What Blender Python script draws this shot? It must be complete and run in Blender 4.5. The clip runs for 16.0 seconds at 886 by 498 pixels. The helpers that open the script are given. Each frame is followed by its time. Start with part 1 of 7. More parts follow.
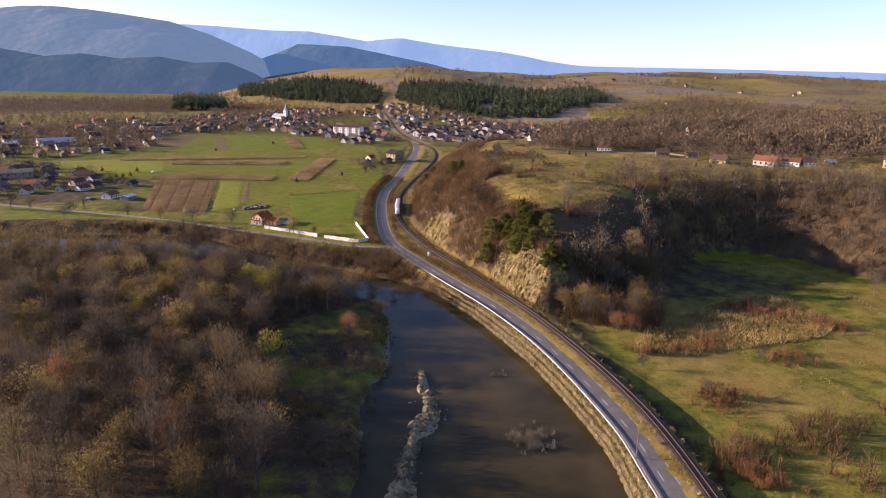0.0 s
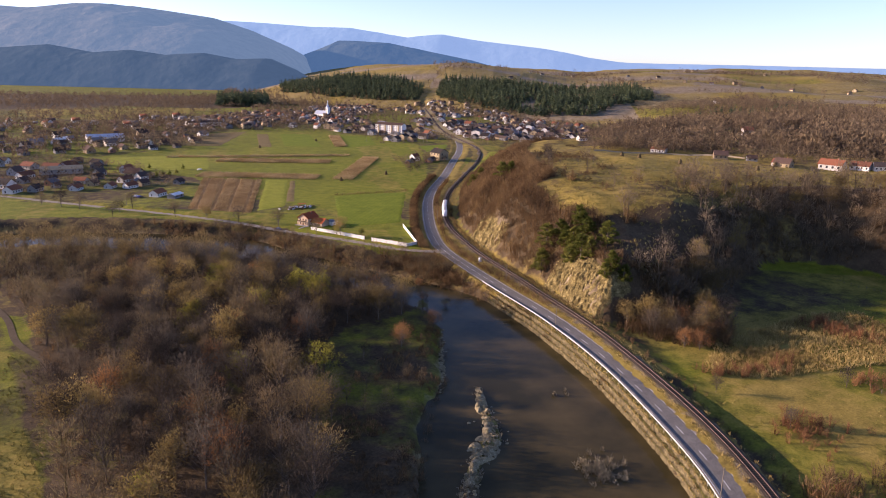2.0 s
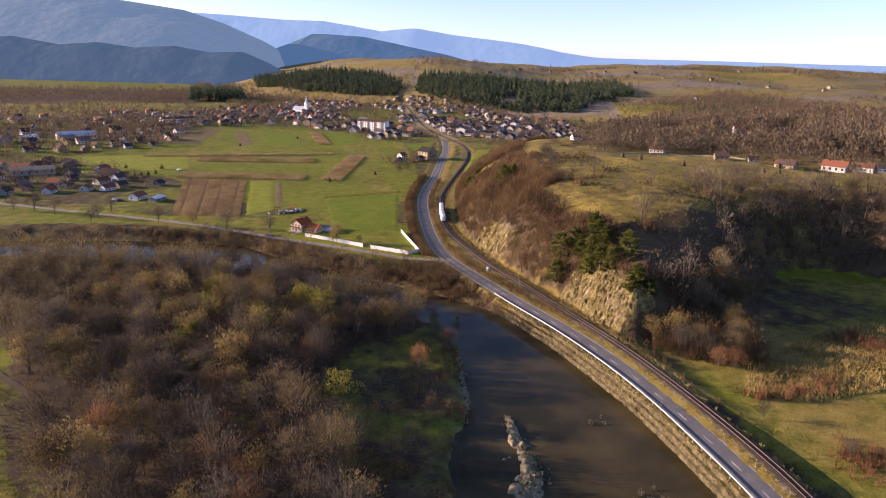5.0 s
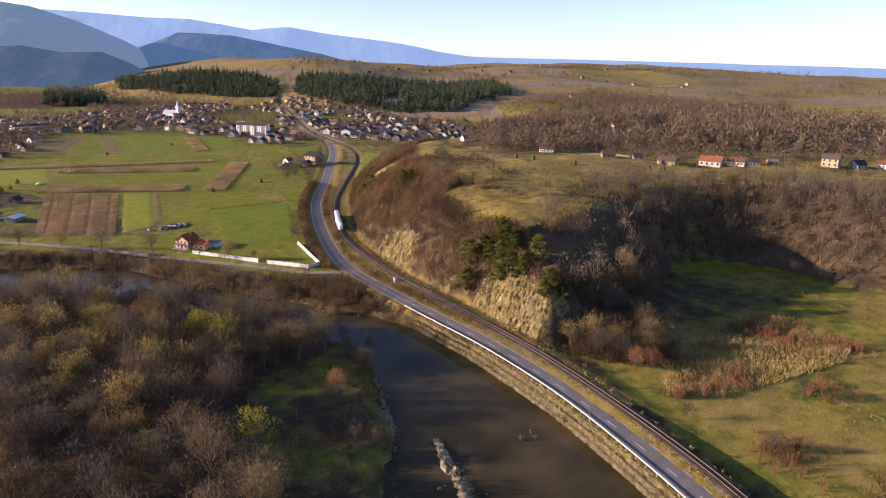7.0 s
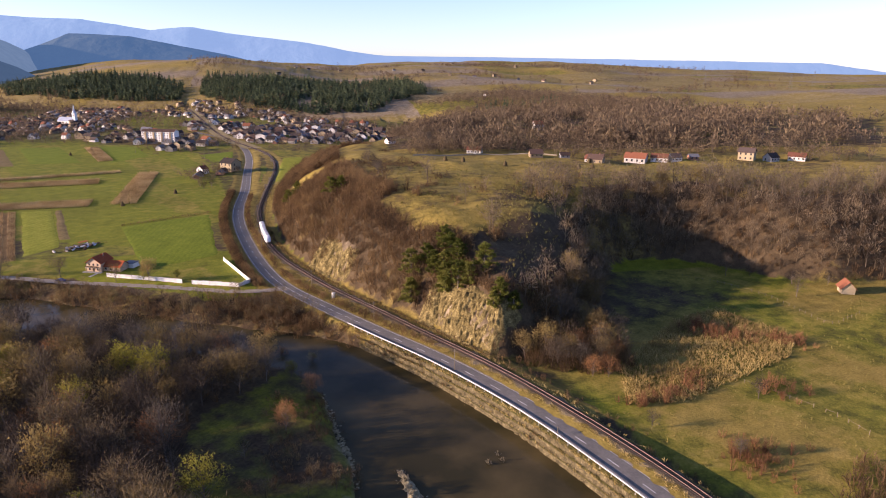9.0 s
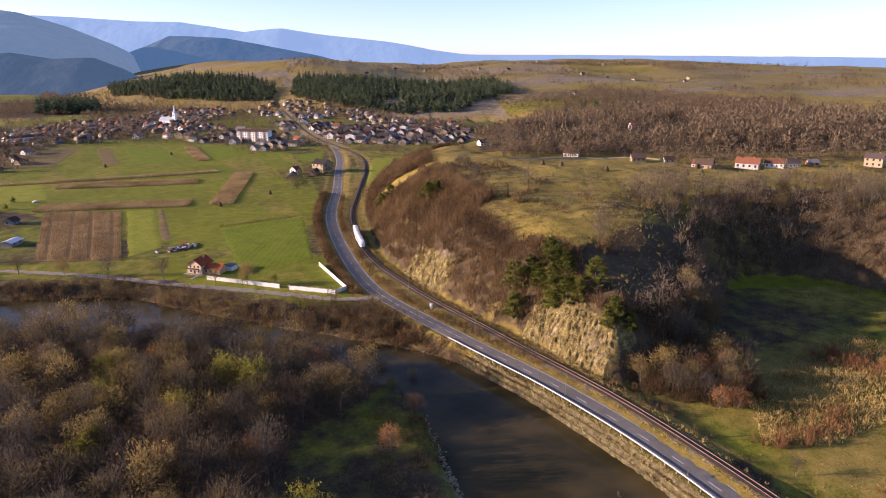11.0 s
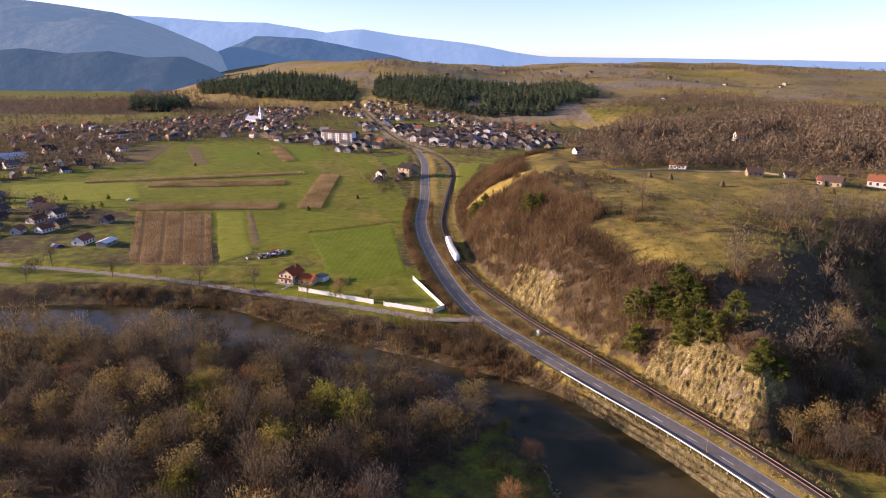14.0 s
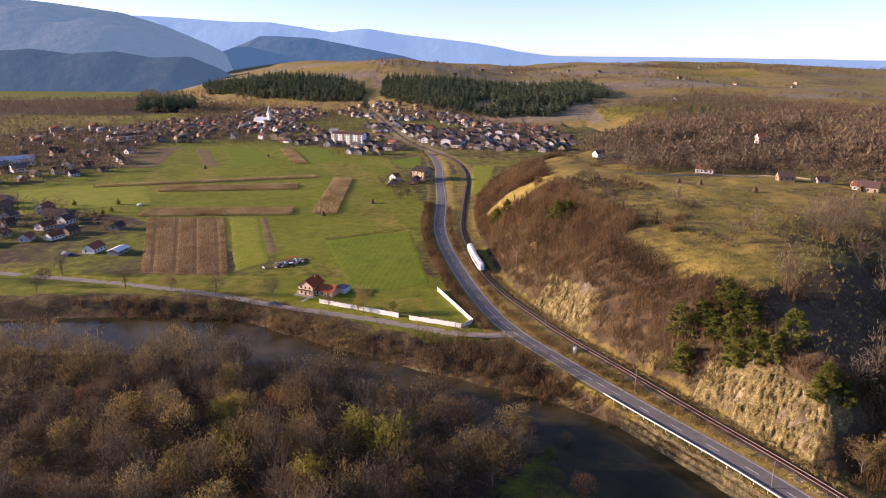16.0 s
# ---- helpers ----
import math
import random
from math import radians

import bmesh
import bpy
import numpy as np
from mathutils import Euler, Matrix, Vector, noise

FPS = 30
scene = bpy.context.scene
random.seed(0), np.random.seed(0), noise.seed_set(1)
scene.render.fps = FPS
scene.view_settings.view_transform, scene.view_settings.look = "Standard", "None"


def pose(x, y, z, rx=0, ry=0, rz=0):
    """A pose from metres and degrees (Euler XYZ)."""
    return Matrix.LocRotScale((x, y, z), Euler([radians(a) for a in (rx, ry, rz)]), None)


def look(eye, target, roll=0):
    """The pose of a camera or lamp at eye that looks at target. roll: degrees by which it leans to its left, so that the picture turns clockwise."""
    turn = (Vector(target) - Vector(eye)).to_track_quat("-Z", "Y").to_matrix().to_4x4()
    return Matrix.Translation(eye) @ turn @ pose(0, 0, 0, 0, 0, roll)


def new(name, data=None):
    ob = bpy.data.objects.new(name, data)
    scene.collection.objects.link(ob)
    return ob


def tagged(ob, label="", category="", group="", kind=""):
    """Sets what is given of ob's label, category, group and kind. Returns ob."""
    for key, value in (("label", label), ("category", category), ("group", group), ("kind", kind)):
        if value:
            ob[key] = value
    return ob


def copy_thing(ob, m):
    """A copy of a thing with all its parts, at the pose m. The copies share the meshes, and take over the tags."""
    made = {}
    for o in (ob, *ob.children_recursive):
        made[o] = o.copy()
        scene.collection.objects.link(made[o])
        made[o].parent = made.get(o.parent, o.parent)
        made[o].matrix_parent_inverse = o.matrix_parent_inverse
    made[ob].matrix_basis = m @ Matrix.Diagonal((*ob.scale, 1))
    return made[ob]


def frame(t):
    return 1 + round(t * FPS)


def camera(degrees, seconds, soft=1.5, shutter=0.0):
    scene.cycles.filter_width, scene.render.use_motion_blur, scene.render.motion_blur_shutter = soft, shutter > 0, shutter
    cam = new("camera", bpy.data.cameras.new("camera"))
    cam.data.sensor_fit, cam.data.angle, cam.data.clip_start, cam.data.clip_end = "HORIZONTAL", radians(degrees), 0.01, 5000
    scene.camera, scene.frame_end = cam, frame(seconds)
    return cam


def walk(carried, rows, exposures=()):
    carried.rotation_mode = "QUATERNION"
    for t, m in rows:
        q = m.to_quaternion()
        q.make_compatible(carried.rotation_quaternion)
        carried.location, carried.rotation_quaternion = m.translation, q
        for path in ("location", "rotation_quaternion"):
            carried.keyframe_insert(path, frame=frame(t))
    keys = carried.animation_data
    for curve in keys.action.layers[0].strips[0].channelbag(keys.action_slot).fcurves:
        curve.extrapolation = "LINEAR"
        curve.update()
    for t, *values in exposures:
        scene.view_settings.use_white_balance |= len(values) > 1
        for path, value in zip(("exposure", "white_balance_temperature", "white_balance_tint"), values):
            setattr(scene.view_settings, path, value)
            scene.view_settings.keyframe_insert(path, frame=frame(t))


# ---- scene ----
import functools

cam = camera(65.6, 16.0, soft=1.0)
PATH = [
    (0, (4.669, -109.474, 91.758), (5.644, -107.798, 91.268), 1.0),
    (0.5, (4.91, -106.064, 91.949), (5.873, -104.382, 91.458), 1.1),
    (1, (4.879, -102.468, 92.331), (5.821, -100.774, 91.838), 1.1),
    (1.5, (4.537, -99.315, 92.697), (5.452, -97.607, 92.199), 1.1),
    (2, (3.796, -96.019, 93.131), (4.678, -94.296, 92.629), 1.1),
    (2.5, (2.818, -92.788, 93.603), (3.682, -91.058, 93.096), 1.2),
    (3, (1.711, -89.16, 94.047), (2.552, -87.419, 93.535), 1.3),
    (3.5, (0.748, -85.515, 94.28), (1.613, -83.786, 93.765), 1.3),
    (4, (-0.213, -81.208, 94.442), (0.697, -79.503, 93.927), 1.2),
    (4.2, (-0.512, -79.509, 94.502), (0.4, -77.805, 93.987), 1.3),
    (6.3, (-2.295, -64.456, 96.356), (-1.191, -62.87, 95.839), 1.3),
    (6.5, (-2.491, -62.943, 96.448), (-1.356, -61.379, 95.932), 1.3),
    (7, (-2.801, -58.974, 96.831), (-1.575, -57.479, 96.319), 1.1),
    (7.5, (-2.874, -54.915, 97.263), (-1.564, -53.493, 96.751), 0.8),
    (8, (-2.783, -50.856, 97.664), (-1.401, -49.504, 97.152), 0.5),
    (8.2, (-2.669, -49.292, 97.759), (-1.264, -47.964, 97.246), 0.4),
    (10.3, (-1.016, -33.352, 99.845), (0.339, -31.976, 99.325), -0.4),
    (10.5, (-0.711, -31.635, 99.885), (0.609, -30.225, 99.366), -0.3),
    (11, (0.304, -26.933, 99.863), (1.539, -25.448, 99.345), -0.1),
    (11.5, (1.204, -22.233, 99.938), (2.366, -20.689, 99.421), 0.1),
    (12, (1.824, -17.643, 100.031), (2.935, -16.062, 99.514), 0.2),
    (12.5, (2.195, -13.31, 100.227), (3.286, -11.715, 99.71), 0.4),
    (13, (2.291, -9.052, 100.43), (3.374, -7.452, 99.915), 0.4),
    (13.5, (2.268, -4.865, 100.675), (3.349, -3.263, 100.161), 0.4),
    (14, (2.238, -0.515, 100.911), (3.314, 1.091, 100.396), 0.5),
    (14.5, (2.291, 3.695, 101.12), (3.368, 5.299, 100.604), 0.4),
    (15, (2.094, 7.827, 101.475), (3.174, 9.43, 100.959), 0.3),
    (15.5, (1.924, 11.71, 101.827), (2.999, 13.315, 101.311), 0.3),
    (16, (1.652, 15.769, 102.118), (2.718, 17.381, 101.601), 0.4),
]
walk(cam, [(t, look(eye, target, roll)) for t, eye, target, roll in PATH], exposures=[(0.0, 1.0, 6320, 38), (16.0, 1.0, 6320, 38)])

# ---- world, sun, exposure ----
SUN_AZ = math.atan2(-0.81, 0.585)      # compass bearing of the sun, clockwise from +y
SUN_EL = radians(13.8)
world = bpy.data.worlds.new("sky")
scene.world = world
world.use_nodes = True
wn, wl = world.node_tree.nodes, world.node_tree.links
sky = wn.new("ShaderNodeTexSky")
sky.sky_type = "NISHITA"
sky.sun_disc = False
sky.sun_elevation = SUN_EL
sky.sun_rotation = SUN_AZ
sky.air_density, sky.dust_density, sky.ozone_density = 0.75, 0.4, 2.4
wl.new(sky.outputs[0], wn["Background"].inputs[0])
wn["Background"].inputs[1].default_value = 0.13
sun = new("sun", bpy.data.lights.new("sun", "SUN"))
sun.data.energy, sun.data.angle, sun.data.color = 5.8, radians(0.5), (1.0, 0.83, 0.57)
sun.matrix_world = look((math.sin(SUN_AZ) * math.cos(SUN_EL) * 300, math.cos(SUN_AZ) * math.cos(SUN_EL) * 300, 300 * math.sin(SUN_EL)), (0, 0, 0))

# ---- materials ----
def material(name, colours, scale=1.0, rough=0.9, bump=0.0, fine=6.0, metal=0.0, vary=0.0, space="Object", spec=0.08):
    """A matt surface: two scales of noise over a ramp of colours; vary: change from thing to thing."""
    m = bpy.data.materials.new(name)
    m.use_nodes = True
    n, k = m.node_tree.nodes, m.node_tree.links
    b = n["Principled BSDF"]
    b.inputs["Roughness"].default_value, b.inputs["Metallic"].default_value = rough, metal
    b.inputs["Specular IOR Level"].default_value = spec
    co = n.new("ShaderNodeTexCoord") if space == "Object" else n.new("ShaderNodeNewGeometry")
    out = co.outputs["Object"] if space == "Object" else co.outputs["Position"]
    a = n.new("ShaderNodeTexNoise"); a.inputs["Scale"].default_value = scale; a.inputs["Detail"].default_value = 6; a.inputs["Roughness"].default_value = 0.65
    c = n.new("ShaderNodeTexNoise"); c.inputs["Scale"].default_value = scale * fine; c.inputs["Detail"].default_value = 4
    k.new(out, a.inputs["Vector"]); k.new(out, c.inputs["Vector"])
    mix = n.new("ShaderNodeMath"); mix.operation = "MULTIPLY_ADD"; mix.inputs[1].default_value = 0.45
    sc = n.new("ShaderNodeMath"); sc.operation = "MULTIPLY"; sc.inputs[1].default_value = 0.55
    k.new(a.outputs["Fac"], sc.inputs[0]); k.new(c.outputs["Fac"], mix.inputs[0]); k.new(sc.outputs[0], mix.inputs[2])
    fac = mix.outputs[0]
    if vary:
        oi = n.new("ShaderNodeObjectInfo")
        v = n.new("ShaderNodeMath"); v.operation = "MULTIPLY_ADD"; v.inputs[1].default_value = vary
        s = n.new("ShaderNodeMath"); s.operation = "SUBTRACT"; s.inputs[1].default_value = vary / 2
        k.new(fac, s.inputs[0]); k.new(oi.outputs["Random"], v.inputs[0]); k.new(s.outputs[0], v.inputs[2])
        fac = v.outputs[0]
    r = n.new("ShaderNodeValToRGB")
    lo, hi = 0.3, 0.7
    e = r.color_ramp.elements
    e[0].position, e[1].position = lo, hi
    e[0].color, e[1].color = (*colours[0], 1), (*colours[-1], 1)
    for i, col in enumerate(colours[1:-1]):
        e.new(lo + (hi - lo) * (i + 1) / (len(colours) - 1)).color = (*col, 1)
    k.new(fac, r.inputs[0]); k.new(r.outputs[0], b.inputs["Base Color"])
    if bump:
        bp = n.new("ShaderNodeBump"); bp.inputs["Strength"].default_value = 0.6; bp.inputs["Distance"].default_value = bump
        k.new(c.outputs["Fac"], bp.inputs["Height"]); k.new(bp.outputs[0], b.inputs["Normal"])
    return m


def island_material(name, colours, rough=0.9, size=0.06):
    """For joined stuff: the colour changes from piece to piece and slowly from place to place."""
    m = bpy.data.materials.new(name)
    m.use_nodes = True
    n, k = m.node_tree.nodes, m.node_tree.links
    b = n["Principled BSDF"]
    b.inputs["Roughness"].default_value = rough
    b.inputs["Specular IOR Level"].default_value = 0.15
    g = n.new("ShaderNodeNewGeometry")
    t = n.new("ShaderNodeTexNoise"); t.inputs["Scale"].default_value = size; t.inputs["Detail"].default_value = 5
    k.new(g.outputs["Position"], t.inputs["Vector"])
    a = n.new("ShaderNodeMath"); a.operation = "MULTIPLY_ADD"; a.inputs[1].default_value = 0.35
    s = n.new("ShaderNodeMath"); s.operation = "MULTIPLY_ADD"; s.inputs[1].default_value = 1.3; s.inputs[2].default_value = -0.32
    k.new(t.outputs["Fac"], s.inputs[0]); k.new(g.outputs["Random Per Island"], a.inputs[0]); k.new(s.outputs[0], a.inputs[2])
    r = n.new("ShaderNodeValToRGB")
    e = r.color_ramp.elements
    e[0].position, e[1].position = 0.2, 0.8
    e[0].color, e[1].color = (*colours[0], 1), (*colours[-1], 1)
    for i, col in enumerate(colours[1:-1]):
        e.new(0.2 + 0.6 * (i + 1) / (len(colours) - 1)).color = (*col, 1)
    k.new(a.outputs[0], r.inputs[0]); k.new(r.outputs[0], b.inputs["Base Color"])
    return m


def backlit(m, share=0.35):
    """Thin twigs and leaves let some of the low sun through."""
    n, k = m.node_tree.nodes, m.node_tree.links
    b, t, x = n["Principled BSDF"], n.new("ShaderNodeBsdfTranslucent"), n.new("ShaderNodeMixShader")
    k.new(b.inputs["Base Color"].links[0].from_socket, t.inputs["Color"])
    x.inputs[0].default_value = share
    k.new(b.outputs[0], x.inputs[1]); k.new(t.outputs[0], x.inputs[2]); k.new(x.outputs[0], n["Material Output"].inputs["Surface"])
    return m


def ground_material():
    """Leaf litter, green grass, dry grass and stony soil, laid out by the land cover stored with the ground. The pale
    stony tone also stands in for haze on the far uplands.
    """
    m = bpy.data.materials.new("land")
    m.use_nodes = True
    n, k = m.node_tree.nodes, m.node_tree.links
    b = n["Principled BSDF"]
    b.inputs["Roughness"].default_value = 0.95
    b.inputs["Specular IOR Level"].default_value = 0.1
    g = n.new("ShaderNodeNewGeometry")

    def noise_at(scale, detail=5):
        t = n.new("ShaderNodeTexNoise"); t.inputs["Scale"].default_value = scale; t.inputs["Detail"].default_value = detail
        t.inputs["Roughness"].default_value = 0.65
        k.new(g.outputs["Position"], t.inputs["Vector"])
        return t.outputs["Fac"]

    def ramp(fac, *cols):
        r = n.new("ShaderNodeValToRGB")
        e = r.color_ramp.elements
        e[0].position, e[1].position = 0.32, 0.68
        e[0].color, e[1].color = (*cols[0], 1), (*cols[-1], 1)
        for i, col in enumerate(cols[1:-1]):
            e.new(0.32 + 0.36 * (i + 1) / (len(cols) - 1)).color = (*col, 1)
        k.new(fac, r.inputs[0])
        return r.outputs[0]

    wide, mid, small = noise_at(0.02), noise_at(0.15), noise_at(1.3, 4)
    both = n.new("ShaderNodeMath"); both.operation = "MULTIPLY_ADD"; both.inputs[1].default_value = 0.5
    half = n.new("ShaderNodeMath"); half.operation = "MULTIPLY"; half.inputs[1].default_value = 0.5
    k.new(mid, half.inputs[0]); k.new(small, both.inputs[0]); k.new(half.outputs[0], both.inputs[2])
    fac = both.outputs[0]
    litter = ramp(fac, (0.032, 0.023, 0.014), (0.07, 0.05, 0.028), (0.12, 0.088, 0.048))
    green = ramp(fac, (0.066, 0.082, 0.007), (0.132, 0.148, 0.012), (0.21, 0.205, 0.023))
    dry = ramp(fac, (0.105, 0.081, 0.02), (0.21, 0.16, 0.037), (0.32, 0.24, 0.065))
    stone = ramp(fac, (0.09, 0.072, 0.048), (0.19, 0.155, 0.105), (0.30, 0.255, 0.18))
    at = n.new("ShaderNodeVertexColor"); at.layer_name = "cover"
    sep = n.new("ShaderNodeSeparateColor"); k.new(at.outputs["Color"], sep.inputs[0])
    last = litter
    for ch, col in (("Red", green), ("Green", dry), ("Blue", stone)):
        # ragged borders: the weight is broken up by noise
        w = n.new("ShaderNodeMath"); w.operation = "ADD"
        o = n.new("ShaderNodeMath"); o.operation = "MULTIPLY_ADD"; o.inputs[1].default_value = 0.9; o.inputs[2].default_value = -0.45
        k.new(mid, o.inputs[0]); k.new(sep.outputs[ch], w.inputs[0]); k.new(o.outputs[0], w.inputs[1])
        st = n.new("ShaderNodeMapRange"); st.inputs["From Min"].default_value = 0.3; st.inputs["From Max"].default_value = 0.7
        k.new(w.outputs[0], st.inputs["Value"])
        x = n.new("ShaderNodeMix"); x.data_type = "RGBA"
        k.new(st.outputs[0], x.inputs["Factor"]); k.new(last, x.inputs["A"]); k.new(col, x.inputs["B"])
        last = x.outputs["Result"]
    tone = n.new("ShaderNodeMix"); tone.data_type = "RGBA"; tone.blend_type = "MULTIPLY"; tone.inputs["Factor"].default_value = 0.55
    k.new(last, tone.inputs["A"]); k.new(ramp(wide, (0.65, 0.61, 0.6), (1.0, 0.97, 0.95), (1.3, 1.25, 1.12)), tone.inputs["B"])
    k.new(tone.outputs["Result"], b.inputs["Base Color"])
    bp = n.new("ShaderNodeBump"); bp.inputs["Strength"].default_value = 0.7; bp.inputs["Distance"].default_value = 0.5
    k.new(fac, bp.inputs["Height"]); k.new(bp.outputs[0], b.inputs["Normal"])
    return m


LAND = ground_material()
ASPHALT = material("asphalt", [(0.10, 0.093, 0.083), (0.15, 0.14, 0.125), (0.20, 0.188, 0.165)], 0.25, 0.75, space="w", fine=9)
LANE = material("worn lane", [(0.16, 0.14, 0.11), (0.24, 0.21, 0.17), (0.30, 0.27, 0.22)], 0.2, 0.95, space="w")
PAINT = material("road paint", [(0.45, 0.45, 0.44), (0.7, 0.7, 0.68)], 1.5, 0.6)
BALLAST = material("ballast", [(0.04, 0.032, 0.026), (0.075, 0.058, 0.045), (0.11, 0.088, 0.07)], 1.2, 0.95, 0.05, space="w")
RUST = material("rail steel", [(0.10, 0.06, 0.045), (0.2, 0.15, 0.12)], 3, 0.55, metal=0.6)
SLEEPER = material("sleeper", [(0.05, 0.042, 0.034), (0.095, 0.08, 0.065)], 3, 0.9)
STEEL = material("galvanised steel", [(0.5, 0.5, 0.5), (0.72, 0.72, 0.71)], 2, 0.5, metal=0.2)
LIMESTONE = material("limestone", [(0.02, 0.016, 0.007), (0.055, 0.043, 0.017), (0.12, 0.093, 0.036), (0.235, 0.185, 0.078), (0.48, 0.40, 0.21)], 0.45, 0.9, 0.2, space="w", fine=6)
TURF = material("bank turf", [(0.02, 0.02, 0.008), (0.06, 0.054, 0.018), (0.14, 0.112, 0.036)], 0.7, 0.95, 0.2, space="w")
REVET = material("bank stone", [(0.018, 0.015, 0.008), (0.055, 0.045, 0.024), (0.135, 0.11, 0.058), (0.29, 0.245, 0.14)], 0.55, 0.95, 0.2, space="w")
BARK = material("bark", [(0.06, 0.048, 0.036), (0.13, 0.105, 0.08), (0.20, 0.165, 0.13)], 2.0, 0.95, vary=0.3)
TWIG = backlit(material("bare twigs", [(0.046, 0.037, 0.029), (0.08, 0.064, 0.044), (0.135, 0.108, 0.06), (0.17, 0.12, 0.06), (0.102, 0.085, 0.063)], 0.3, 0.9, vary=0.95))
RED_TWIG = backlit(material("reddish twigs", [(0.20, 0.10, 0.045), (0.34, 0.18, 0.075)], 0.8, 0.9, vary=0.3))
LEAF = backlit(material("yellow-green leaves", [(0.13, 0.128, 0.022), (0.22, 0.205, 0.035), (0.29, 0.255, 0.05)], 0.8, 0.8, vary=0.4), 0.45)
GOLD = backlit(material("last tan leaves", [(0.13, 0.095, 0.04), (0.21, 0.155, 0.058), (0.28, 0.205, 0.075)], 0.6, 0.9, vary=0.6), 0.4)
NEEDLE = backlit(material("pine needles", [(0.06, 0.072, 0.014), (0.12, 0.128, 0.024), (0.185, 0.18, 0.04)], 0.8, 0.85, vary=0.4), 0.3)
BRUSH = backlit(island_material("brush", [(0.04, 0.028, 0.017), (0.10, 0.062, 0.03), (0.16, 0.10, 0.048), (0.24, 0.165, 0.075)]), 0.3)
WOODS = backlit(island_material("far twigs", [(0.065, 0.048, 0.034), (0.13, 0.095, 0.06), (0.205, 0.152, 0.085)]), 0.3)
COPSE = backlit(island_material("riverside twigs", [(0.05, 0.04, 0.031), (0.088, 0.07, 0.048), (0.145, 0.115, 0.062), (0.185, 0.132, 0.066), (0.16, 0.14, 0.058)], 0.9, 0.12), 0.35)
# paler than the riverside twigs: sunlight on the treetops put into the colour
SUNLIT_HILL_TWIG = backlit(island_material("sunlit-toned hillside twigs", [(0.075, 0.058, 0.043), (0.135, 0.105, 0.072), (0.205, 0.158, 0.098), (0.24, 0.18, 0.11)], 0.9, 0.1), 0.4)
WILLOW = backlit(island_material("golden willow twigs", [(0.075, 0.058, 0.034), (0.13, 0.10, 0.048), (0.20, 0.148, 0.062), (0.25, 0.185, 0.075)], 0.9, 0.12), 0.4)
FIR = backlit(island_material("far needles", [(0.03, 0.048, 0.032), (0.072, 0.096, 0.05), (0.125, 0.148, 0.07)]), 0.2)
TUFT = island_material("dry tufts", [(0.15, 0.105, 0.04), (0.30, 0.22, 0.075), (0.42, 0.32, 0.12)])
WHITE = material("white paint", [(0.62, 0.61, 0.58), (0.8, 0.79, 0.76)], 1.0, 0.6)

# ---- small helpers ----
def raw_mesh(name, verts, faces, mats=()):
    """A mesh from arrays; faces all triangles or all quads."""
    me = bpy.data.meshes.new(name)
    v = np.asarray(verts, dtype=np.float32).reshape(-1, 3)
    f = np.asarray(faces, dtype=np.int32)
    me.vertices.add(len(v)); me.vertices.foreach_set("co", v.ravel())
    me.loops.add(f.size); me.loops.foreach_set("vertex_index", f.ravel())
    me.polygons.add(len(f))
    me.polygons.foreach_set("loop_start", np.arange(0, f.size, f.shape[1], dtype=np.int32))
    me.update(calc_edges=True)
    for m in (mats if isinstance(mats, (list, tuple)) else [mats]):
        me.materials.append(m)
    return me


def part(name, mesh, mat=None, parent=None, label=""):
    """Links a mesh (or a bmesh) as one object under a thing or a part."""
    if isinstance(mesh, bmesh.types.BMesh):
        me = bpy.data.meshes.new(name)
        mesh.to_mesh(me); mesh.free()
        mesh = me
    if mat and not mesh.materials:
        mesh.materials.append(mat)
    ob = new(name, mesh)
    if parent:
        ob.parent = parent
    if label:
        tagged(ob, label)
    return ob


def box(bm, x0, x1, y0, y1, z0, z1, bevel=0.0):
    r = bmesh.ops.create_cube(bm, size=1, matrix=Matrix.LocRotScale(((x0 + x1) / 2, (y0 + y1) / 2, (z0 + z1) / 2), None, (x1 - x0, y1 - y0, z1 - z0)))
    if bevel:
        bmesh.ops.bevel(bm, geom=list({e for v in r["verts"] for e in v.link_edges}), offset=bevel, segments=1, affect="EDGES")
    return r["verts"]


def box_mesh(x0, x1, y0, y1, z0, z1, bevel=0.0):
    bm = bmesh.new()
    box(bm, x0, x1, y0, y1, z0, z1, bevel)
    return bm


def spline(ctrl, step=3.0):
    """A smooth line (Catmull-Rom) through the given points, sampled about every step metres."""
    p = np.array(ctrl, float)
    p = np.vstack([2 * p[0] - p[1], p, 2 * p[-1] - p[-2]])
    out = []
    for i in range(1, len(p) - 2):
        n = max(2, int(np.linalg.norm(p[i + 1][:2] - p[i][:2]) / step))
        t = np.linspace(0, 1, n, endpoint=False)[:, None]
        a, b, c, d = p[i - 1], p[i], p[i + 1], p[i + 2]
        out.append(0.5 * (2 * b + (c - a) * t + (2 * a - 5 * b + 4 * c - d) * t ** 2 + (3 * b - a - 3 * c + d) * t ** 3))
    out.append(p[-2][None])
    return np.vstack(out)


def normals(line):
    """Unit vectors to the left of a line's run, in plan."""
    d = np.gradient(line[:, :2], axis=0)
    d /= np.linalg.norm(d, axis=1)[:, None]
    return np.stack([-d[:, 1], d[:, 0]], 1)


def _lattice(ix, iy, seed):
    h = (ix.astype(np.int64) * 374761393 + iy.astype(np.int64) * 668265263 + seed * 974711) & 0x7FFFFFFF
    h = ((h ^ (h >> 13)) * 1274126177) & 0x7FFFFFFF
    return ((h ^ (h >> 16)) & 0xFFFF) / 65535.0


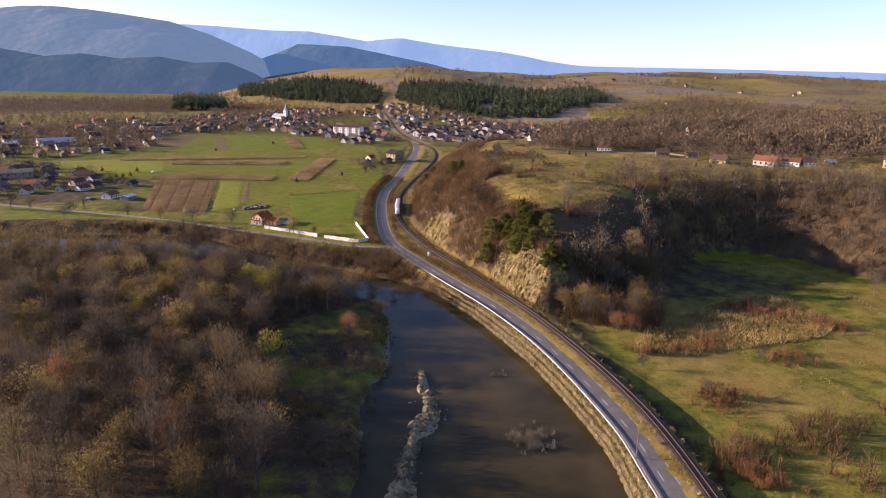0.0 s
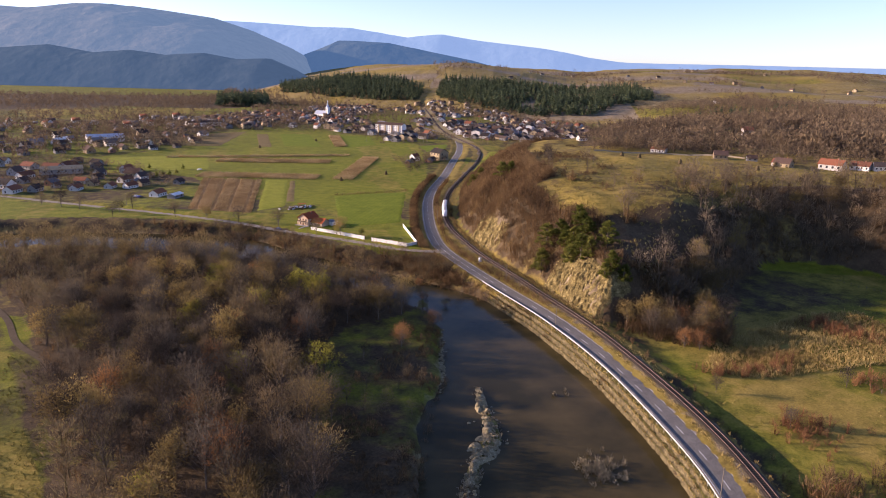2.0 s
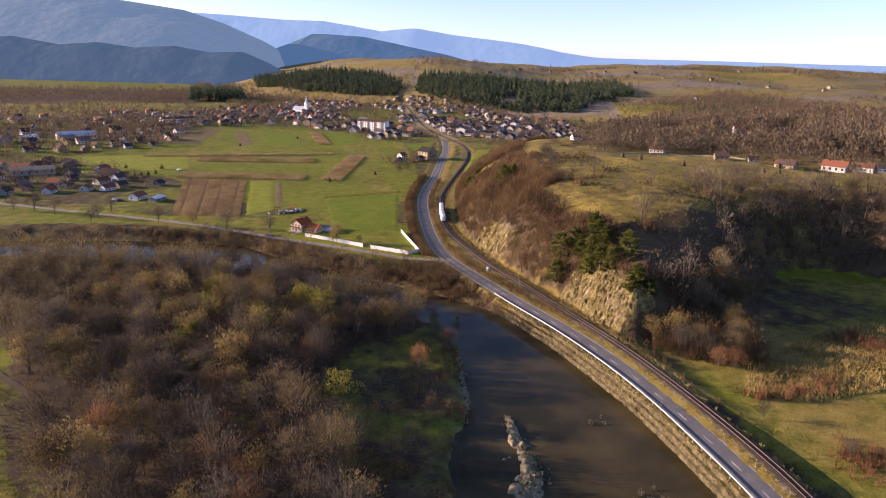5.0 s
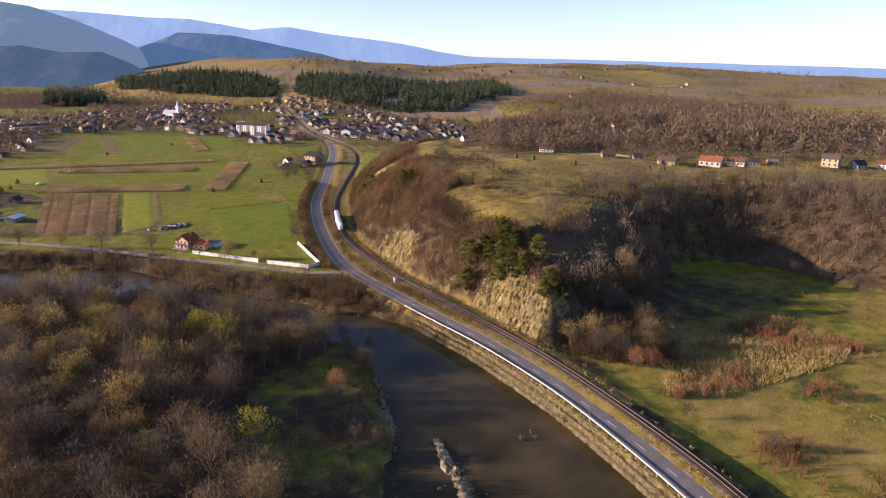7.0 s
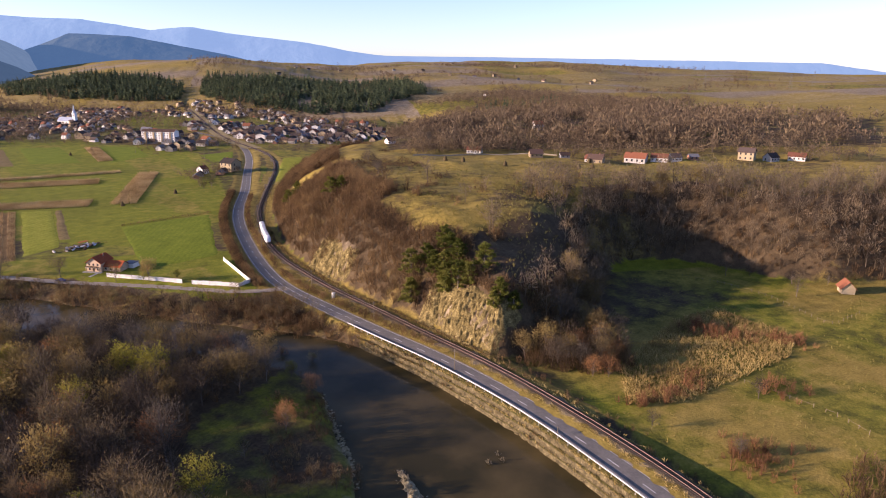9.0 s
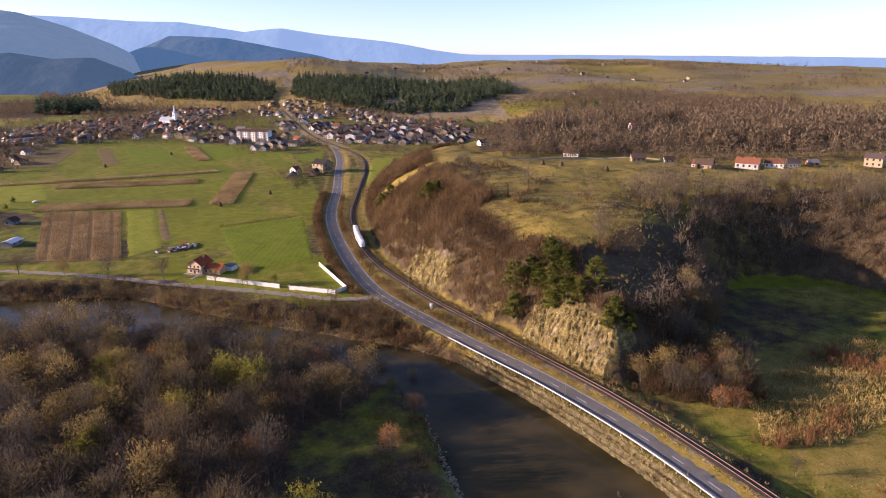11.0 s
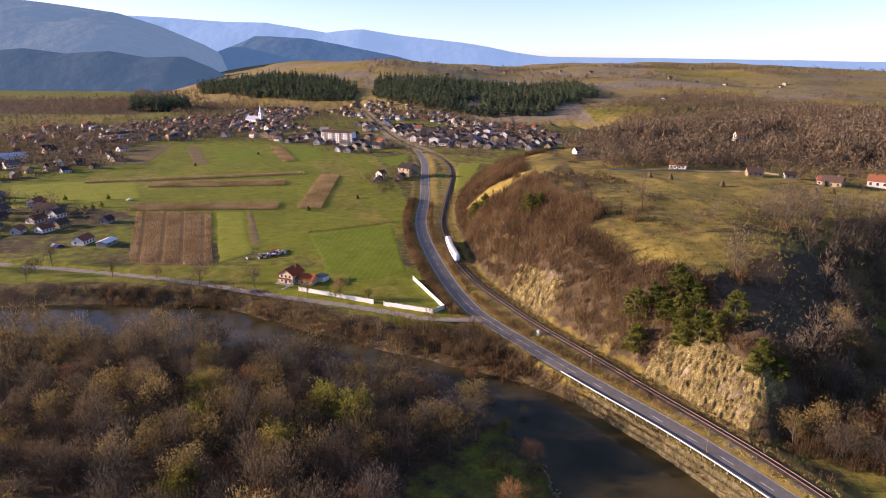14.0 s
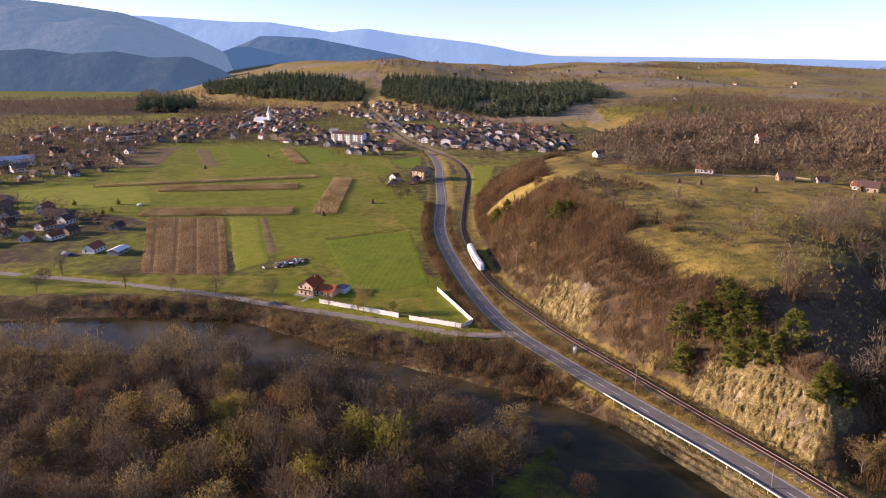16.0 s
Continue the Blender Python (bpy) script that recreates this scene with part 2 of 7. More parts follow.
def fbm(x, y, size, octaves=4, seed=0):
    """Layered value noise, about -1 to 1, with its largest waves of that size."""
    x, y = np.asarray(x, float), np.asarray(y, float)
    total, amp, norm = np.zeros(np.broadcast(x, y).shape), 1.0, 0.0
    for o in range(octaves):
        px, py = x / size + 17.3 * o, y / size - 9.1 * o
        ix, iy = np.floor(px), np.floor(py)
        fx, fy = px - ix, py - iy
        fx, fy = fx * fx * (3 - 2 * fx), fy * fy * (3 - 2 * fy)
        a, b = _lattice(ix, iy, seed + o), _lattice(ix + 1, iy, seed + o)
        c, d = _lattice(ix, iy + 1, seed + o), _lattice(ix + 1, iy + 1, seed + o)
        total += amp * ((a + (b - a) * fx) * (1 - fy) + (c + (d - c) * fx) * fy)
        norm += amp
        amp, size = amp * 0.5, size / 2
    return 2 * total / norm - 1


def step(a, b, x):
    t = np.clip((np.asarray(x, float) - a) / (np.asarray(b, float) - a), 0, 1)
    return t * t * (3 - 2 * t)


def inside(poly, x, y):
    """Whether points lie in a polygon."""
    x, y = np.asarray(x, float), np.asarray(y, float)
    r = np.zeros(x.shape, bool)
    p = np.asarray(poly, float)
    for (x0, y0), (x1, y1) in zip(p, np.roll(p, -1, 0)):
        c = (y0 > y) != (y1 > y)
        r ^= c & (x < (x1 - x0) * (y - y0) / (y1 - y0 + 1e-12) + x0)
    return r


def line_distance(line, x, y, values=False):
    """Distance of points to a sampled line, and which sample is nearest."""
    x, y = np.asarray(x, float).ravel(), np.asarray(y, float).ravel()
    best, arg = np.full(x.shape, 1e9), np.zeros(x.shape, int)
    for i, q in enumerate(line):
        d = (x - q[0]) ** 2 + (y - q[1]) ** 2
        m = d < best
        best[m], arg[m] = d[m], i
    return np.sqrt(best), arg


def edge_distance(poly, x, y):
    """Distance of points to a polygon's border."""
    x, y = np.asarray(x, float).ravel(), np.asarray(y, float).ravel()
    best = np.full(x.shape, 1e9)
    p = np.asarray(poly, float)
    for a, b in zip(p, np.roll(p, -1, 0)):
        ab = b - a
        t = np.clip(((x - a[0]) * ab[0] + (y - a[1]) * ab[1]) / (ab @ ab + 1e-9), 0, 1)
        best = np.minimum(best, (x - a[0] - t * ab[0]) ** 2 + (y - a[1] - t * ab[1]) ** 2)
    return np.sqrt(best)

# ---- the plan: u runs ahead up the valley, v to its right ----
FX, FY = 0.565, 0.825


def uv(u, v):
    return (FX * u + FY * v + 2, FY * u - FX * v - 13)


ROAD = spline([(40, -170, 5.5), (78, -95, 5.5), (100, -50, 5.5), (115, -19, 5.5), (125.5, 3, 5.5), (136.5, 36, 5.5), (143, 61, 5.5), (147, 84, 5.5), (149.5, 106, 5.5), (151, 135, 5.5),
               (153.5, 170, 5.5), (157, 202, 5.5), (165, 230, 5.5), (182, 272, 5.6), (206, 323, 5.8), (230, 365, 6), (270, 424, 6.3), (321, 505, 6.8), (362, 570, 7.2), (404, 649, 7.8), (440, 740, 8.5), (450, 850, 10)])
RAIL = spline([(50, -155, 6.4), (96, -70, 6.4), (119, -28, 6.4), (133, 1, 6.4), (142, 27, 6.4), (150, 57, 6.4), (155, 80, 6.4), (158, 100, 6.4), (161, 125, 6.4), (164, 147, 6.4), (168, 180, 6.4),
               (173, 207, 6.4), (181, 240, 6.4), (194, 274, 6.5), (214, 312, 6.6), (234, 346, 6.8), (262, 385, 7), (303, 440, 7.3), (340, 490, 7.6), (376, 548, 8), (402, 606, 8.4), (419, 670, 8.9), (440, 750, 9.6), (484, 868, 11), (560, 1050, 13.5), (613, 1180, 15.5), (660, 1300, 17.5)])
LANE_LINE = spline([(-150, 560, 6), (-60, 455, 5.5), (6, 385, 5), (28, 362, 5), (50, 338, 5), (76, 306, 5), (92, 280, 5), (109, 257, 5), (122, 239, 5), (136, 217, 5.1), (146, 206, 5.3), (156, 200, 5.5)])
# the river: middle and width
RIVER = spline([(-330, 345, 26), (-150, 345, 24), (-40, 332, 24), (5, 314, 24), (40, 290, 28), (66, 270, 28), (88, 228, 22), (108, 190, 24), (123, 160, 24), (131, 134, 24), (124.5, 98, 36), (116, 70, 46),
                (104.6, 46.7, 55.5), (95.9, 27, 58.5), (86.9, 9, 61), (60, -49, 62.5), (18, -129, 64), (-42, -239, 64)])
BAR = spline([(55, -8, 6), (66, 12, 5.5), (74, 25, 5), (81, 34, 5), (90, 42, 6), (94, 50, 5), (96.5, 58, 4), (101, 69, 1.6)])
UPLAND = [(310, 433), (268, 382), (241, 341), (221, 306), (201, 269), (188.5, 239), (180.5, 207), (175.5, 181), (171, 150), (168, 125), (164.5, 103), (163.5, 92), (168, 87), (182, 85), (205, 84), (228, 90), (257, 106), (285, 117), (301, 117),
          (317, 102), (324, 80), (322, 55), (332, 30), (352, 14), (410, -70), (520, -260), (900, -700), uv(300, 3000), uv(5200, 5200), uv(5200, -1700), uv(3200, -1350), uv(2300, -1000), uv(1750, -740), uv(1560, -600),
          uv(1400, -260), uv(1250, -120), uv(1180, 60), uv(1120, 190), uv(1000, 200), uv(860, 160), uv(740, 110), uv(620, 60)]
WOODLAND = [(-12, 45), (30, 14), (47, 42), (56, 66), (60, 86), (60, 105), (68, 119), (82, 131), (104, 134), (116, 142), (110, 156), (96, 180), (80, 205), (56, 228), (28, 236), (0, 256), (-60, 285), (-200, 290), (-200, 240), (-46, 262), (-24, 190), (-20, 155), (-15, 130), (-13, 100)]

UPLAND_WOOD = [(350, 350), (395, 312), (440, 255), (520, 180), (642, 84), (848, 130), (916, 317), (802, 504), (783, 631), (700, 680), (613, 642)]
GOLD_FAR = [(1215, 849), (1617, 712), (1989, 890), (1389, 978)]
GOLD_NEAR = [(933, 379), (813, 157), (899, 142), (1262, 362), (1166, 467)]
TOP_GRASS = [(272, 258), (337, 232), (420, 190), (524, 112), (426, 78), (345, 136), (306, 155), (283, 187), (262, 200), (222, 198), (232, 228)]
SLOPE_GRASS = [(207, 198), (264, 201), (323, 169), (300, 141), (258, 129), (200, 133), (195, 160)]
SHADE_GRASS = [(201, 134), (255, 128), (268, 122), (228, 106), (206, 96), (184, 97), (177, 106)]
BRUSH_BELT = [(236, 181), (323, 169), (307, 145), (284, 133), (217, 155)]
FAR_BELT = [(-350, 1500), (-60, 1420), (30, 1500), (225, 1365), (330, 1400), (335, 1900), (50, 1990), (-350, 2100)]
CUT = [(250, 352), (272, 352), (292, 334), (292, 310), (268, 306), (246, 322)]


def height(x, y):
    """The lie of the land."""
    x, y = np.asarray(x, float), np.asarray(y, float)
    shape = x.shape
    x, y = x.ravel(), y.ravel()
    u, v = FX * (x - 2) + FY * (y + 13), FY * (x - 2) - FX * (y + 13)
    z = 5.6 + 0.0055 * np.maximum(u - 250, 0) + 0.25 * fbm(x, y, 60, 3, 3)
    # the low woodland between the two reaches of the river, and the lower meadow beyond the railway
    low = step(8, -4, (y - 268) + 0.62 * (x - 40)) * step(-6, 4, 150 - x)
    z += (1.8 + 0.5 * fbm(x, y, 25, 3, 5) - z) * low
    meadow = step(0, 10, x - np.interp(y, RAIL[:90, 1], RAIL[:90, 0]) - 5) * step(110, 90, y)
    z += (3.7 + 0.012 * (x - 160) + 0.5 * fbm(x, y, 40, 4, 9) - z) * meadow
    # the upland
    ins = inside(UPLAND, x, y)
    d = edge_distance(UPLAND, x, y)
    south = step(152, 128, y) * step(192, 212, x) * step(330, 300, x)
    steep = 41 + 22 * step(275, 335, y) - 9 * south
    steep = steep + (21 - steep) * np.exp(-((x - 173) ** 2 + (y - 112) ** 2) / 20 ** 2) + (24 - steep) * np.exp(-((x - 184) ** 2 + (y - 196) ** 2) / 18 ** 2)
    steep = steep + 190 * step(620, 1000, u)
    t = np.clip(d / steep, 0, 1)
    rise = 31.5 * (1 - (1 - t) ** (2 - 0.5 * south)) * (1 - 0.32 * np.exp(-((x - 180) ** 2 + (y - 114) ** 2) / 19 ** 2)) * (1 - 0.3 * np.exp(-((x - 212) ** 2 + (y - 111) ** 2) / 21 ** 2)) + 3.6 * step(20, 60, d) * np.exp(-((x - 252) ** 2 + (y - 222) ** 2) / 85 ** 2)
    left = step(0.10, -0.10, v / np.maximum(u, 200))
    far_right = step(0.75, 0.3, v / np.maximum(u, 200))
    rise += left * 72 * step(20, 620, d) + (1 - left) * (0.022 + 0.022 * far_right) * np.clip(d - 180, 0, 2600) + left * 0.012 * np.clip(d - 600, 0, 3000)
    rise += fbm(x, y, 420, 4, 21) * 22 * step(150, 900, d) + fbm(x, y, 35, 4, 12) * 2.6 * step(5, 40, d)
    z = np.where(ins, np.maximum(z, 6) * 0 + 6.2 + rise, z)
    # road and railway beds
    for line, half, soft, drop in ((ROAD, 4.2, 4.0, 0.12), (RAIL, 3.0, 3.0, 0.35), (LANE_LINE, 2.6, 3.0, 0.06)):
        dd, i = line_distance(line[::2], x, y)
        w = step(half + soft, half, dd)
        z += (line[::2][i, 2] - drop - z) * w
    # the river bed
    dd = np.full(x.shape, 1e9)
    for q in RIVER:
        dd = np.minimum(dd, np.hypot(x - q[0], y - q[1]) - q[2] / 2)
    right = step(0, 3, x - np.interp(y, [-250, -50, 48, 98, 160, 165], [0, 62, 106, 124, 123, 400]))
    dd = dd + np.where(right > 0.5, 1.2 * fbm(x, y, 14, 3, 31), 3.4 * fbm(x, y, 13, 4, 31) + 0.8)
    wide = np.where(right > 0.5, 2.5, 6.0)
    north = step(150, 170, y) * step(0, 6, (y - 268) + 0.62 * (x - 40) + 12) * step(140, 125, x)
    wide = wide + 11 * north
    z += (-1.2 - z) * np.clip(step(np.where(right > 0.5, 4.2, wide), np.where(right > 0.5, 1.2, -1.0), dd), 0, 1)
    dd = np.full(x.shape, 1e9)
    for q in BAR:
        dd = np.minimum(dd, np.hypot(x - q[0], y - q[1]) - q[2] / 2)
    z = np.where(dd < 4, np.maximum(z, -1.2 + 2.0 * step(2.5, -2.5, dd + 1.5 * fbm(x, y, 6, 3, 41))), z)
    return z.reshape(shape)


def height_at(x, y):
    return float(height(np.array([x]), np.array([y]))[0])

# ---- ground ----
def graded(a, b, fine, far_lo, far_hi, grow=1.06):
    """Even steps from a to b, then growing ones out to the far ends."""
    mid = np.arange(a, b + fine / 2, fine)
    lo, hi, s = [a], [mid[-1]], fine
    while lo[-1] > far_lo:
        s *= grow; lo.append(lo[-1] - s)
    s = fine
    while hi[-1] < far_hi:
        s *= grow; hi.append(hi[-1] + s)
    return np.concatenate([lo[:0:-1], mid, hi[1:]])


def ground():
    us = graded(60, 420, 2.3, -500, 4700, 1.035)
    vs = graded(-170, 260, 2.3, -2600, 3200, 1.04)
    U, V = np.meshgrid(us, vs, indexing="ij")
    X, Y = uv(U, V)
    Z = height(X, Y)
    n, m = U.shape
    idx = np.arange(n * m).reshape(n, m)
    f = np.stack([idx[:-1, :-1], idx[1:, :-1], idx[1:, 1:], idx[:-1, 1:]], -1).reshape(-1, 4)[:, ::-1]
    me = raw_mesh("ground", np.stack([X, Y, Z], -1), f, LAND)
    me.polygons.foreach_set("use_smooth", np.ones(len(f), bool))
    x, y, z, u, v = X.ravel(), Y.ravel(), Z.ravel(), U.ravel(), V.ravel()
    ins = inside(UPLAND, x, y)
    d = edge_distance(UPLAND, x, y)
    wood = inside(WOODLAND, x, y)
    noise1 = fbm(x, y, 30, 4, 51)
    far = fbm(x, y, 260, 4, 61)
    gx, gy = np.gradient(Z, axis=0).ravel(), np.gradient(Z, axis=1).ravel()
    green = np.where(ins, 0.0, 0.75)
    west = (x < np.interp(y, [60, 100, 160, 250], [-12, -19, -28, -46])) & (y < 262) & (y > -50) & ~wood
    glade = ((~wood) & (x < 132) & (y < 160) & (z < 3.2) & ~west) | inside([(38, 24), (44, 60), (56, 98), (78, 113), (104, 120), (116, 122), (104, 96), (76, 56), (62, 30)], x, y)
    green = np.where(wood, 0.05 + 0.3 * (noise1 > 0.35), green)
    # less green in the glade: litter, and the trees' shade put into the cover
    green = np.where(glade, 0.4 + 0.45 * noise1, green)
    dry = np.zeros(x.shape)
    # hill: dry grass above, scrub below; the pastures of the far uplands
    top = ins * step(28, 60, d)
    dry = np.where(ins, top * (0.68 + 0.4 * noise1) + ins * (1 - top) * np.where(noise1 > 0.15, 0.36, 0.12), dry)
    green = np.where(ins, top * np.where(u < 700, 0.46 + 0.4 * noise1, 0.5 * (far > 0.0)), green)
    cut = inside(CUT, x, y)
    grassland = inside(SLOPE_GRASS, x, y) | inside(TOP_GRASS, x, y)
    dry, green = np.where(grassland, np.maximum(dry, 0.58 + 0.35 * noise1), dry), np.where(grassland, np.maximum(green, 0.4 + 0.4 * noise1), green)
    dry, green = np.where(cut, 0.95, dry), np.where(cut, 0.2, green)
    # strips of pasture, plough and fallow on the uplands, mostly dry and pale to suggest haze
    cu, cv = np.floor((u + 60 * fbm(x, y, 300, 2, 66)) / 130), np.floor((v + 50 * fbm(x, y, 300, 2, 67)) / 210)
    lot = _lattice(cu, cv, 5)
    up = ins & (u > 620)
    green = np.where(up, np.where(lot > 0.86, 0.6, 0.1), green)
    dry = np.where(up, np.where((lot > 0.12) & (lot < 0.86), 0.95, np.where(lot >= 0.86, 0.45, 0.5)), dry)
    shade = inside(UPLAND_WOOD, x, y)
    green, dry = np.where(shade, 0.3 + 0.3 * noise1, green), np.where(shade, 0.3, dry)
    gold = (up & (u > 1300) & (v < 60)) | inside(GOLD_FAR, x, y) | inside(GOLD_NEAR, x, y)
    green, dry = np.where(gold, 0.12, green), np.where(gold, 0.98, dry)
    # meadow beyond the railway
    md = (~ins) & (x > np.interp(y, RAIL[:90, 1], RAIL[:90, 0]) + 4) & (y < 125)
    # less green towards the hill's foot: the hill's shadow put into the cover
    green = np.where(md, 0.7 - 0.3 * step(45, 75, y) * step(330, 250, x) + 0.25 * noise1, green)
    green = np.where(west, 0.62 + 0.3 * noise1, green)
    dry = np.where(west, 0.3 + 0.45 * noise1 + 0.25 * step(120, 70, y), dry)
    dry = np.where(md, np.clip(0.36 + 0.6 * noise1 + 0.22 * step(60, 10, y), 0, 0.9), dry)
    # strips of meadow and stubble in the valley
    c1, c2 = 0.98 * x - 0.2 * y, 0.2 * x + 0.98 * y
    strip = _lattice(np.floor((c1 + 5 * fbm(x, y, 90, 2, 71)) / 19), np.floor((c2 + 12 * fbm(x, y, 90, 2, 72)) / 140), 9)
    val = (~ins) & (u > 260) & (z > 4.9)
    dry = np.where(val, np.where(strip > 0.72, 0.42, np.where(strip > 0.4, 0.28, 0.12)) + 0.12 * noise1, dry)
    green = np.where(val, 0.8, green)
    # gardens and yards of the village
    open_land = inside([(20, 560), (75, 480), (80, 400), (150, 300), (215, 350), (275, 470), (345, 640), (335, 760), (262, 830), (190, 860), (120, 840), (90, 690), (10, 640)], x, y)
    yard = (~ins) & (u > 330) & (~open_land) & (z > 4.9)
    green = np.where(yard, 0.5 + 0.55 * fbm(x, y, 70, 4, 73), green)
    dry = np.where(yard, 0.25 + 0.35 * fbm(x, y, 50, 4, 74), dry)
    # far valley: duller
    green = np.where((~ins) & (u > 900), 0.45 + 0.5 * far, green)
    dry = np.where((~ins) & (u > 900), 0.3, dry)
    bottom = (~ins) & (u > 1650) & (v < -500)
    green, dry = np.where(bottom, 0.6, green), np.where(bottom, np.where(inside([(291, 2356), (391, 2309), (463, 2719), (368, 2648)], x, y), 0.8, 0.0), dry)
    belt = inside(FAR_BELT, x, y)
    green, dry = np.where(belt, 0.15 + 0.3 * noise1, green), np.where(belt, 0.15, dry)
    hay_field = inside([(-90, 1180), (20, 1107), (120, 1145), (217, 1330), (226, 1394), (145, 1380), (75, 1414), (28, 1360), (-90, 1400)], x, y)
    green, dry = np.where(hay_field, 0.7, green), np.where(hay_field, 0.6 + 0.3 * noise1, dry)
    # the brushy river bank below the lane
    rv = np.full(x.shape, 1e9)
    for q in RIVER[::2]:
        rv = np.minimum(rv, np.hypot(x - q[0], y - q[1]) - q[2] / 2)
    bank = ((rv < 17) & (y > 150) & (~ins)) | ((z < 3.5) & (y > 190) & (~wood) & (~ins) & (~west))
    green = np.where(bank, 0.2 + 0.5 * noise1, green)
    dry = np.where(bank, 0.35, dry)
    # verges by road and river
    rd, _ = line_distance(ROAD[::2], x, y)
    rl, _ = line_distance(RAIL[::2], x, y)
    verge = (rd < 11) | (rl < 8)
    dry = np.where(verge, np.where((z < 4.6) & (x < 155), 0.3, np.where((rd > 6) & ins, 0.42, 0.7)), dry)
    green = np.where(verge, 0.2, green)
    stone = np.where(rl < 3.2, 0.75, np.where(z < 0.8, 0.38, 0.0))
    stone = np.where(ins & (d < 8) & (((y > 92) & (y < 124) & (x < 180)) | ((y > 186) & (y < 206) & (x < 200))), 0.5, stone)
    # far uplands: pale stone cover lightens the lots in place of distance haze
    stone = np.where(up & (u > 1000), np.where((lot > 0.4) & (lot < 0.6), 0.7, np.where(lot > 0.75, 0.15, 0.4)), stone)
    cover = me.attributes.new("cover", "FLOAT_COLOR", "POINT")
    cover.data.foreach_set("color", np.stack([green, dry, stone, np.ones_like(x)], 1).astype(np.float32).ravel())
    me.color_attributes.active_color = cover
    return tagged(new("ground", me), "autumn valley floor and hills of grass, scrub and leaf litter", "ground", kind="structure")


ground()


def ribbon(name, line, offsets, lift, mat, crown=0.0):
    """A strip along a line, between offsets to its left, lifted above the bed."""
    n = normals(line)
    offs = np.linspace(offsets[0], offsets[1], 5)
    rows = [np.column_stack([line[:, 0] + n[:, 0] * o, line[:, 1] + n[:, 1] * o, line[:, 2] + lift - crown * (o - offs.mean()) ** 2]) for o in offs]
    v = np.stack(rows, 1)
    a, b = v.shape[:2]
    idx = np.arange(a * b).reshape(a, b)
    f = np.stack([idx[:-1, :-1], idx[:-1, 1:], idx[1:, 1:], idx[1:, :-1]], -1).reshape(-1, 4)[:, ::-1]
    return part(name, raw_mesh(name, v, f, mat))


road = tagged(ribbon("road", ROAD, (-3.3, 3.3), 0.06, ASPHALT, 0.004), "grey asphalt two-lane road with worn dashed centre line", "road", kind="structure")
lane = tagged(ribbon("lane", LANE_LINE, (-2.4, 2.4), 0.06, LANE), "narrow pale worn lane beside the river", "lane", kind="structure")
bed = tagged(ribbon("ballast_bed", RAIL, (-1.7, 1.7), 0.06, BALLAST, 0.03), "dark stone ballast bed of a single railway track", "ballast", kind="structure")


def water():
    """Slow dark river water, one flat sheet under the banks."""
    m = bpy.data.materials.new("river water")
    m.use_nodes = True
    n, k = m.node_tree.nodes, m.node_tree.links
    b = n["Principled BSDF"]
    b.inputs["Base Color"].default_value = (0.035, 0.032, 0.02, 1)
    b.inputs["Roughness"].default_value = 0.1
    b.inputs["Specular IOR Level"].default_value = 0.11
    b.inputs["IOR"].default_value = 1.33
    g = n.new("ShaderNodeNewGeometry")
    t = n.new("ShaderNodeTexNoise"); t.inputs["Scale"].default_value = 0.9; t.inputs["Detail"].default_value = 4
    k.new(g.outputs["Position"], t.inputs["Vector"])
    bp = n.new("ShaderNodeBump"); bp.inputs["Strength"].default_value = 0.25; bp.inputs["Distance"].default_value = 0.15
    k.new(t.outputs["Fac"], bp.inputs["Height"]); k.new(bp.outputs[0], b.inputs["Normal"])
    t2 = n.new("ShaderNodeTexNoise"); t2.inputs["Scale"].default_value = 0.05; t2.inputs["Detail"].default_value = 5
    k.new(g.outputs["Position"], t2.inputs["Vector"])
    r = n.new("ShaderNodeValToRGB")
    r.color_ramp.elements[0].color, r.color_ramp.elements[1].color = (0.03, 0.026, 0.011, 1), (0.075, 0.057, 0.024, 1)
    r.color_ramp.elements[0].position, r.color_ramp.elements[1].position = 0.38, 0.66
    k.new(t2.outputs["Fac"], r.inputs[0]); k.new(r.outputs[0], b.inputs["Base Color"])
    nrm = normals(RIVER)
    offs = np.linspace(-1, 1, 9)
    v = np.stack([np.column_stack([RIVER[:, 0] + nrm[:, 0] * o * (RIVER[:, 2] / 2 + 6), RIVER[:, 1] + nrm[:, 1] * o * (RIVER[:, 2] / 2 + 6), 0 * RIVER[:, 0]]) for o in offs], 1)
    a, c = v.shape[:2]
    idx = np.arange(a * c).reshape(a, c)
    f = np.stack([idx[:-1, :-1], idx[:-1, 1:], idx[1:, 1:], idx[1:, :-1]], -1).reshape(-1, 4)[:, ::-1]
    return tagged(part("water", raw_mesh("water", v, f, m)), "dark slow river water reflecting the sky", "river", kind="structure")


water()

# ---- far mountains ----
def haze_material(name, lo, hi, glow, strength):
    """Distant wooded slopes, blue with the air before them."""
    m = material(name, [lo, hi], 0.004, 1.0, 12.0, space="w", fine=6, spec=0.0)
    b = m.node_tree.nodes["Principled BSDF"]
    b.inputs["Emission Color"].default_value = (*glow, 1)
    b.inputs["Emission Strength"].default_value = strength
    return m


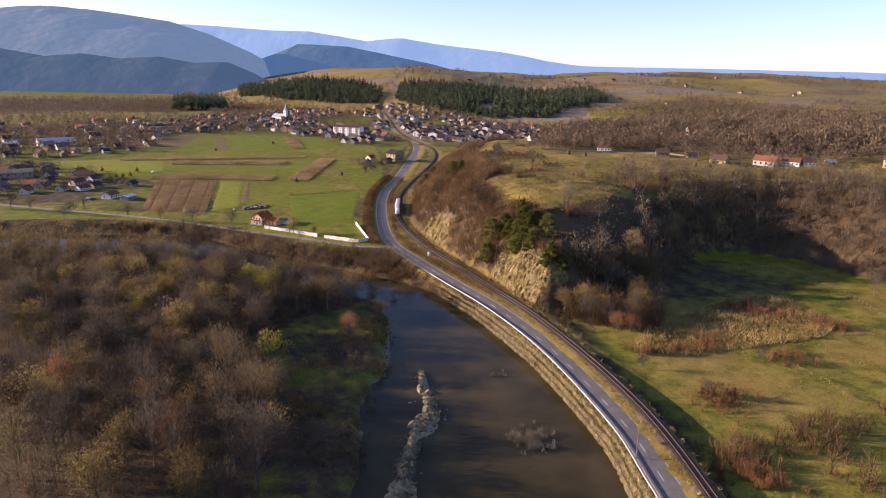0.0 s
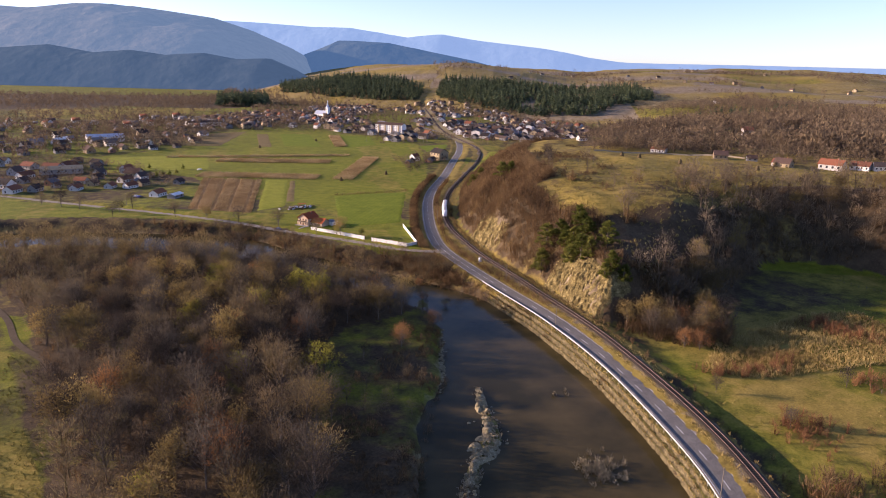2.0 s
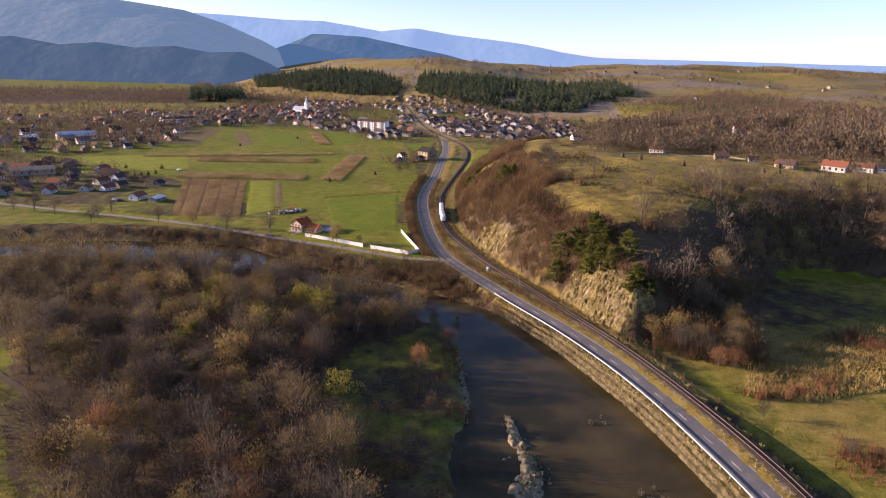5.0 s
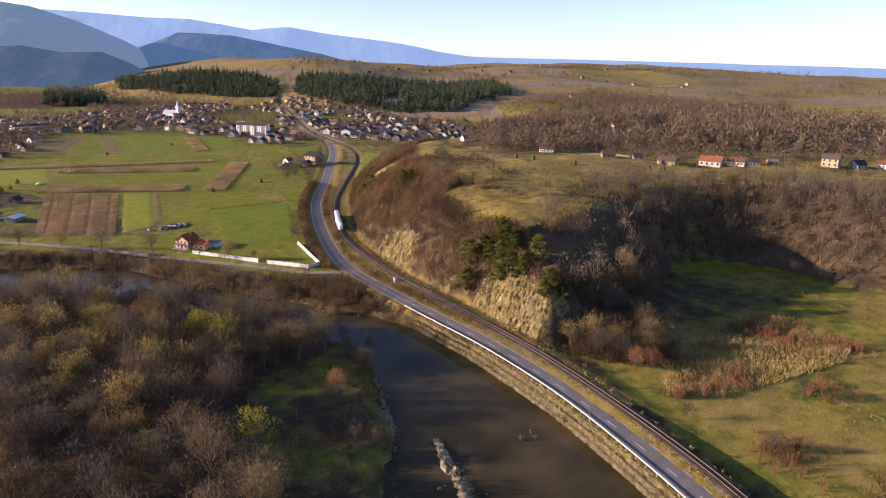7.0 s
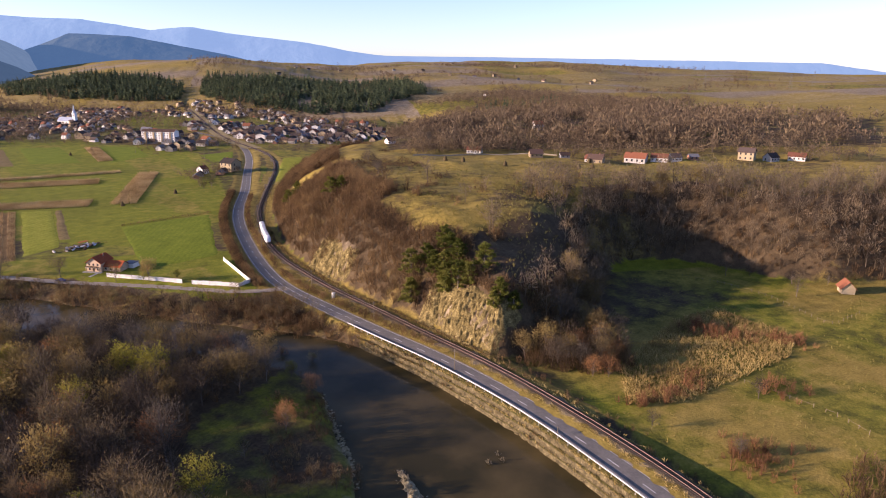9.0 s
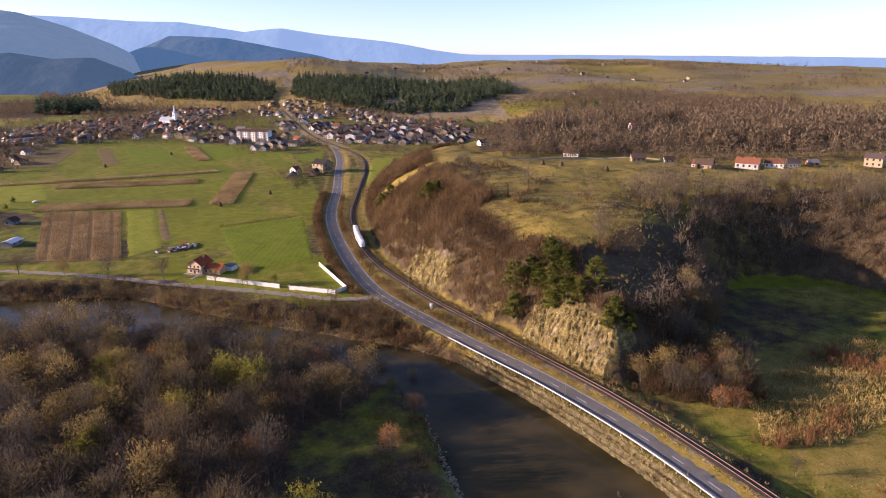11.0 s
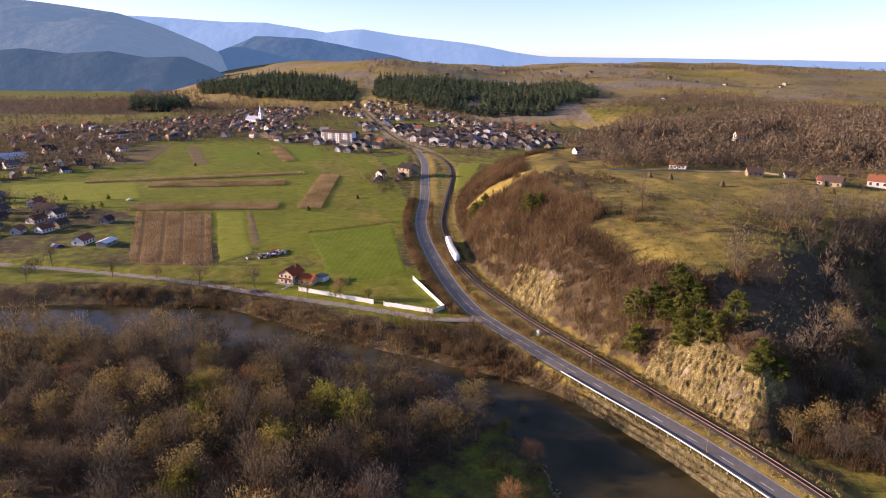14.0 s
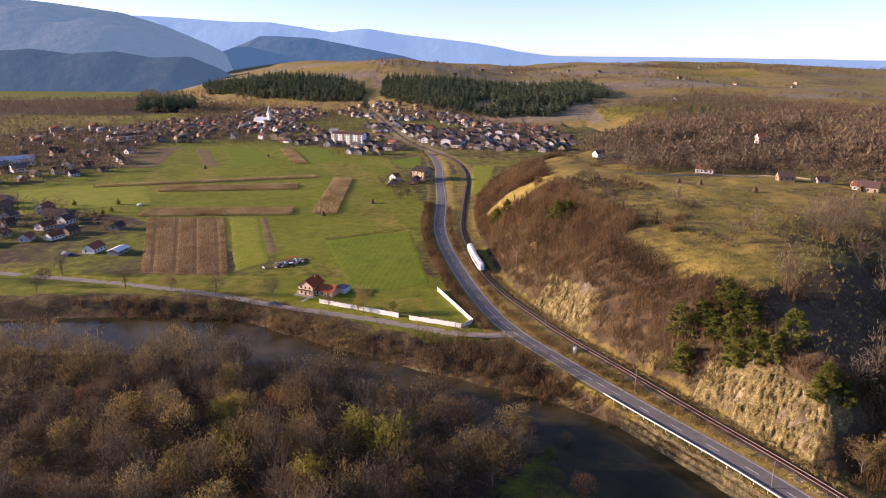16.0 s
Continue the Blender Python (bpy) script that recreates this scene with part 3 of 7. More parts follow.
def mountain(name, near, deep, outline, mat, label, seed):
    """A ridge across the end of the valley. outline: (v / u, height / u above eye level) along its crest."""
    a = np.array(outline)
    ratio = np.linspace(a[0, 0], a[-1, 0], 240)
    crest = np.interp(ratio, a[:, 0], a[:, 1])
    ks = np.linspace(0, 1, 40)
    R, K = np.meshgrid(ratio, ks, indexing="ij")
    U = near + deep * K
    V = R * (near + deep * 0.6)
    top = 100 + crest[:, None] * (near + deep * 0.6)
    base = -5.0
    shape = np.where(K < 0.6, np.sin(np.clip(K / 0.6, 0, 1) * math.pi / 2) ** 0.9, np.cos(np.clip((K - 0.6) / 0.4, 0, 1) * math.pi / 2) * 0.5 + 0.5)
    X, Y = uv(U, V)
    rough = fbm(X, Y, 500, 5, seed)
    Z = base + (top - base) * shape * (1 + 0.22 * rough * np.sin(np.clip(K / 0.6, 0, 1) * math.pi) ** 1.0)
    n, m = U.shape
    idx = np.arange(n * m).reshape(n, m)
    f = np.stack([idx[:-1, :-1], idx[:-1, 1:], idx[1:, 1:], idx[1:, :-1]], -1).reshape(-1, 4)
    me = raw_mesh(name, np.stack([X, Y, Z], -1), f, mat)
    me.polygons.foreach_set("use_smooth", np.ones(len(f), bool))
    return tagged(part(name, me), label, "mountain", kind="structure")


# haze as blue glow; the lower flank's shade as darker base colour
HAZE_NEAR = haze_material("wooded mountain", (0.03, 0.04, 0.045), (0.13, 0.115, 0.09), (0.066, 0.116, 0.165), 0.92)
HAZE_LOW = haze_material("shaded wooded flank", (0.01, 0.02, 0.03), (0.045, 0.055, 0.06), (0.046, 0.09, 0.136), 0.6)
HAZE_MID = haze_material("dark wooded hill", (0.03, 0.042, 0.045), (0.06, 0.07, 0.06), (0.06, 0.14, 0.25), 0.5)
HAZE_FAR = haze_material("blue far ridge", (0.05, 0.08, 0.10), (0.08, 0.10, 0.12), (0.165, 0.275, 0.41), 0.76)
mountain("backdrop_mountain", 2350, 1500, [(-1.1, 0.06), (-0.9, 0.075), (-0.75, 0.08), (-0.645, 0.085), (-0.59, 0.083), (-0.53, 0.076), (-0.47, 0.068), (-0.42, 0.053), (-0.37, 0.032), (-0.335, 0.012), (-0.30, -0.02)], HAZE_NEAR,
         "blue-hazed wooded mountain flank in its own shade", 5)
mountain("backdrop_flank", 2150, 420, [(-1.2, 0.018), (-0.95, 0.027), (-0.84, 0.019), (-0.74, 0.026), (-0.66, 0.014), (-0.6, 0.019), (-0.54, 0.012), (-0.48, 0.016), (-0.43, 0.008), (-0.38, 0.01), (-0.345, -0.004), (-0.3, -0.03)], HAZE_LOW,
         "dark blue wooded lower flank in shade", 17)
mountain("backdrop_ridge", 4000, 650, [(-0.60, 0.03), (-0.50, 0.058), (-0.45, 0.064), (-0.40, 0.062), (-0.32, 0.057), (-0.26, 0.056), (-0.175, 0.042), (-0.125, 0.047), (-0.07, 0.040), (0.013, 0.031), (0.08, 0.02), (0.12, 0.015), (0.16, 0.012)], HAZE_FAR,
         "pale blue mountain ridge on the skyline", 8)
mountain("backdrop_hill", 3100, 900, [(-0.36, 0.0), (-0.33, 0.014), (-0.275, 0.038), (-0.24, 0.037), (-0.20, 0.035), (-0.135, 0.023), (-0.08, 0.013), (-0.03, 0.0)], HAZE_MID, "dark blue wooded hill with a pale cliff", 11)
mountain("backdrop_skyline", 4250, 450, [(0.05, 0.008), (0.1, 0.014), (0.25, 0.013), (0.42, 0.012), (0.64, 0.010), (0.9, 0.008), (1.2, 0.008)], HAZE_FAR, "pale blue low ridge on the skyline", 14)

# ---- bare trees ----
def tube(vs, fs, p0, p1, r0, r1, sides=3):
    p0, p1 = np.asarray(p0, float), np.asarray(p1, float)
    d = p1 - p0
    d = d / (np.linalg.norm(d) + 1e-9)
    a = np.cross(d, (0.3, 0.7, 0.64)); a /= np.linalg.norm(a) + 1e-9
    b = np.cross(d, a)
    n = len(vs)
    for p, r in ((p0, r0), (p1, r1)):
        for i in range(sides):
            t = 2 * math.pi * i / sides
            vs.append(p + r * (math.cos(t) * a + math.sin(t) * b))
    for i in range(sides):
        j = (i + 1) % sides
        fs.append((n + i, n + j, n + sides + j)); fs.append((n + i, n + sides + j, n + sides + i))


def sliver(vs, fs, p, d, length, width, rng):
    side = np.cross(d, rng.normal(size=3)); side /= np.linalg.norm(side) + 1e-9
    n = len(vs)
    vs += [p - side * width / 2, p + side * width / 2, p + d * length]
    fs.append((n, n + 1, n + 2))


def bare_tree(seed, tall=10.0, wide=7.5, boughs=36, twigs=36, leafy=0, length=0.62, width=0.12, low=0.2, solid=True):
    """Verts and triangles of trunk with limbs, and of a rounded crown: boughs that end in tufts of fine twigs or leaves."""
    rng = np.random.default_rng(seed)
    tv, tf, cv, cf = [], [], [], []
    r = 0.015 * tall
    bend = rng.normal(size=2) * 0.25
    p = [np.array([0, 0, -0.3]), np.array([bend[0] * 0.5, bend[1] * 0.5, tall * 0.22]), np.array([bend[0], bend[1], tall * 0.45]), np.array([bend[0] * 0.6, bend[1], tall * 0.72])]
    if solid:
        for i in range(3):
            tube(tv, tf, p[i], p[i + 1], r * (1 - 0.25 * i), r * (0.75 - 0.25 * i), 5)
    else:
        tube(tv, tf, p[0], p[2], r, r * 0.6, 3)
    zc, hh = tall * (0.5 + low / 2), tall * (0.5 - low / 2)
    lobe, phase = rng.uniform(0.1, 0.3), rng.random(3) * 6.283
    for i in range(boughs):
        zdir = 1 - 1.5 * (i + 0.5) / boughs
        az = i * 2.39996 + rng.normal() * 0.25
        flat = math.sqrt(max(0.0, 1 - zdir * zdir))
        reach = (0.62 + 0.36 * rng.random()) * (1 + lobe * math.sin(2 * az + phase[0]) + 0.5 * lobe * math.sin(5 * az + phase[1]))
        if i % 5 == 4:
            reach *= 0.55
        c = np.array([bend[0] + math.cos(az) * flat * wide / 2 * reach, bend[1] + math.sin(az) * flat * wide / 2 * reach, zc + zdir * hh * min(reach, 1.0)])
        k = min(max((c[2] / tall) - 0.3, 0.15), 0.66) / 0.72 * 3
        j = min(int(k), 2)
        root = p[j] + (p[j + 1] - p[j]) * (k - j)
        if solid:
            tube(tv, tf, root, c, 0.055, 0.015, 3)
        else:
            sliver(tv, tf, root, (c - root) / np.linalg.norm(c - root), float(np.linalg.norm(c - root)), 0.22, rng)
        d0 = c - np.array([bend[0], bend[1], tall * 0.35]); d0 /= np.linalg.norm(d0)
        size = wide * (0.085 + 0.045 * rng.random())
        for _ in range(twigs):
            q = c + rng.normal(size=3) * size * np.array([1, 1, 0.8])
            d = d0 + 0.5 * (q - c) / size + rng.normal(size=3) * 0.35 + np.array([0, 0, 0.2]); d /= np.linalg.norm(d)
            sliver(cv, cf, q - d * length * 0.4, d, length * (0.6 + 0.8 * rng.random()), width * (0.6 + 0.8 * rng.random()), rng)
            for _ in range(leafy):
                sliver(cv, cf, q + rng.normal(size=3) * 0.25, rng.normal(size=3) * 0.7, 0.3, 0.3, rng)
    return (np.array(tv), np.array(tf)), (np.array(cv), np.array(cf))


def tree(seed, twig_mat, name="tree", **kw):
    """A tree as a thing: an Empty at its foot with trunk and crown."""
    (tv, tf), (cv, cf) = bare_tree(seed, **kw)
    e = new(name)
    part("trunk", raw_mesh("trunk", tv, tf, BARK), None, e)
    part("crown", raw_mesh("crown", cv, cf, twig_mat), None, e)
    return e


def bush(seed, tall=2.6, wide=1.5, count=70, width=0.07):
    """A shrub of stems fanning from its foot, with side twigs."""
    rng = np.random.default_rng(seed)
    v, f = [], []
    for i in range(count // 5):
        az, out = rng.random() * 6.28, rng.random() ** 0.7 * wide
        base = np.array([math.cos(az), math.sin(az), 0]) * out * 0.35 - np.array([0, 0, 0.2])
        tip = np.array([math.cos(az) * out, math.sin(az) * out, tall * (1 - 0.45 * (out / wide) ** 2) * (0.7 + 0.45 * rng.random())])
        d = tip - base; l = np.linalg.norm(d); d /= l
        sliver(v, f, base, d, l, width * 1.2, rng)
        for _ in range(4):
            w = d + rng.normal(size=3) * 0.5; w /= np.linalg.norm(w)
            sliver(v, f, base + d * l * (0.3 + 0.6 * rng.random()), w, l * (0.25 + 0.3 * rng.random()), width, rng)
    return np.array(v), np.array(f)


def scatter(name, protos, spots, mat, label, category, rng, sizes=(0.7, 1.3), parent=None):
    """One joined mesh of many copies of small plants, standing on the land: stuff."""
    spots = np.asarray(spots)
    zs = height(spots[:, 0], spots[:, 1])
    vs, fs, n = [], [], 0
    for (x, y), z in zip(spots, zs):
        v, f = protos[rng.integers(len(protos))]
        a, s = rng.random() * 6.283, sizes[0] + (sizes[1] - sizes[0]) * rng.random()
        c, q = math.cos(a) * s, math.sin(a) * s
        w = np.empty_like(v)
        w[:, 0] = v[:, 0] * c - v[:, 1] * q + x
        w[:, 1] = v[:, 0] * q + v[:, 1] * c + y
        w[:, 2] = v[:, 2] * s * (0.85 + 0.3 * rng.random()) + z
        vs.append(w); fs.append(f + n); n += len(v)
    me = raw_mesh(name, np.vstack(vs), np.vstack(fs), mat)
    return tagged(part(name, me), label, category, kind="stuff")


def spots_in(poly, gap, rng, jitter=0.45, keep=None):
    """Jittered places about gap metres apart in a polygon; keep(x, y) thins them."""
    p = np.asarray(poly, float)
    xs, ys = np.meshgrid(np.arange(p[:, 0].min(), p[:, 0].max(), gap), np.arange(p[:, 1].min(), p[:, 1].max(), gap))
    x = xs.ravel() + rng.uniform(-jitter, jitter, xs.size) * gap
    y = ys.ravel() + rng.uniform(-jitter, jitter, xs.size) * gap
    m = inside(p, x, y)
    if keep is not None:
        m &= keep(x, y)
    return np.column_stack([x[m], y[m]])


def dry_land(x, y, margin=2.0):
    d = np.full(np.shape(x), 1e9)
    for q in RIVER[::2]:
        d = np.minimum(d, np.hypot(x - q[0], y - q[1]) - q[2] / 2)
    ok = d > margin
    for line, w in ((ROAD, 6), (RAIL, 4.5), (LANE_LINE, 4)):
        ok &= line_distance(line[::2], x, y)[0] > w
    return ok


rng = np.random.default_rng(7)
KINDS = [tree(i + 1, TWIG, tall=9.5 + 0.8 * i, wide=7.4 + 0.5 * (i % 4), boughs=34 + 2 * i, twigs=32) for i in range(6)]
KINDS += [tree(21, RED_TWIG, tall=8.5, wide=7.0, low=0.08), tree(31, LEAF, tall=10.5, wide=6.8, twigs=16, leafy=2), tree(32, LEAF, tall=9.5, wide=6.4, boughs=30, twigs=20, leafy=1)]
KINDS += [tree(41 + i, GOLD, tall=9.5 + i, wide=7.6, twigs=26, leafy=1 if i else 0) for i in range(3)]
LABELS = ["leafless grey-brown riverside tree in the woodland"] * 6 + ["low reddish-brown leafless tree", "yellow-green tree still holding its leaves", "thin tree with the last yellowed leaves"] + ["tree with the last tan leaves on its twigs"] * 3
for k, l in zip(KINDS, LABELS):
    tagged(k, l, "tree", "riverside trees")
spots = spots_in(WOODLAND, 7.6, rng, keep=lambda x, y: dry_land(x, y, 1.0))
TRACK = spline([(-46, 230, 1.9), (-31, 190, 1.9), (-25, 160, 1.9), (-15, 137, 1.9), (-10, 117, 1.9), (-6, 98, 1.9)])
spots = spots[line_distance(TRACK, spots[:, 0], spots[:, 1])[0] > 3.2]
order = np.argsort(-(0.7 * spots[:, 0] - 0.25 * np.abs(spots[:, 1] - 130)))
near, rest = spots[order[:290]], spots[order[290:]]
zs = height(near[:, 0], near[:, 1])
used = set()
for (x, y), z in zip(near, zs):
    r = rng.random()
    k = int(rng.integers(6)) if r < 0.66 else 9 + int(rng.integers(3)) if r < 0.89 else 6 if r < 0.965 else 7 if r < 0.98 else 8
    s = 0.85 + 0.6 * rng.random()
    m = pose(x, y, z, 0, 0, rng.random() * 360)
    t = KINDS[k] if k not in used else copy_thing(KINDS[k], m)
    used.add(k)
    t.matrix_basis = m @ Matrix.Diagonal((s, s, s * (0.9 + 0.2 * rng.random()), 1))
for k in range(12):
    if k not in used:
        KINDS[k].matrix_basis = pose(40 + 3 * k, 120, height_at(40 + 3 * k, 120))


def joined(pair):
    (tv, tf), (cv, cf) = pair
    return np.vstack([tv, cv]), np.vstack([tf, cf + len(tv)])


def mid_tree(seed, tall=10.0, wide=7.0, boughs=24, twigs=14, width=0.18, length=0.8, low=0.15):
    """A leafless tree some way off: the same build, with fewer and broader twigs."""
    return joined(bare_tree(seed, tall, wide, boughs, twigs, 0, length, width, low))


LIGHT = [mid_tree(50 + i, 9 + 0.8 * i, 7.2 + 0.4 * i) for i in range(6)]
if len(rest):
    scatter("woodland", LIGHT, rest, COPSE, "leafless grey-brown riverside woodland", "woodland", rng, (0.8, 1.35))

# ---- rock faces ----
def rock_face(name, x0, x1, y0, y1, reach, seed, label):
    """A limestone face on the steep foot of the hill: blocks and ledges standing out of the slope."""
    g = 0.3
    X, Y = np.meshgrid(np.arange(x0, x1, g), np.arange(y0, y1, g), indexing="ij")
    Z = height(X, Y)
    d = edge_distance(UPLAND, X, Y).reshape(X.shape) * np.where(inside(UPLAND, X, Y), 1, -1)
    rg = np.random.default_rng(seed)
    seeds = np.column_stack([rg.uniform(x0, x1, 1150), rg.uniform(y0, y1, 1150)])
    val, tilt = rg.uniform(0, 1, 1500), rg.normal(size=(1500, 2)) * 0.4
    best, second, block = np.full(X.shape, 1e9), np.full(X.shape, 1e9), np.zeros(X.shape)
    for (sx, sy), a, (tx, ty) in zip(seeds, val, tilt):
        q = (((X - sx) * 0.8) ** 2 + ((Y - sy) * 1.7 + (X - sx) * 0.5) ** 2) * (0.45 + 1.3 * ((a * 7.7) % 1.0))
        m = q < best
        second = np.where(m, best, np.minimum(second, q))
        best = np.where(m, q, best)
        block = np.where(m, a + tx * (X - sx) + ty * (Y - sy), block)
    edge = np.minimum((X - x0), (x1 - X)) / 4
    edge = np.minimum(edge, np.minimum(Y - y0, y1 - Y) / 6)
    edge = np.minimum(edge, (reach + 3 * fbm(X, Y, 9, 3, seed) - d) / 4)
    edge = np.minimum(edge, (d + 1.2) / 1.5)
    mask = np.clip(edge + 0.5 * fbm(X, Y, 5, 3, seed + 1), -1, 1)
    P, Q = X * 0.55 - Y * 0.83, X * 0.83 + Y * 0.55
    grain = 1 - np.abs(fbm(P * 1.6, Q * 0.45, 1.5, 3, seed + 4))
    out = (block - 0.15) * 0.8 + 1.3 * fbm(X, Y, 8, 3, seed + 2) + 0.75 * (grain - 0.6) - 0.22 * step(0.2, 0.04, np.sqrt(second) - np.sqrt(best))
    Z2 = Z + np.where(mask > 0, out * mask + 0.6 * np.minimum(1, mask * 3), mask * 2.5)
    X2 = X - np.where(mask > 0, out * mask * 0.8, 0)
    n, m = X.shape
    idx = np.arange(n * m).reshape(n, m)
    f = np.stack([idx[:-1, :-1], idx[1:, :-1], idx[1:, 1:], idx[:-1, 1:]], -1).reshape(-1, 4)
    keep = (mask[:-1, :-1] > -0.9).ravel()
    return tagged(part(name, raw_mesh(name, np.stack([X2, Y, Z2], -1), f[keep], LIMESTONE)), label, "rock face", kind="structure")


rock_face("rock_face", 160, 180, 90, 132, 10, 3, "sunlit pale limestone cliff above the railway")
rock_face("rock_outcrop", 173, 194, 184, 222, 8, 9, "small pale limestone outcrop above the railway")

# ---- road marks, shoulder, guardrail, bank wall ----
GRAVEL = material("pale gravel", [(0.22, 0.18, 0.12), (0.36, 0.30, 0.21)], 0.8, 0.95, space="w")
for name, a, b in (("shoulder", 3.3, 3.75), ("shoulder", -3.75, -3.3)):
    tagged(ribbon(name, ROAD, (a, b), 0.035, GRAVEL), "pale gravel shoulder of the road", "shoulder", kind="structure")


def along(line, s, offset=0.0):
    """Place and bearing (degrees) at a run s along a line."""
    l = np.concatenate([[0], np.cumsum(np.linalg.norm(np.diff(line[:, :2], axis=0), axis=1))])
    p = [np.interp(s, l, line[:, i]) for i in range(3)]
    q = [np.interp(s + 1, l, line[:, i]) for i in range(3)]
    r = [np.interp(s - 1, l, line[:, i]) for i in range(3)]
    a = math.atan2(q[1] - r[1], q[0] - r[0])
    return p[0] - math.sin(a) * offset, p[1] + math.cos(a) * offset, p[2], math.degrees(a)


dash_mesh = bpy.data.meshes.new("dash")
bm = box_mesh(-2, 2, -0.09, 0.09, 0, 0.008)
bm.to_mesh(dash_mesh); bm.free()
dash_mesh.materials.append(PAINT)
s = 40.0
while s < 760:
    x, y, z, a = along(ROAD, s)
    d = new("dash", dash_mesh)
    d.matrix_basis = pose(x, y, z + 0.065, 0, 0, a)
    d.parent = road
    s += 12 if s < 330 or s > 420 else 6
for o in (-3.05, 3.05):
    ob = ribbon("edge_line", ROAD, (o - 0.07, o + 0.07), 0.05, PAINT)
    ob.parent = road


def guardrail():
    """Steel crash barrier between road and river: a folded beam on posts."""
    e = new("guardrail")
    n = normals(ROAD)
    last = int(np.argmin(np.hypot(ROAD[:, 0] - 150, ROAD[:, 1] - 151)))
    line, nn = ROAD[:last], n[:last]
    prof = [(0.0, 0.48), (0.05, 0.55), (0.0, 0.62), (0.05, 0.69), (0.0, 0.77), (-0.03, 0.77), (-0.03, 0.48)]
    v = np.stack([np.column_stack([line[:, 0] + nn[:, 0] * (4.15 - o), line[:, 1] + nn[:, 1] * (4.15 - o), line[:, 2] + h]) for o, h in prof], 1)
    a, b = v.shape[:2]
    idx = np.arange(a * b).reshape(a, b)
    nxt = np.roll(idx, -1, 1)
    f = np.stack([idx[:-1], nxt[:-1], nxt[1:], idx[1:]], -1).reshape(-1, 4)
    part("beam", raw_mesh("beam", v, f, STEEL), None, e)
    pm = bpy.data.meshes.new("post")
    bm = box_mesh(-0.06, 0.06, -0.05, 0.05, -0.3, 0.72, 0.01)
    bm.to_mesh(pm); bm.free(); pm.materials.append(STEEL)
    s = 60.0
    while True:
        x, y, z, a = along(ROAD, s, 4.24)
        if y > 150:
            break
        p = new("post", pm); p.parent = e
        p.matrix_basis = pose(x, y, z, 0, 0, a)
        s += 4
    return tagged(e, "galvanised steel crash barrier between road and river", "guardrail")


guardrail()


def bank_wall():
    """Old stepped stone revetment down to the water, worn and grown over."""
    n = normals(ROAD)
    last = int(np.argmin(np.hypot(ROAD[:, 0] - 153, ROAD[:, 1] - 163)))
    first = int(np.argmin(np.hypot(ROAD[:, 0] - 70, ROAD[:, 1] + 112)))
    k = np.arange(first, last, 0.14)
    line = np.column_stack([np.interp(k, np.arange(len(ROAD)), ROAD[:, i]) for i in range(3)])
    nn = np.column_stack([np.interp(k, np.arange(len(ROAD)), n[:, i]) for i in range(2)])
    prof = np.array([(3.7, 5.40), (4.4, 5.32), (4.9, 4.85), (5.0, 4.7), (5.05, 3.7), (5.2, 3.45), (5.75, 3.3), (5.85, 3.2), (5.9, 1.9), (6.0, 1.75), (6.5, 1.6), (6.6, 1.45), (6.65, 0.6), (6.9, -0.1), (7.1, -1.2)])
    at = np.concatenate([[0], np.cumsum(np.hypot(*np.diff(prof, axis=0).T))])
    fine = np.arange(0, at[-1], 0.3)
    rows = []
    for j, s in enumerate(fine):
        o, h = np.interp(s, at, prof[:, 0]), np.interp(s, at, prof[:, 1])
        worn = min(1.0, s / 1.2)
        # each course its own block length; blocks stand out or lie back, some are gone
        blk = _lattice(np.floor(k * 3 / (0.8 + 0.5 * _lattice(np.array([j // 3]), np.array([3]), 5)[0]) + 7.3 * (j // 3)), np.full(k.shape, j // 3), 61)
        out = worn * (0.17 * (blk - 0.5) + 0.75 * fbm(k, k * 0 + 0.05 * j, 22, 3, 92) + 0.28 * fbm(k, k * 0 + 0.2 * j, 4, 3, 90) + 0.1 * (_lattice(np.floor(k * 7), np.full(k.shape, j), 62) - 0.5) - 0.3 * (blk < 0.12))
        lift = worn * (0.5 * fbm(k, k * 0, 16, 3, 71) + 0.22 * fbm(k, k * 0, 3, 3, 70) + 0.1 * (_lattice(np.floor(k * 7), np.full(k.shape, j), 63) - 0.5))
        rows.append(np.column_stack([line[:, 0] + nn[:, 0] * (o + out), line[:, 1] + nn[:, 1] * (o + out), h + lift]))
    v = np.stack(rows, 1)
    a, b = v.shape[:2]
    idx = np.arange(a * b).reshape(a, b)
    f = np.stack([idx[:-1, :-1], idx[:-1, 1:], idx[1:, 1:], idx[1:, :-1]], -1).reshape(-1, 4)[:, ::-1]
    me = raw_mesh("bank_wall", v, f, [REVET, TURF])
    # turf on the top slope and the two ledges, bare stone on the faces
    level = np.interp(fine[:-1] + 0.15, at, prof[:, 1])
    flat = np.abs(np.gradient(np.interp(fine, at, prof[:, 1])))[:-1] < 0.16
    ragged = fbm(np.repeat(k[:-1], b - 1) * 3, np.tile(fine[:-1], a - 1), 1.2, 3, 64)
    turf = np.tile(np.where((level > 4.75) & (level < 5.3), 1.0, np.where(flat, 0.75, 0.0)), a - 1) + 0.45 * ragged > 0.42
    me.polygons.foreach_set("material_index", turf.astype(np.int32))
    return tagged(part("bank_wall", me), "stepped old stone revetment along the river", "bank wall", kind="structure")


bank_wall()

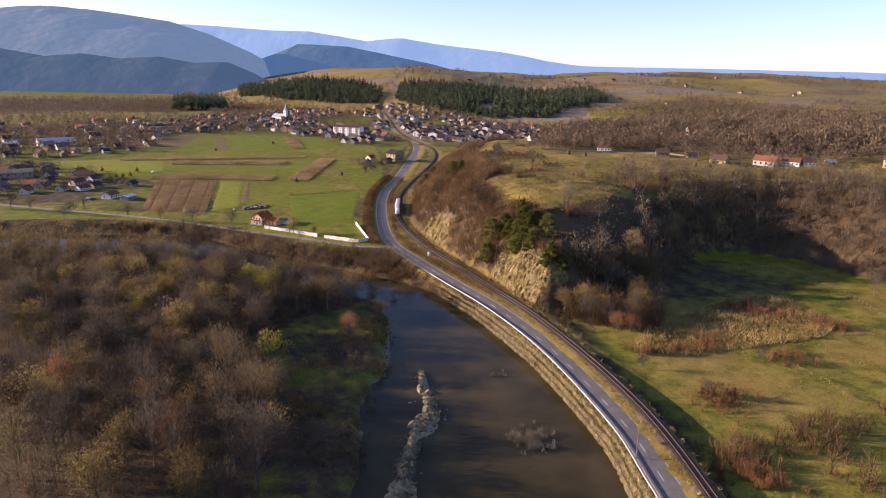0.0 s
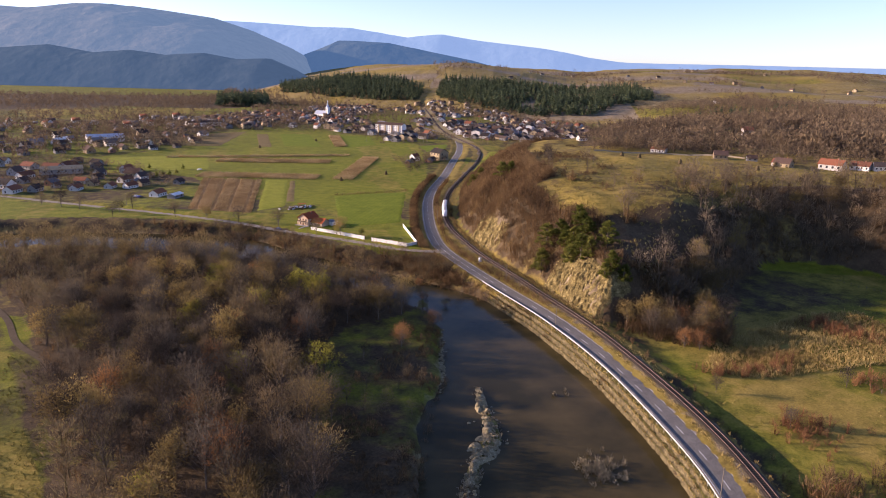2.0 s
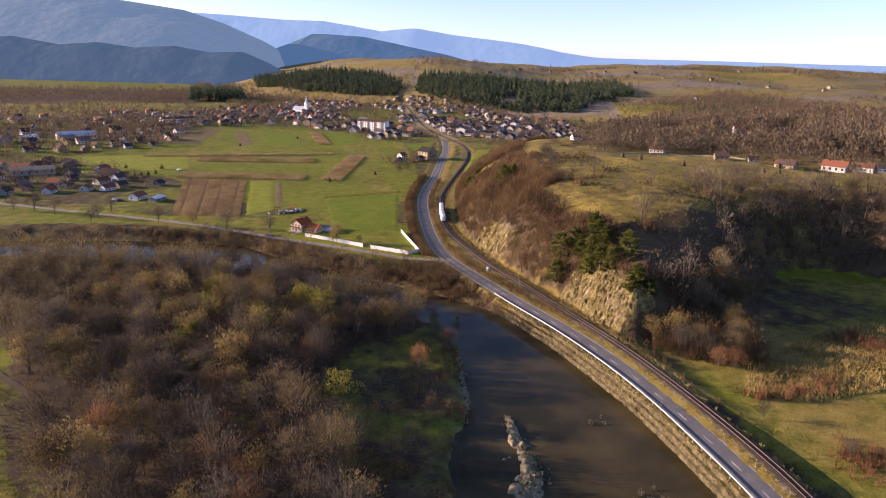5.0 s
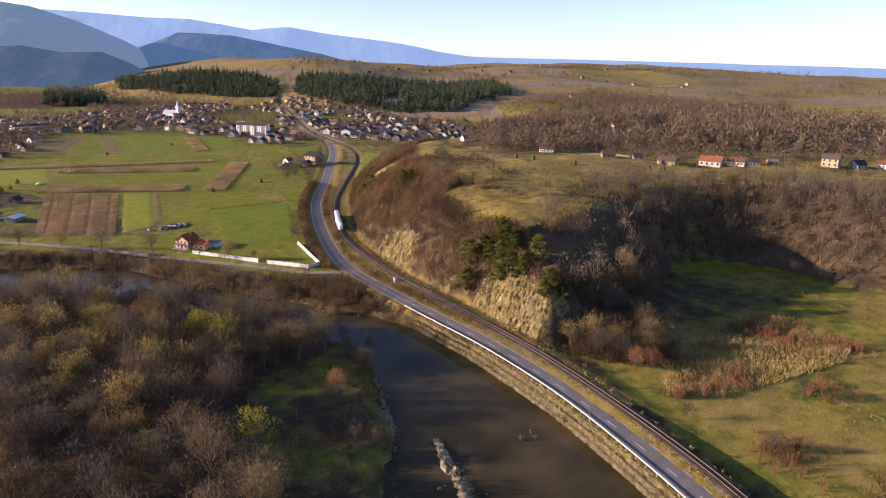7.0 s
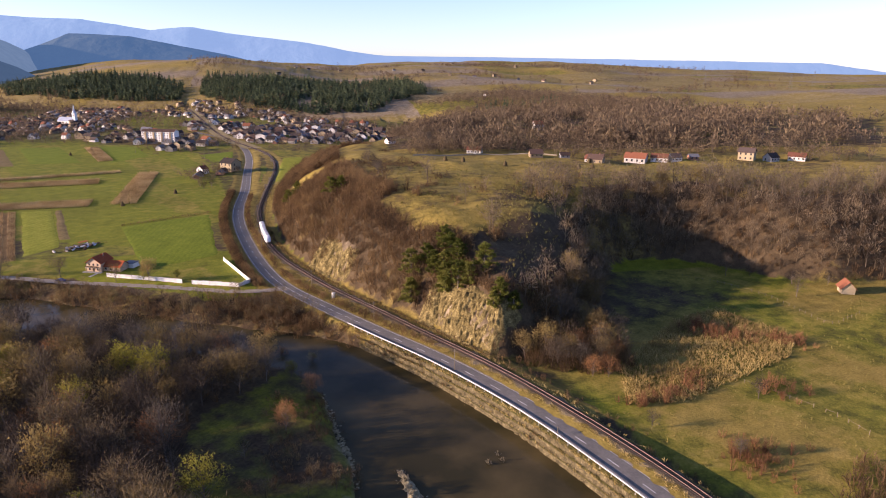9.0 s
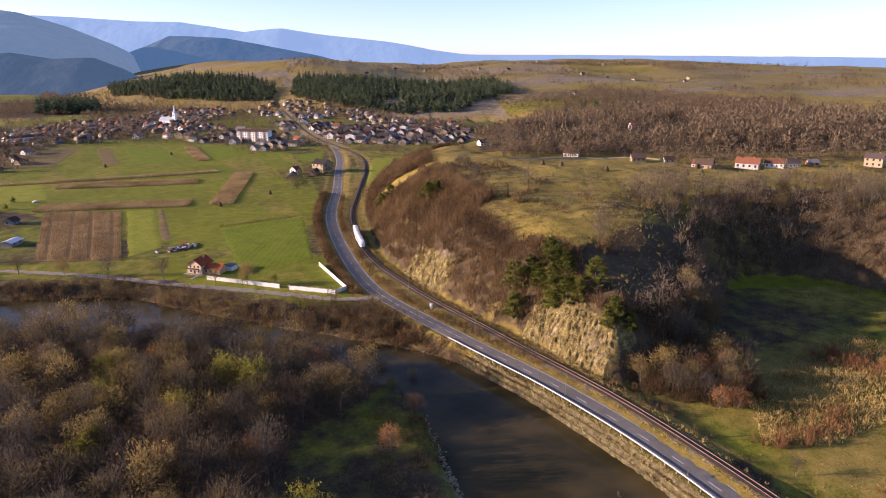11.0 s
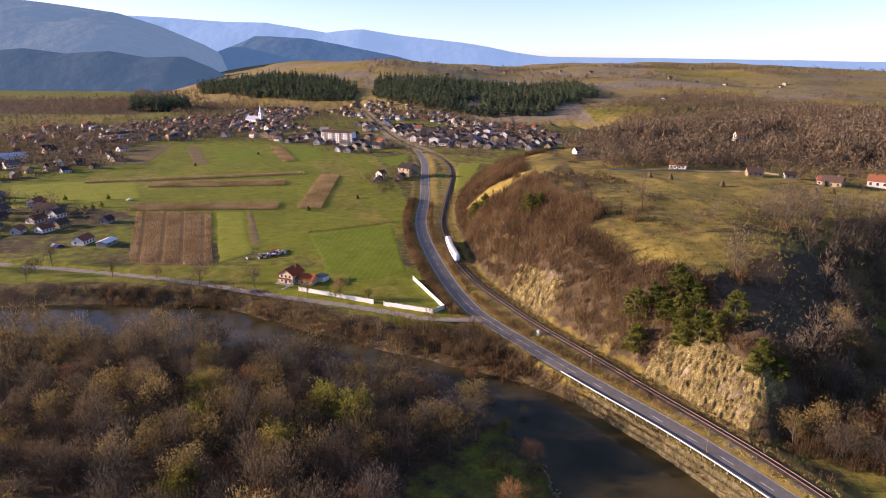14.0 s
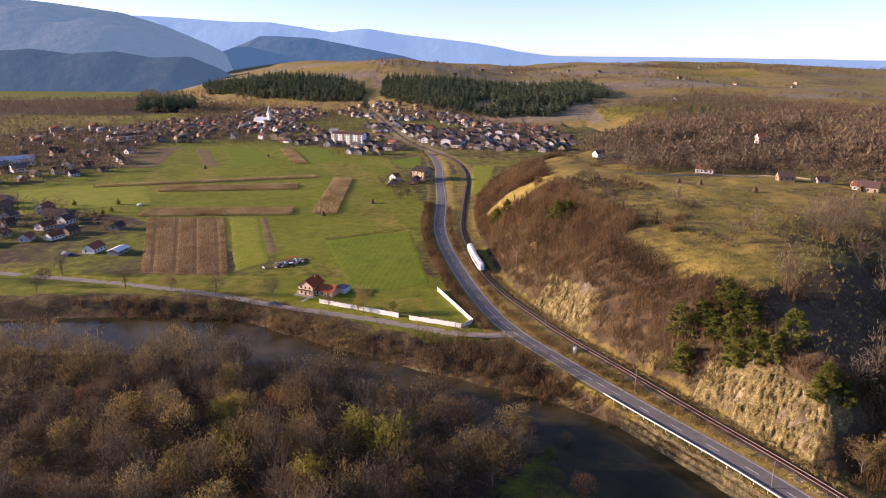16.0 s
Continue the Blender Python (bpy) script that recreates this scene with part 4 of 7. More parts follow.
# ---- railway ----
def railway():
    e = new("railway_track")
    n = normals(RAIL)
    for side in (-0.75, 0.75):
        prof = [(-0.06, 0.2), (-0.04, 0.36), (0.04, 0.36), (0.06, 0.2)]
        v = np.stack([np.column_stack([RAIL[:, 0] + n[:, 0] * (side + o), RAIL[:, 1] + n[:, 1] * (side + o), RAIL[:, 2] + h]) for o, h in prof], 1)
        idx = np.arange(v.shape[0] * 4).reshape(-1, 4)
        f = np.stack([idx[:-1, :-1], idx[:-1, 1:], idx[1:, 1:], idx[1:, :-1]], -1).reshape(-1, 4)[:, ::-1]
        part("rail", raw_mesh("rail", v, f, RUST), None, e)
    bm = box_mesh(-0.13, 0.13, -1.25, 1.25, 0.06, 0.21)
    bm.verts.ensure_lookup_table()
    me = bpy.data.meshes.new("sleeper"); bm.to_mesh(me); bm.free()
    sv = np.array([v.co for v in me.vertices]); sf = []
    for p in me.polygons:
        w = list(p.vertices)
        sf += [(w[0], w[i], w[i + 1]) for i in range(1, len(w) - 1)]
    sf = np.array(sf)
    vs, fs, c, s = [], [], 0, 20.0
    me.materials.append(SLEEPER)
    while s < 800:
        x, y, z, a = along(RAIL, s)
        if -34 < y < 150:
            o = new("sleeper", me); o.parent = e
            o.matrix_basis = pose(x, y, z, 0, 0, a)
            s += 0.68
            continue
        ca, sa = math.cos(radians(a)), math.sin(radians(a))
        vs.append(np.column_stack([x + sv[:, 0] * ca - sv[:, 1] * sa, y + sv[:, 0] * sa + sv[:, 1] * ca, z + sv[:, 2]]))
        fs.append(sf + c); c += len(sv); s += 0.62
    tagged(part("far_sleeper", raw_mesh("far_sleeper", np.vstack(vs), np.vstack(fs), SLEEPER), None, e), kind="stuff")
    return tagged(e, "single railway track with rusty rails on sleepers", "railway track")


railway()
village_rail = RAIL[RAIL[:, 1] > 640]
STRIP = material("dry trackside grass", [(0.16, 0.13, 0.06), (0.26, 0.21, 0.10), (0.34, 0.28, 0.15)], 0.08, 0.95, space="w")
for a, b in ((2.0, 9.5), (-9.5, -2.0)):
    tagged(ribbon("trackside_strip", village_rail, (a, b), 0.1, STRIP), "pale dry grass strip beside the village railway", "verge", kind="structure")

GLASS = material("dark train glass", [(0.012, 0.014, 0.018), (0.03, 0.033, 0.04)], 1, 0.08, spec=0.6)
TRAIN_WHITE = material("train white", [(0.72, 0.73, 0.74), (0.82, 0.82, 0.82)], 0.6, 0.3, spec=0.5)
TRAIN_GREY = material("train grey", [(0.10, 0.105, 0.11), (0.17, 0.175, 0.18)], 1.5, 0.6)
TRAIN_ROOF = material("train roof", [(0.40, 0.41, 0.42), (0.55, 0.56, 0.57)], 0.8, 0.5)


def train_car(parent, m):
    """One railcar: lofted body with a raked cab at +x; windows, doors, bogies and roof units as parts."""
    sec = [(-1.40, 0.75), (-1.42, 1.2), (-1.42, 2.9), (-1.28, 3.45), (-0.85, 3.75), (0, 3.85), (0.85, 3.75), (1.28, 3.45), (1.42, 2.9), (1.42, 1.2), (1.40, 0.75)]
    xs = [(-10.3, 1, 1, 0), (-10.2, 1, 1, 0), (6.8, 1, 1, 0), (8.6, 0.97, 0.96, 0), (9.6, 0.90, 0.78, 0), (10.3, 0.78, 0.5, 0), (10.6, 0.6, 0.3, 0.1)]
    v = [(x, y * w, 0.75 + (z - 0.75) * h + dz) for x, w, h, dz in xs for y, z in sec]
    k = len(sec)
    f = [(i * k + j, i * k + (j + 1) % k, (i + 1) * k + (j + 1) % k, (i + 1) * k + j) for i in range(len(xs) - 1) for j in range(k)]
    bm = bmesh.new()
    bv = [bm.verts.new(p) for p in v]
    for q in f:
        bm.faces.new([bv[i] for i in q])
    bm.faces.new(bv[:k]); bm.faces.new(bv[-k:][::-1])
    bmesh.ops.recalc_face_normals(bm, faces=bm.faces)
    car = part("car", bm, TRAIN_WHITE, parent)
    car.matrix_basis = m
    win = bpy.data.meshes.new("window"); b = box_mesh(-0.75, 0.75, -0.02, 0.02, -0.5, 0.5, 0.01); b.to_mesh(win); b.free(); win.materials.append(GLASS)
    door = bpy.data.meshes.new("door"); b = box_mesh(-0.65, 0.65, -0.02, 0.02, -1.05, 1.0, 0.01); b.to_mesh(door); b.free(); door.materials.append(TRAIN_GREY)
    for side in (-1, 1):
        for x in (-9.1, -7.3, -5.5, -3.7, 0.3, 2.1, 3.9, 5.7):
            w = new("window", win); w.parent = car; w.location = (x, side * 1.43, 2.35)
        for x in (-1.7,):
            w = new("door", door); w.parent = car; w.location = (x, side * 1.43, 1.9)
    b = bmesh.new()
    pts = [(8.75, -0.95, 3.35), (8.75, 0.95, 3.35), (9.75, 0.95, 2.75), (9.75, -0.95, 2.75)]
    vs = [b.verts.new(p) for p in pts] + [b.verts.new((x + 0.06, y, z + 0.1)) for x, y, z in pts]
    for q in ((4, 5, 6, 7), (0, 1, 5, 4), (1, 2, 6, 5), (2, 3, 7, 6), (3, 0, 4, 7)):
        b.faces.new([vs[i] for i in q])
    part("windscreen", b, GLASS, car)
    for x in (-8.6, 6.6):
        b = box_mesh(x - 1.6, x + 1.6, -1.05, 1.05, 0.35, 0.8, 0.08)
        for wx in (-1, 1):
            for wy in (-0.75, 0.75):
                bmesh.ops.create_cone(b, cap_ends=True, segments=14, radius1=0.42, radius2=0.42, depth=0.14, matrix=pose(x + wx, wy, 0.42 + 0.36, 90, 0, 0))
        part("bogie", b, TRAIN_GREY, car)
    part("underframe", box_mesh(-6.5, 4.5, -1.2, 1.2, 0.5, 0.8, 0.05), TRAIN_GREY, car)
    for x in (-7.5, -3.2, 1.2, 4.6):
        part("roof_unit", box_mesh(x - 1.3, x + 1.3, -0.75, 0.75, 3.78, 4.12, 0.1), TRAIN_ROOF, car)
    return car


def train():
    e = new("railcar")
    l = np.concatenate([[0], np.cumsum(np.linalg.norm(np.diff(RAIL[:, :2], axis=0), axis=1))])
    s0 = l[int(np.argmin(np.hypot(RAIL[:, 0] - 200, RAIL[:, 1] - 287)))]
    for off, turn in ((-10.5, 180), (10.5, 0)):
        x, y, z, a = along(RAIL, s0 + off)
        train_car(e, pose(x, y, z - 0.02, 0, 0, a + turn))
    x, y, z, a = along(RAIL, s0)
    g = box_mesh(-0.45, 0.45, -1.25, 1.25, 0.9, 3.6, 0.05)
    ob = part("gangway", g, TRAIN_GREY, e); ob.matrix_basis = pose(x, y, z, 0, 0, a)
    return tagged(e, "white two-car diesel railcar with dark windows on the track", "train")


train()

POLE_WOOD = material("weathered pole", [(0.10, 0.085, 0.065), (0.22, 0.19, 0.15)], 2, 0.9)


def pole(x, y, tall=7.5):
    e = new("telegraph_pole")
    b = bmesh.new()
    bmesh.ops.create_cone(b, cap_ends=True, segments=8, radius1=0.15, radius2=0.1, depth=tall + 0.5, matrix=pose(0, 0, tall / 2 - 0.25))
    part("post", b, POLE_WOOD, e)
    part("crossarm", box_mesh(-0.7, 0.7, -0.05, 0.05, tall - 0.7, tall - 0.57, 0.01), POLE_WOOD, e)
    e.matrix_basis = pose(x, y, height_at(x, y), 0, 0, 10)
    return tagged(e, "weathered wooden telegraph pole beside the railway", "pole", "railway poles")


for x, y in ((165.2, 194), (157.5, 144), (146, 92), (136, 46), (117, -8), (183, 262)):
    pole(x, y)
for x, y in ((20, 380), (330, 600), (352, 640), (300, 690), (405, 690)):
    tagged(pole(x, y, 8), "weathered wooden pole beside the lane", "pole", "village poles")


def cabinet(x, y):
    e = new("signal_cabinet")
    part("body", box_mesh(-0.6, 0.6, -0.45, 0.45, -0.1, 2.0, 0.04), WHITE, e)
    part("roof", box_mesh(-0.7, 0.7, -0.55, 0.55, 2.0, 2.12, 0.03), TRAIN_ROOF, e)
    part("door", box_mesh(-0.5, 0.5, -0.48, -0.45, 0.15, 1.85, 0.01), WHITE, e)
    e.matrix_basis = pose(x, y, height_at(x, y), 0, 0, 15)
    return tagged(e, "white trackside signal cabinet", "cabinet")


cabinet(162.6, 175.5)

# ---- fields ----
def field(name, quad, mat, label, lift=0.14):
    """A strip of tilled or mown land, laid over the ground; quad: its four corners in turn."""
    q = np.array(quad, float)
    n = int(np.linalg.norm(q[1] - q[0]) / 2.2) + 2
    m = int(np.linalg.norm(q[2] - q[1]) / 2.2) + 2
    s, t = np.meshgrid(np.linspace(0, 1, n), np.linspace(0, 1, m), indexing="ij")
    P = (q[0] * ((1 - s) * (1 - t))[..., None] + q[1] * (s * (1 - t))[..., None] + q[2] * (s * t)[..., None] + q[3] * ((1 - s) * t)[..., None])
    X, Y = P[..., 0], P[..., 1]
    edge = np.minimum(np.minimum(s, 1 - s) * n, np.minimum(t, 1 - t) * m)
    X = X + 0.9 * fbm(X, Y, 9, 2, 77); Y = Y + 0.9 * fbm(Y, X, 9, 2, 78)
    Z = height(X, Y) + np.where(edge < 0.5, -0.1, lift)
    idx = np.arange(n * m).reshape(n, m)
    f = np.stack([idx[:-1, :-1], idx[1:, :-1], idx[1:, 1:], idx[:-1, 1:]], -1).reshape(-1, 4)
    nz = np.cross(q[1] - q[0], q[2] - q[1])
    me = raw_mesh(name, np.stack([X, Y, Z], -1), f if nz > 0 else f[:, ::-1], mat)
    me.polygons.foreach_set("use_smooth", np.ones(len(f), bool))
    return tagged(part(name, me), label, "field", kind="structure")


def striped(name, cols, angle, period, rough=0.95):
    """Mown or drilled land: noise over soft lines at a bearing."""
    m = material(name, cols, 0.12, rough, 0.1, space="w", fine=8)
    n, k = m.node_tree.nodes, m.node_tree.links
    g = n.new("ShaderNodeNewGeometry")
    mp = n.new("ShaderNodeMapping"); mp.inputs["Rotation"].default_value = (0, 0, radians(angle))
    w = n.new("ShaderNodeTexWave"); w.inputs["Scale"].default_value = 0.314 / period; w.inputs["Distortion"].default_value = 3.0; w.inputs["Detail"].default_value = 2
    k.new(g.outputs["Position"], mp.inputs["Vector"]); k.new(mp.outputs[0], w.inputs["Vector"])
    b = n["Principled BSDF"]
    src = b.inputs["Base Color"].links[0].from_socket
    x = n.new("ShaderNodeMix"); x.data_type = "RGBA"; x.blend_type = "MULTIPLY"
    mr = n.new("ShaderNodeMath"); mr.operation = "MULTIPLY"; mr.inputs[1].default_value = 0.22
    k.new(w.outputs["Fac"], mr.inputs[0]); k.new(mr.outputs[0], x.inputs["Factor"])
    k.new(src, x.inputs["A"]); x.inputs["B"].default_value = (0.55, 0.55, 0.5, 1); k.new(x.outputs["Result"], b.inputs["Base Color"])
    return m


LUSH = striped("lush mown grass", [(0.075, 0.108, 0.008), (0.128, 0.165, 0.012), (0.185, 0.21, 0.02)], 40, 3.0)
MOWN = striped("pale mown grass", [(0.125, 0.148, 0.014), (0.195, 0.21, 0.022), (0.275, 0.265, 0.04)], 60, 4.0)
STUBBLE = striped("corn stubble", [(0.12, 0.072, 0.028), (0.20, 0.125, 0.05), (0.28, 0.18, 0.075)], -18, 1.6)
TILLED = striped("tilled soil", [(0.10, 0.075, 0.03), (0.16, 0.12, 0.05), (0.22, 0.165, 0.07)], 60, 2.0)
field("field_corn", [(81, 478), (122, 452), (87, 326), (54, 354)], STUBBLE, "harvested corn field of standing dry stalk rows")
field("field_strip", [(124, 450), (140, 441), (112, 340), (91, 332)], MOWN, "pale green mown strip of grass")
field("field_bare_strip", [(140.5, 440), (145, 438), (122, 352), (115, 356)], TILLED, "narrow tilled brown strip")
field("field_lush", [(152, 364), (207, 360), (162, 268), (124, 270)], LUSH, "lush green field behind the white fence")
field("field_upper_brown", [(197, 823), (211, 815), (182, 670), (168, 678)], TILLED, "brown striped upper field")
field("field_upper_green", [(226, 821), (262, 799), (234, 653), (196, 676)], LUSH, "green striped upper field")
field("field_upper_lush", [(296, 778), (326, 740), (299, 656), (254, 636)], LUSH, "lush green upper field")
field("field_fallow", [(122, 839), (193, 858), (130, 698), (90, 715)], TILLED, "brown fallow field by the village")
field("field_mid", [(16, 631), (107, 624), (93, 526), (12, 529)], MOWN, "pale green meadow by the village")
field("field_village", [(340, 633), (382, 634), (348, 577), (324, 570)], LUSH, "small green field by the road")
field("field_rail", [(392, 556), (412, 545), (318, 432), (305, 438)], MOWN, "green strip of grass beside the railway")


def stalks(seed, tall=2.2, count=5):
    rg = np.random.default_rng(seed)
    v, f = [], []
    for _ in range(count):
        p = np.array([rg.normal() * 0.25, rg.normal() * 0.25, -0.1])
        d = np.array([rg.normal() * 0.18, rg.normal() * 0.18, 1.0]); d /= np.linalg.norm(d)
        sliver(v, f, p, d, tall * (0.7 + 0.5 * rg.random()), 0.16, rg)
        w = d + rg.normal(size=3) * 0.7; w /= np.linalg.norm(w)
        sliver(v, f, p + d * tall * 0.45, w, tall * 0.4, 0.15, rg)
    return np.array(v), np.array(f)


CORN = island_material("dry corn stalks", [(0.22, 0.145, 0.065), (0.38, 0.265, 0.125), (0.52, 0.39, 0.20)])
corn = [stalks(200 + i) for i in range(6)]
stub = [stalks(220 + i, 1.4, 3) for i in range(6)]


def corn_strip(a, b, wide, label):
    """A standing strip of dry corn between two ends."""
    a, b = np.array(a, float), np.array(b, float)
    d = b - a; l = np.linalg.norm(d); d /= l; n = np.array([-d[1], d[0]])
    pts = [a + d * (s + rng.uniform(-0.3, 0.3)) + n * (o + rng.uniform(-0.3, 0.3)) for s in np.arange(0, l, 1.15) for o in np.arange(-wide / 2, wide / 2 + 0.1, 1.15)]
    scatter("corn_strip", corn, pts, CORN, label, "corn", rng, (0.8, 1.2))


corn_strip((81, 494), (166, 447), 22, "strip of tall dry corn at the end of the stubble")
corn_strip((110, 578), (204, 534), 22, "strip of tall dry corn across the green fields")
corn_strip((181, 430), (252, 550), 15, "strip of tall dry corn across the green fields")
corn_strip((254, 650), (284, 768), 13, "strip of tall dry corn across the green fields")
corn_strip((68, 616), (236, 572), 8, "low strip of dry corn and grass")
rows = []
for s in np.linspace(0.01, 0.99, 42):
    if abs((s * 4) % 1 - 0.5) < 0.1:
        continue
    top, bot = np.array([81, 478]) * (1 - s) + np.array([122, 452]) * s, np.array([54, 354]) * (1 - s) + np.array([87, 326]) * s
    rows += [top + (bot - top) * t + rng.normal(size=2) * 0.15 for t in np.arange(0.01, 0.99, 0.0065)]
scatter("corn_stubble", stub, rows, CORN, "rows of cut dry corn stalks", "corn", rng, (0.7, 1.3))

# ---- brush, woods, conifers ----
SHRUBS = [bush(300 + i, 2.4 + 0.25 * i, 1.5 + 0.12 * i, 80, 0.09) for i in range(6)]
LOW = [bush(320 + i, 1.1 + 0.1 * i, 1.0, 45, 0.09) for i in range(5)]
TUFTS = [bush(340 + i, 0.7 + 0.08 * i, 0.7, 20, 0.12) for i in range(5)]
SLIM = [mid_tree(60 + i, 8.0 + 0.9 * i, 5.6 + 0.4 * i, 16, 10, 0.15, 1.15, 0.1) for i in range(6)]


DIST = [joined(bare_tree(430 + i, 8.5 + 1.0 * i, 7.0 + 0.5 * i, 9, 2, 0, 2.3, 1.0, 0.1, False)) for i in range(6)]
FARS = [joined(bare_tree(400 + i, 7.5 + 0.9 * i, 6.2 + 0.5 * i, 10, 4, 0, 1.6, 0.6, 0.12, False)) for i in range(6)]


def hill_side(x, y, lo, hi):
    d = edge_distance(UPLAND, x, y)
    return inside(UPLAND, x, y) & (d > lo) & (d < hi)


def no_rock(x, y):
    d = edge_distance(UPLAND, x, y)
    return ~((d < 10) & (((y > 86) & (y < 126) & (x < 185)) | ((y > 188) & (y < 206) & (d < 6))))


HILL_WEST = [(160, 60), (155, 130), (170, 200), (200, 280), (250, 370), (300, 430), (380, 430), (340, 330), (300, 270), (270, 200), (250, 150), (215, 100), (195, 70)]
HILL_SOUTH = [(165, 80), (190, 58), (225, 76), (257, 100), (301, 113), (328, 90), (324, 55), (335, 28), (352, 10), (410, -75), (520, -180), (560, -120), (480, 20), (440, 100), (385, 145), (300, 200), (240, 200), (195, 110)]
grassy = lambda x, y: inside(TOP_GRASS, x, y) | inside(SLOPE_GRASS, x, y) | inside(SHADE_GRASS, x, y)
ok = lambda x, y: dry_land(x, y, 2) & no_rock(x, y) & (~grassy(x, y) | (fbm(x, y, 14, 3, 117) > np.where(inside(BRUSH_BELT, x, y), 0.12, 0.4))) & ~(inside(CUT, x, y) & (fbm(x, y, 10, 3, 118) < 0.35))
pts = spots_in(HILL_WEST, 2.15, rng, keep=lambda x, y: ok(x, y) & hill_side(x, y, 0.5, 46) & (fbm(x, y, 16, 4, 101) > -0.55))
scatter("hillside_scrub", SHRUBS, pts, BRUSH, "brown leafless scrub on the hillside", "scrub", rng, (0.75, 1.75))
pts = spots_in(HILL_WEST, 2.6, rng, keep=lambda x, y: ok(x, y) & hill_side(x, y, 25, 110) & (fbm(x, y, 18, 3, 103) > 0.16))
scatter("hilltop_scrub", LOW, pts, BRUSH, "low brown scrub on the grassy hilltop", "scrub", rng, (0.7, 1.6))
pts = spots_in([(161, 90), (161, 132), (180, 134), (180, 90)], 1.9, rng, keep=lambda x, y: inside(UPLAND, x, y) & (fbm(x, y, 8, 3, 102) > -0.12))
scatter("cliff_scrub", LOW, pts, BRUSH, "dry scrub clinging to the rock ledges", "scrub", rng, (0.5, 1.1))
pts = [along(RAIL, s, -4.2 + rng.normal() * 0.7)[:2] for s in np.arange(250, 480, 0.9)]
scatter("cutting_scrub", LOW, pts, BRUSH, "low brown scrub at the foot of the hill by the railway", "scrub", rng, (0.5, 1.2))
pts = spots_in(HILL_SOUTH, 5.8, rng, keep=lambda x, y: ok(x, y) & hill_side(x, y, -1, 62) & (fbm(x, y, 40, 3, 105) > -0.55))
scatter("slope_woodland", SLIM, pts, SUNLIT_HILL_TWIG, "leafless brown woodland on the shaded slope", "woodland", rng, (0.75, 1.45))
pts = spots_in(HILL_SOUTH, 2.7, rng, keep=lambda x, y: ok(x, y) & hill_side(x, y, -1, 20))
scatter("foot_undergrowth", LOW + SHRUBS[:2], pts, BRUSH, "dark undergrowth at the foot of the wooded slope", "scrub", rng, (0.7, 1.5))
pts = spots_in(HILL_SOUTH, 6.0, rng, keep=lambda x, y: ok(x, y) & hill_side(x, y, -1, 75))
scatter("slope_scrub", SHRUBS, pts, BRUSH, "brown undergrowth on the shaded slope", "scrub", rng, (0.6, 1.3))
THICKET = [(167, 85), (171, 68), (180, 57), (192, 54), (202, 62), (214, 80), (200, 84), (182, 84)]
pts = spots_in(THICKET, 5.6, rng, keep=lambda x, y: dry_land(x, y, 2))
scatter("foot_thicket", SLIM, pts, WOODS, "leafless thicket of young trees at the foot of the cliff", "thicket", rng, (0.7, 1.15))
pts = spots_in(THICKET, 2.2, rng, keep=lambda x, y: dry_land(x, y, 2))
scatter("foot_scrub", SHRUBS, pts, BRUSH, "tawny scrub at the foot of the cliff", "scrub", rng, (0.7, 1.5))
LOWER = [(138, -12), (146, -8), (156, -16), (172, -12), (196, -16), (215, -30), (220, -70), (150, -80), (120, -50)]
pts = spots_in(LOWER, 3.0, rng, keep=lambda x, y: dry_land(x, y, 2) & (fbm(x, y, 16, 3, 171) > -0.12))
scatter("meadow_thicket", SHRUBS, pts, BRUSH, "tawny leafless thicket in the lower meadow", "thicket", rng, (0.8, 1.7))
# banks of the river and the lane
BANKS = [(-100, 300), (0, 300), (60, 250), (90, 200), (112, 160), (150, 165), (158, 195), (140, 215), (110, 255), (75, 305), (20, 365), (-100, 420)]
pts = spots_in(BANKS, 2.4, rng, keep=lambda x, y: dry_land(x, y, 0.5) & (line_distance(LANE_LINE, x, y)[0] < 26) & (fbm(x, y, 12, 3, 107) > -0.3) & (height(x, y) < 4.95))
scatter("bank_scrub", SHRUBS, pts, BRUSH, "brown scrub on the river bank below the lane", "scrub", rng, (0.6, 1.3))
pts = spots_in(BANKS, 5.6, rng, keep=lambda x, y: dry_land(x, y, 0.5) & (height(x, y) < 4.6) & (x > 60))
scatter("bank_trees", SLIM, pts, COPSE, "small leafless trees on the river bank", "trees", rng, (0.5, 0.95))
GLADE = [(40, 5), (62, 22), (84, 58), (104, 92), (122, 140), (112, 140), (85, 112), (60, 80), (50, 40)]
pts = spots_in(GLADE, 2.0, rng, keep=lambda x, y: dry_land(x, y, -1.5) & (fbm(x, y, 12, 3, 109) > -0.02))
scatter("glade_scrub", LOW + SHRUBS[:2], pts, BRUSH, "low tangled scrub and brambles by the water", "scrub", rng, (0.5, 1.2))
scatter("glade_trees", LIGHT, spots_in(GLADE, 9.5, rng, keep=lambda x, y: dry_land(x, y, -0.5) & (fbm(x, y, 25, 3, 119) > 0.15)), COPSE, "small leafless willows in the wet glade", "trees", rng, (0.45, 0.8))
scatter("bridgehead_scrub", SHRUBS, spots_in([(136, 208), (150, 198), (148, 160), (140, 156), (128, 180)], 2.3, rng, keep=lambda x, y: dry_land(x, y, 0.3)), BRUSH, "brown scrub where lane and river bank meet", "scrub", rng, (0.7, 1.4))
pts = spots_in(WOODLAND, 5.6, rng, keep=lambda x, y: dry_land(x, y, 0))
scatter("undergrowth", SHRUBS, pts, BRUSH, "brown leafless undergrowth among riverside trees", "undergrowth", rng, (0.6, 1.3))
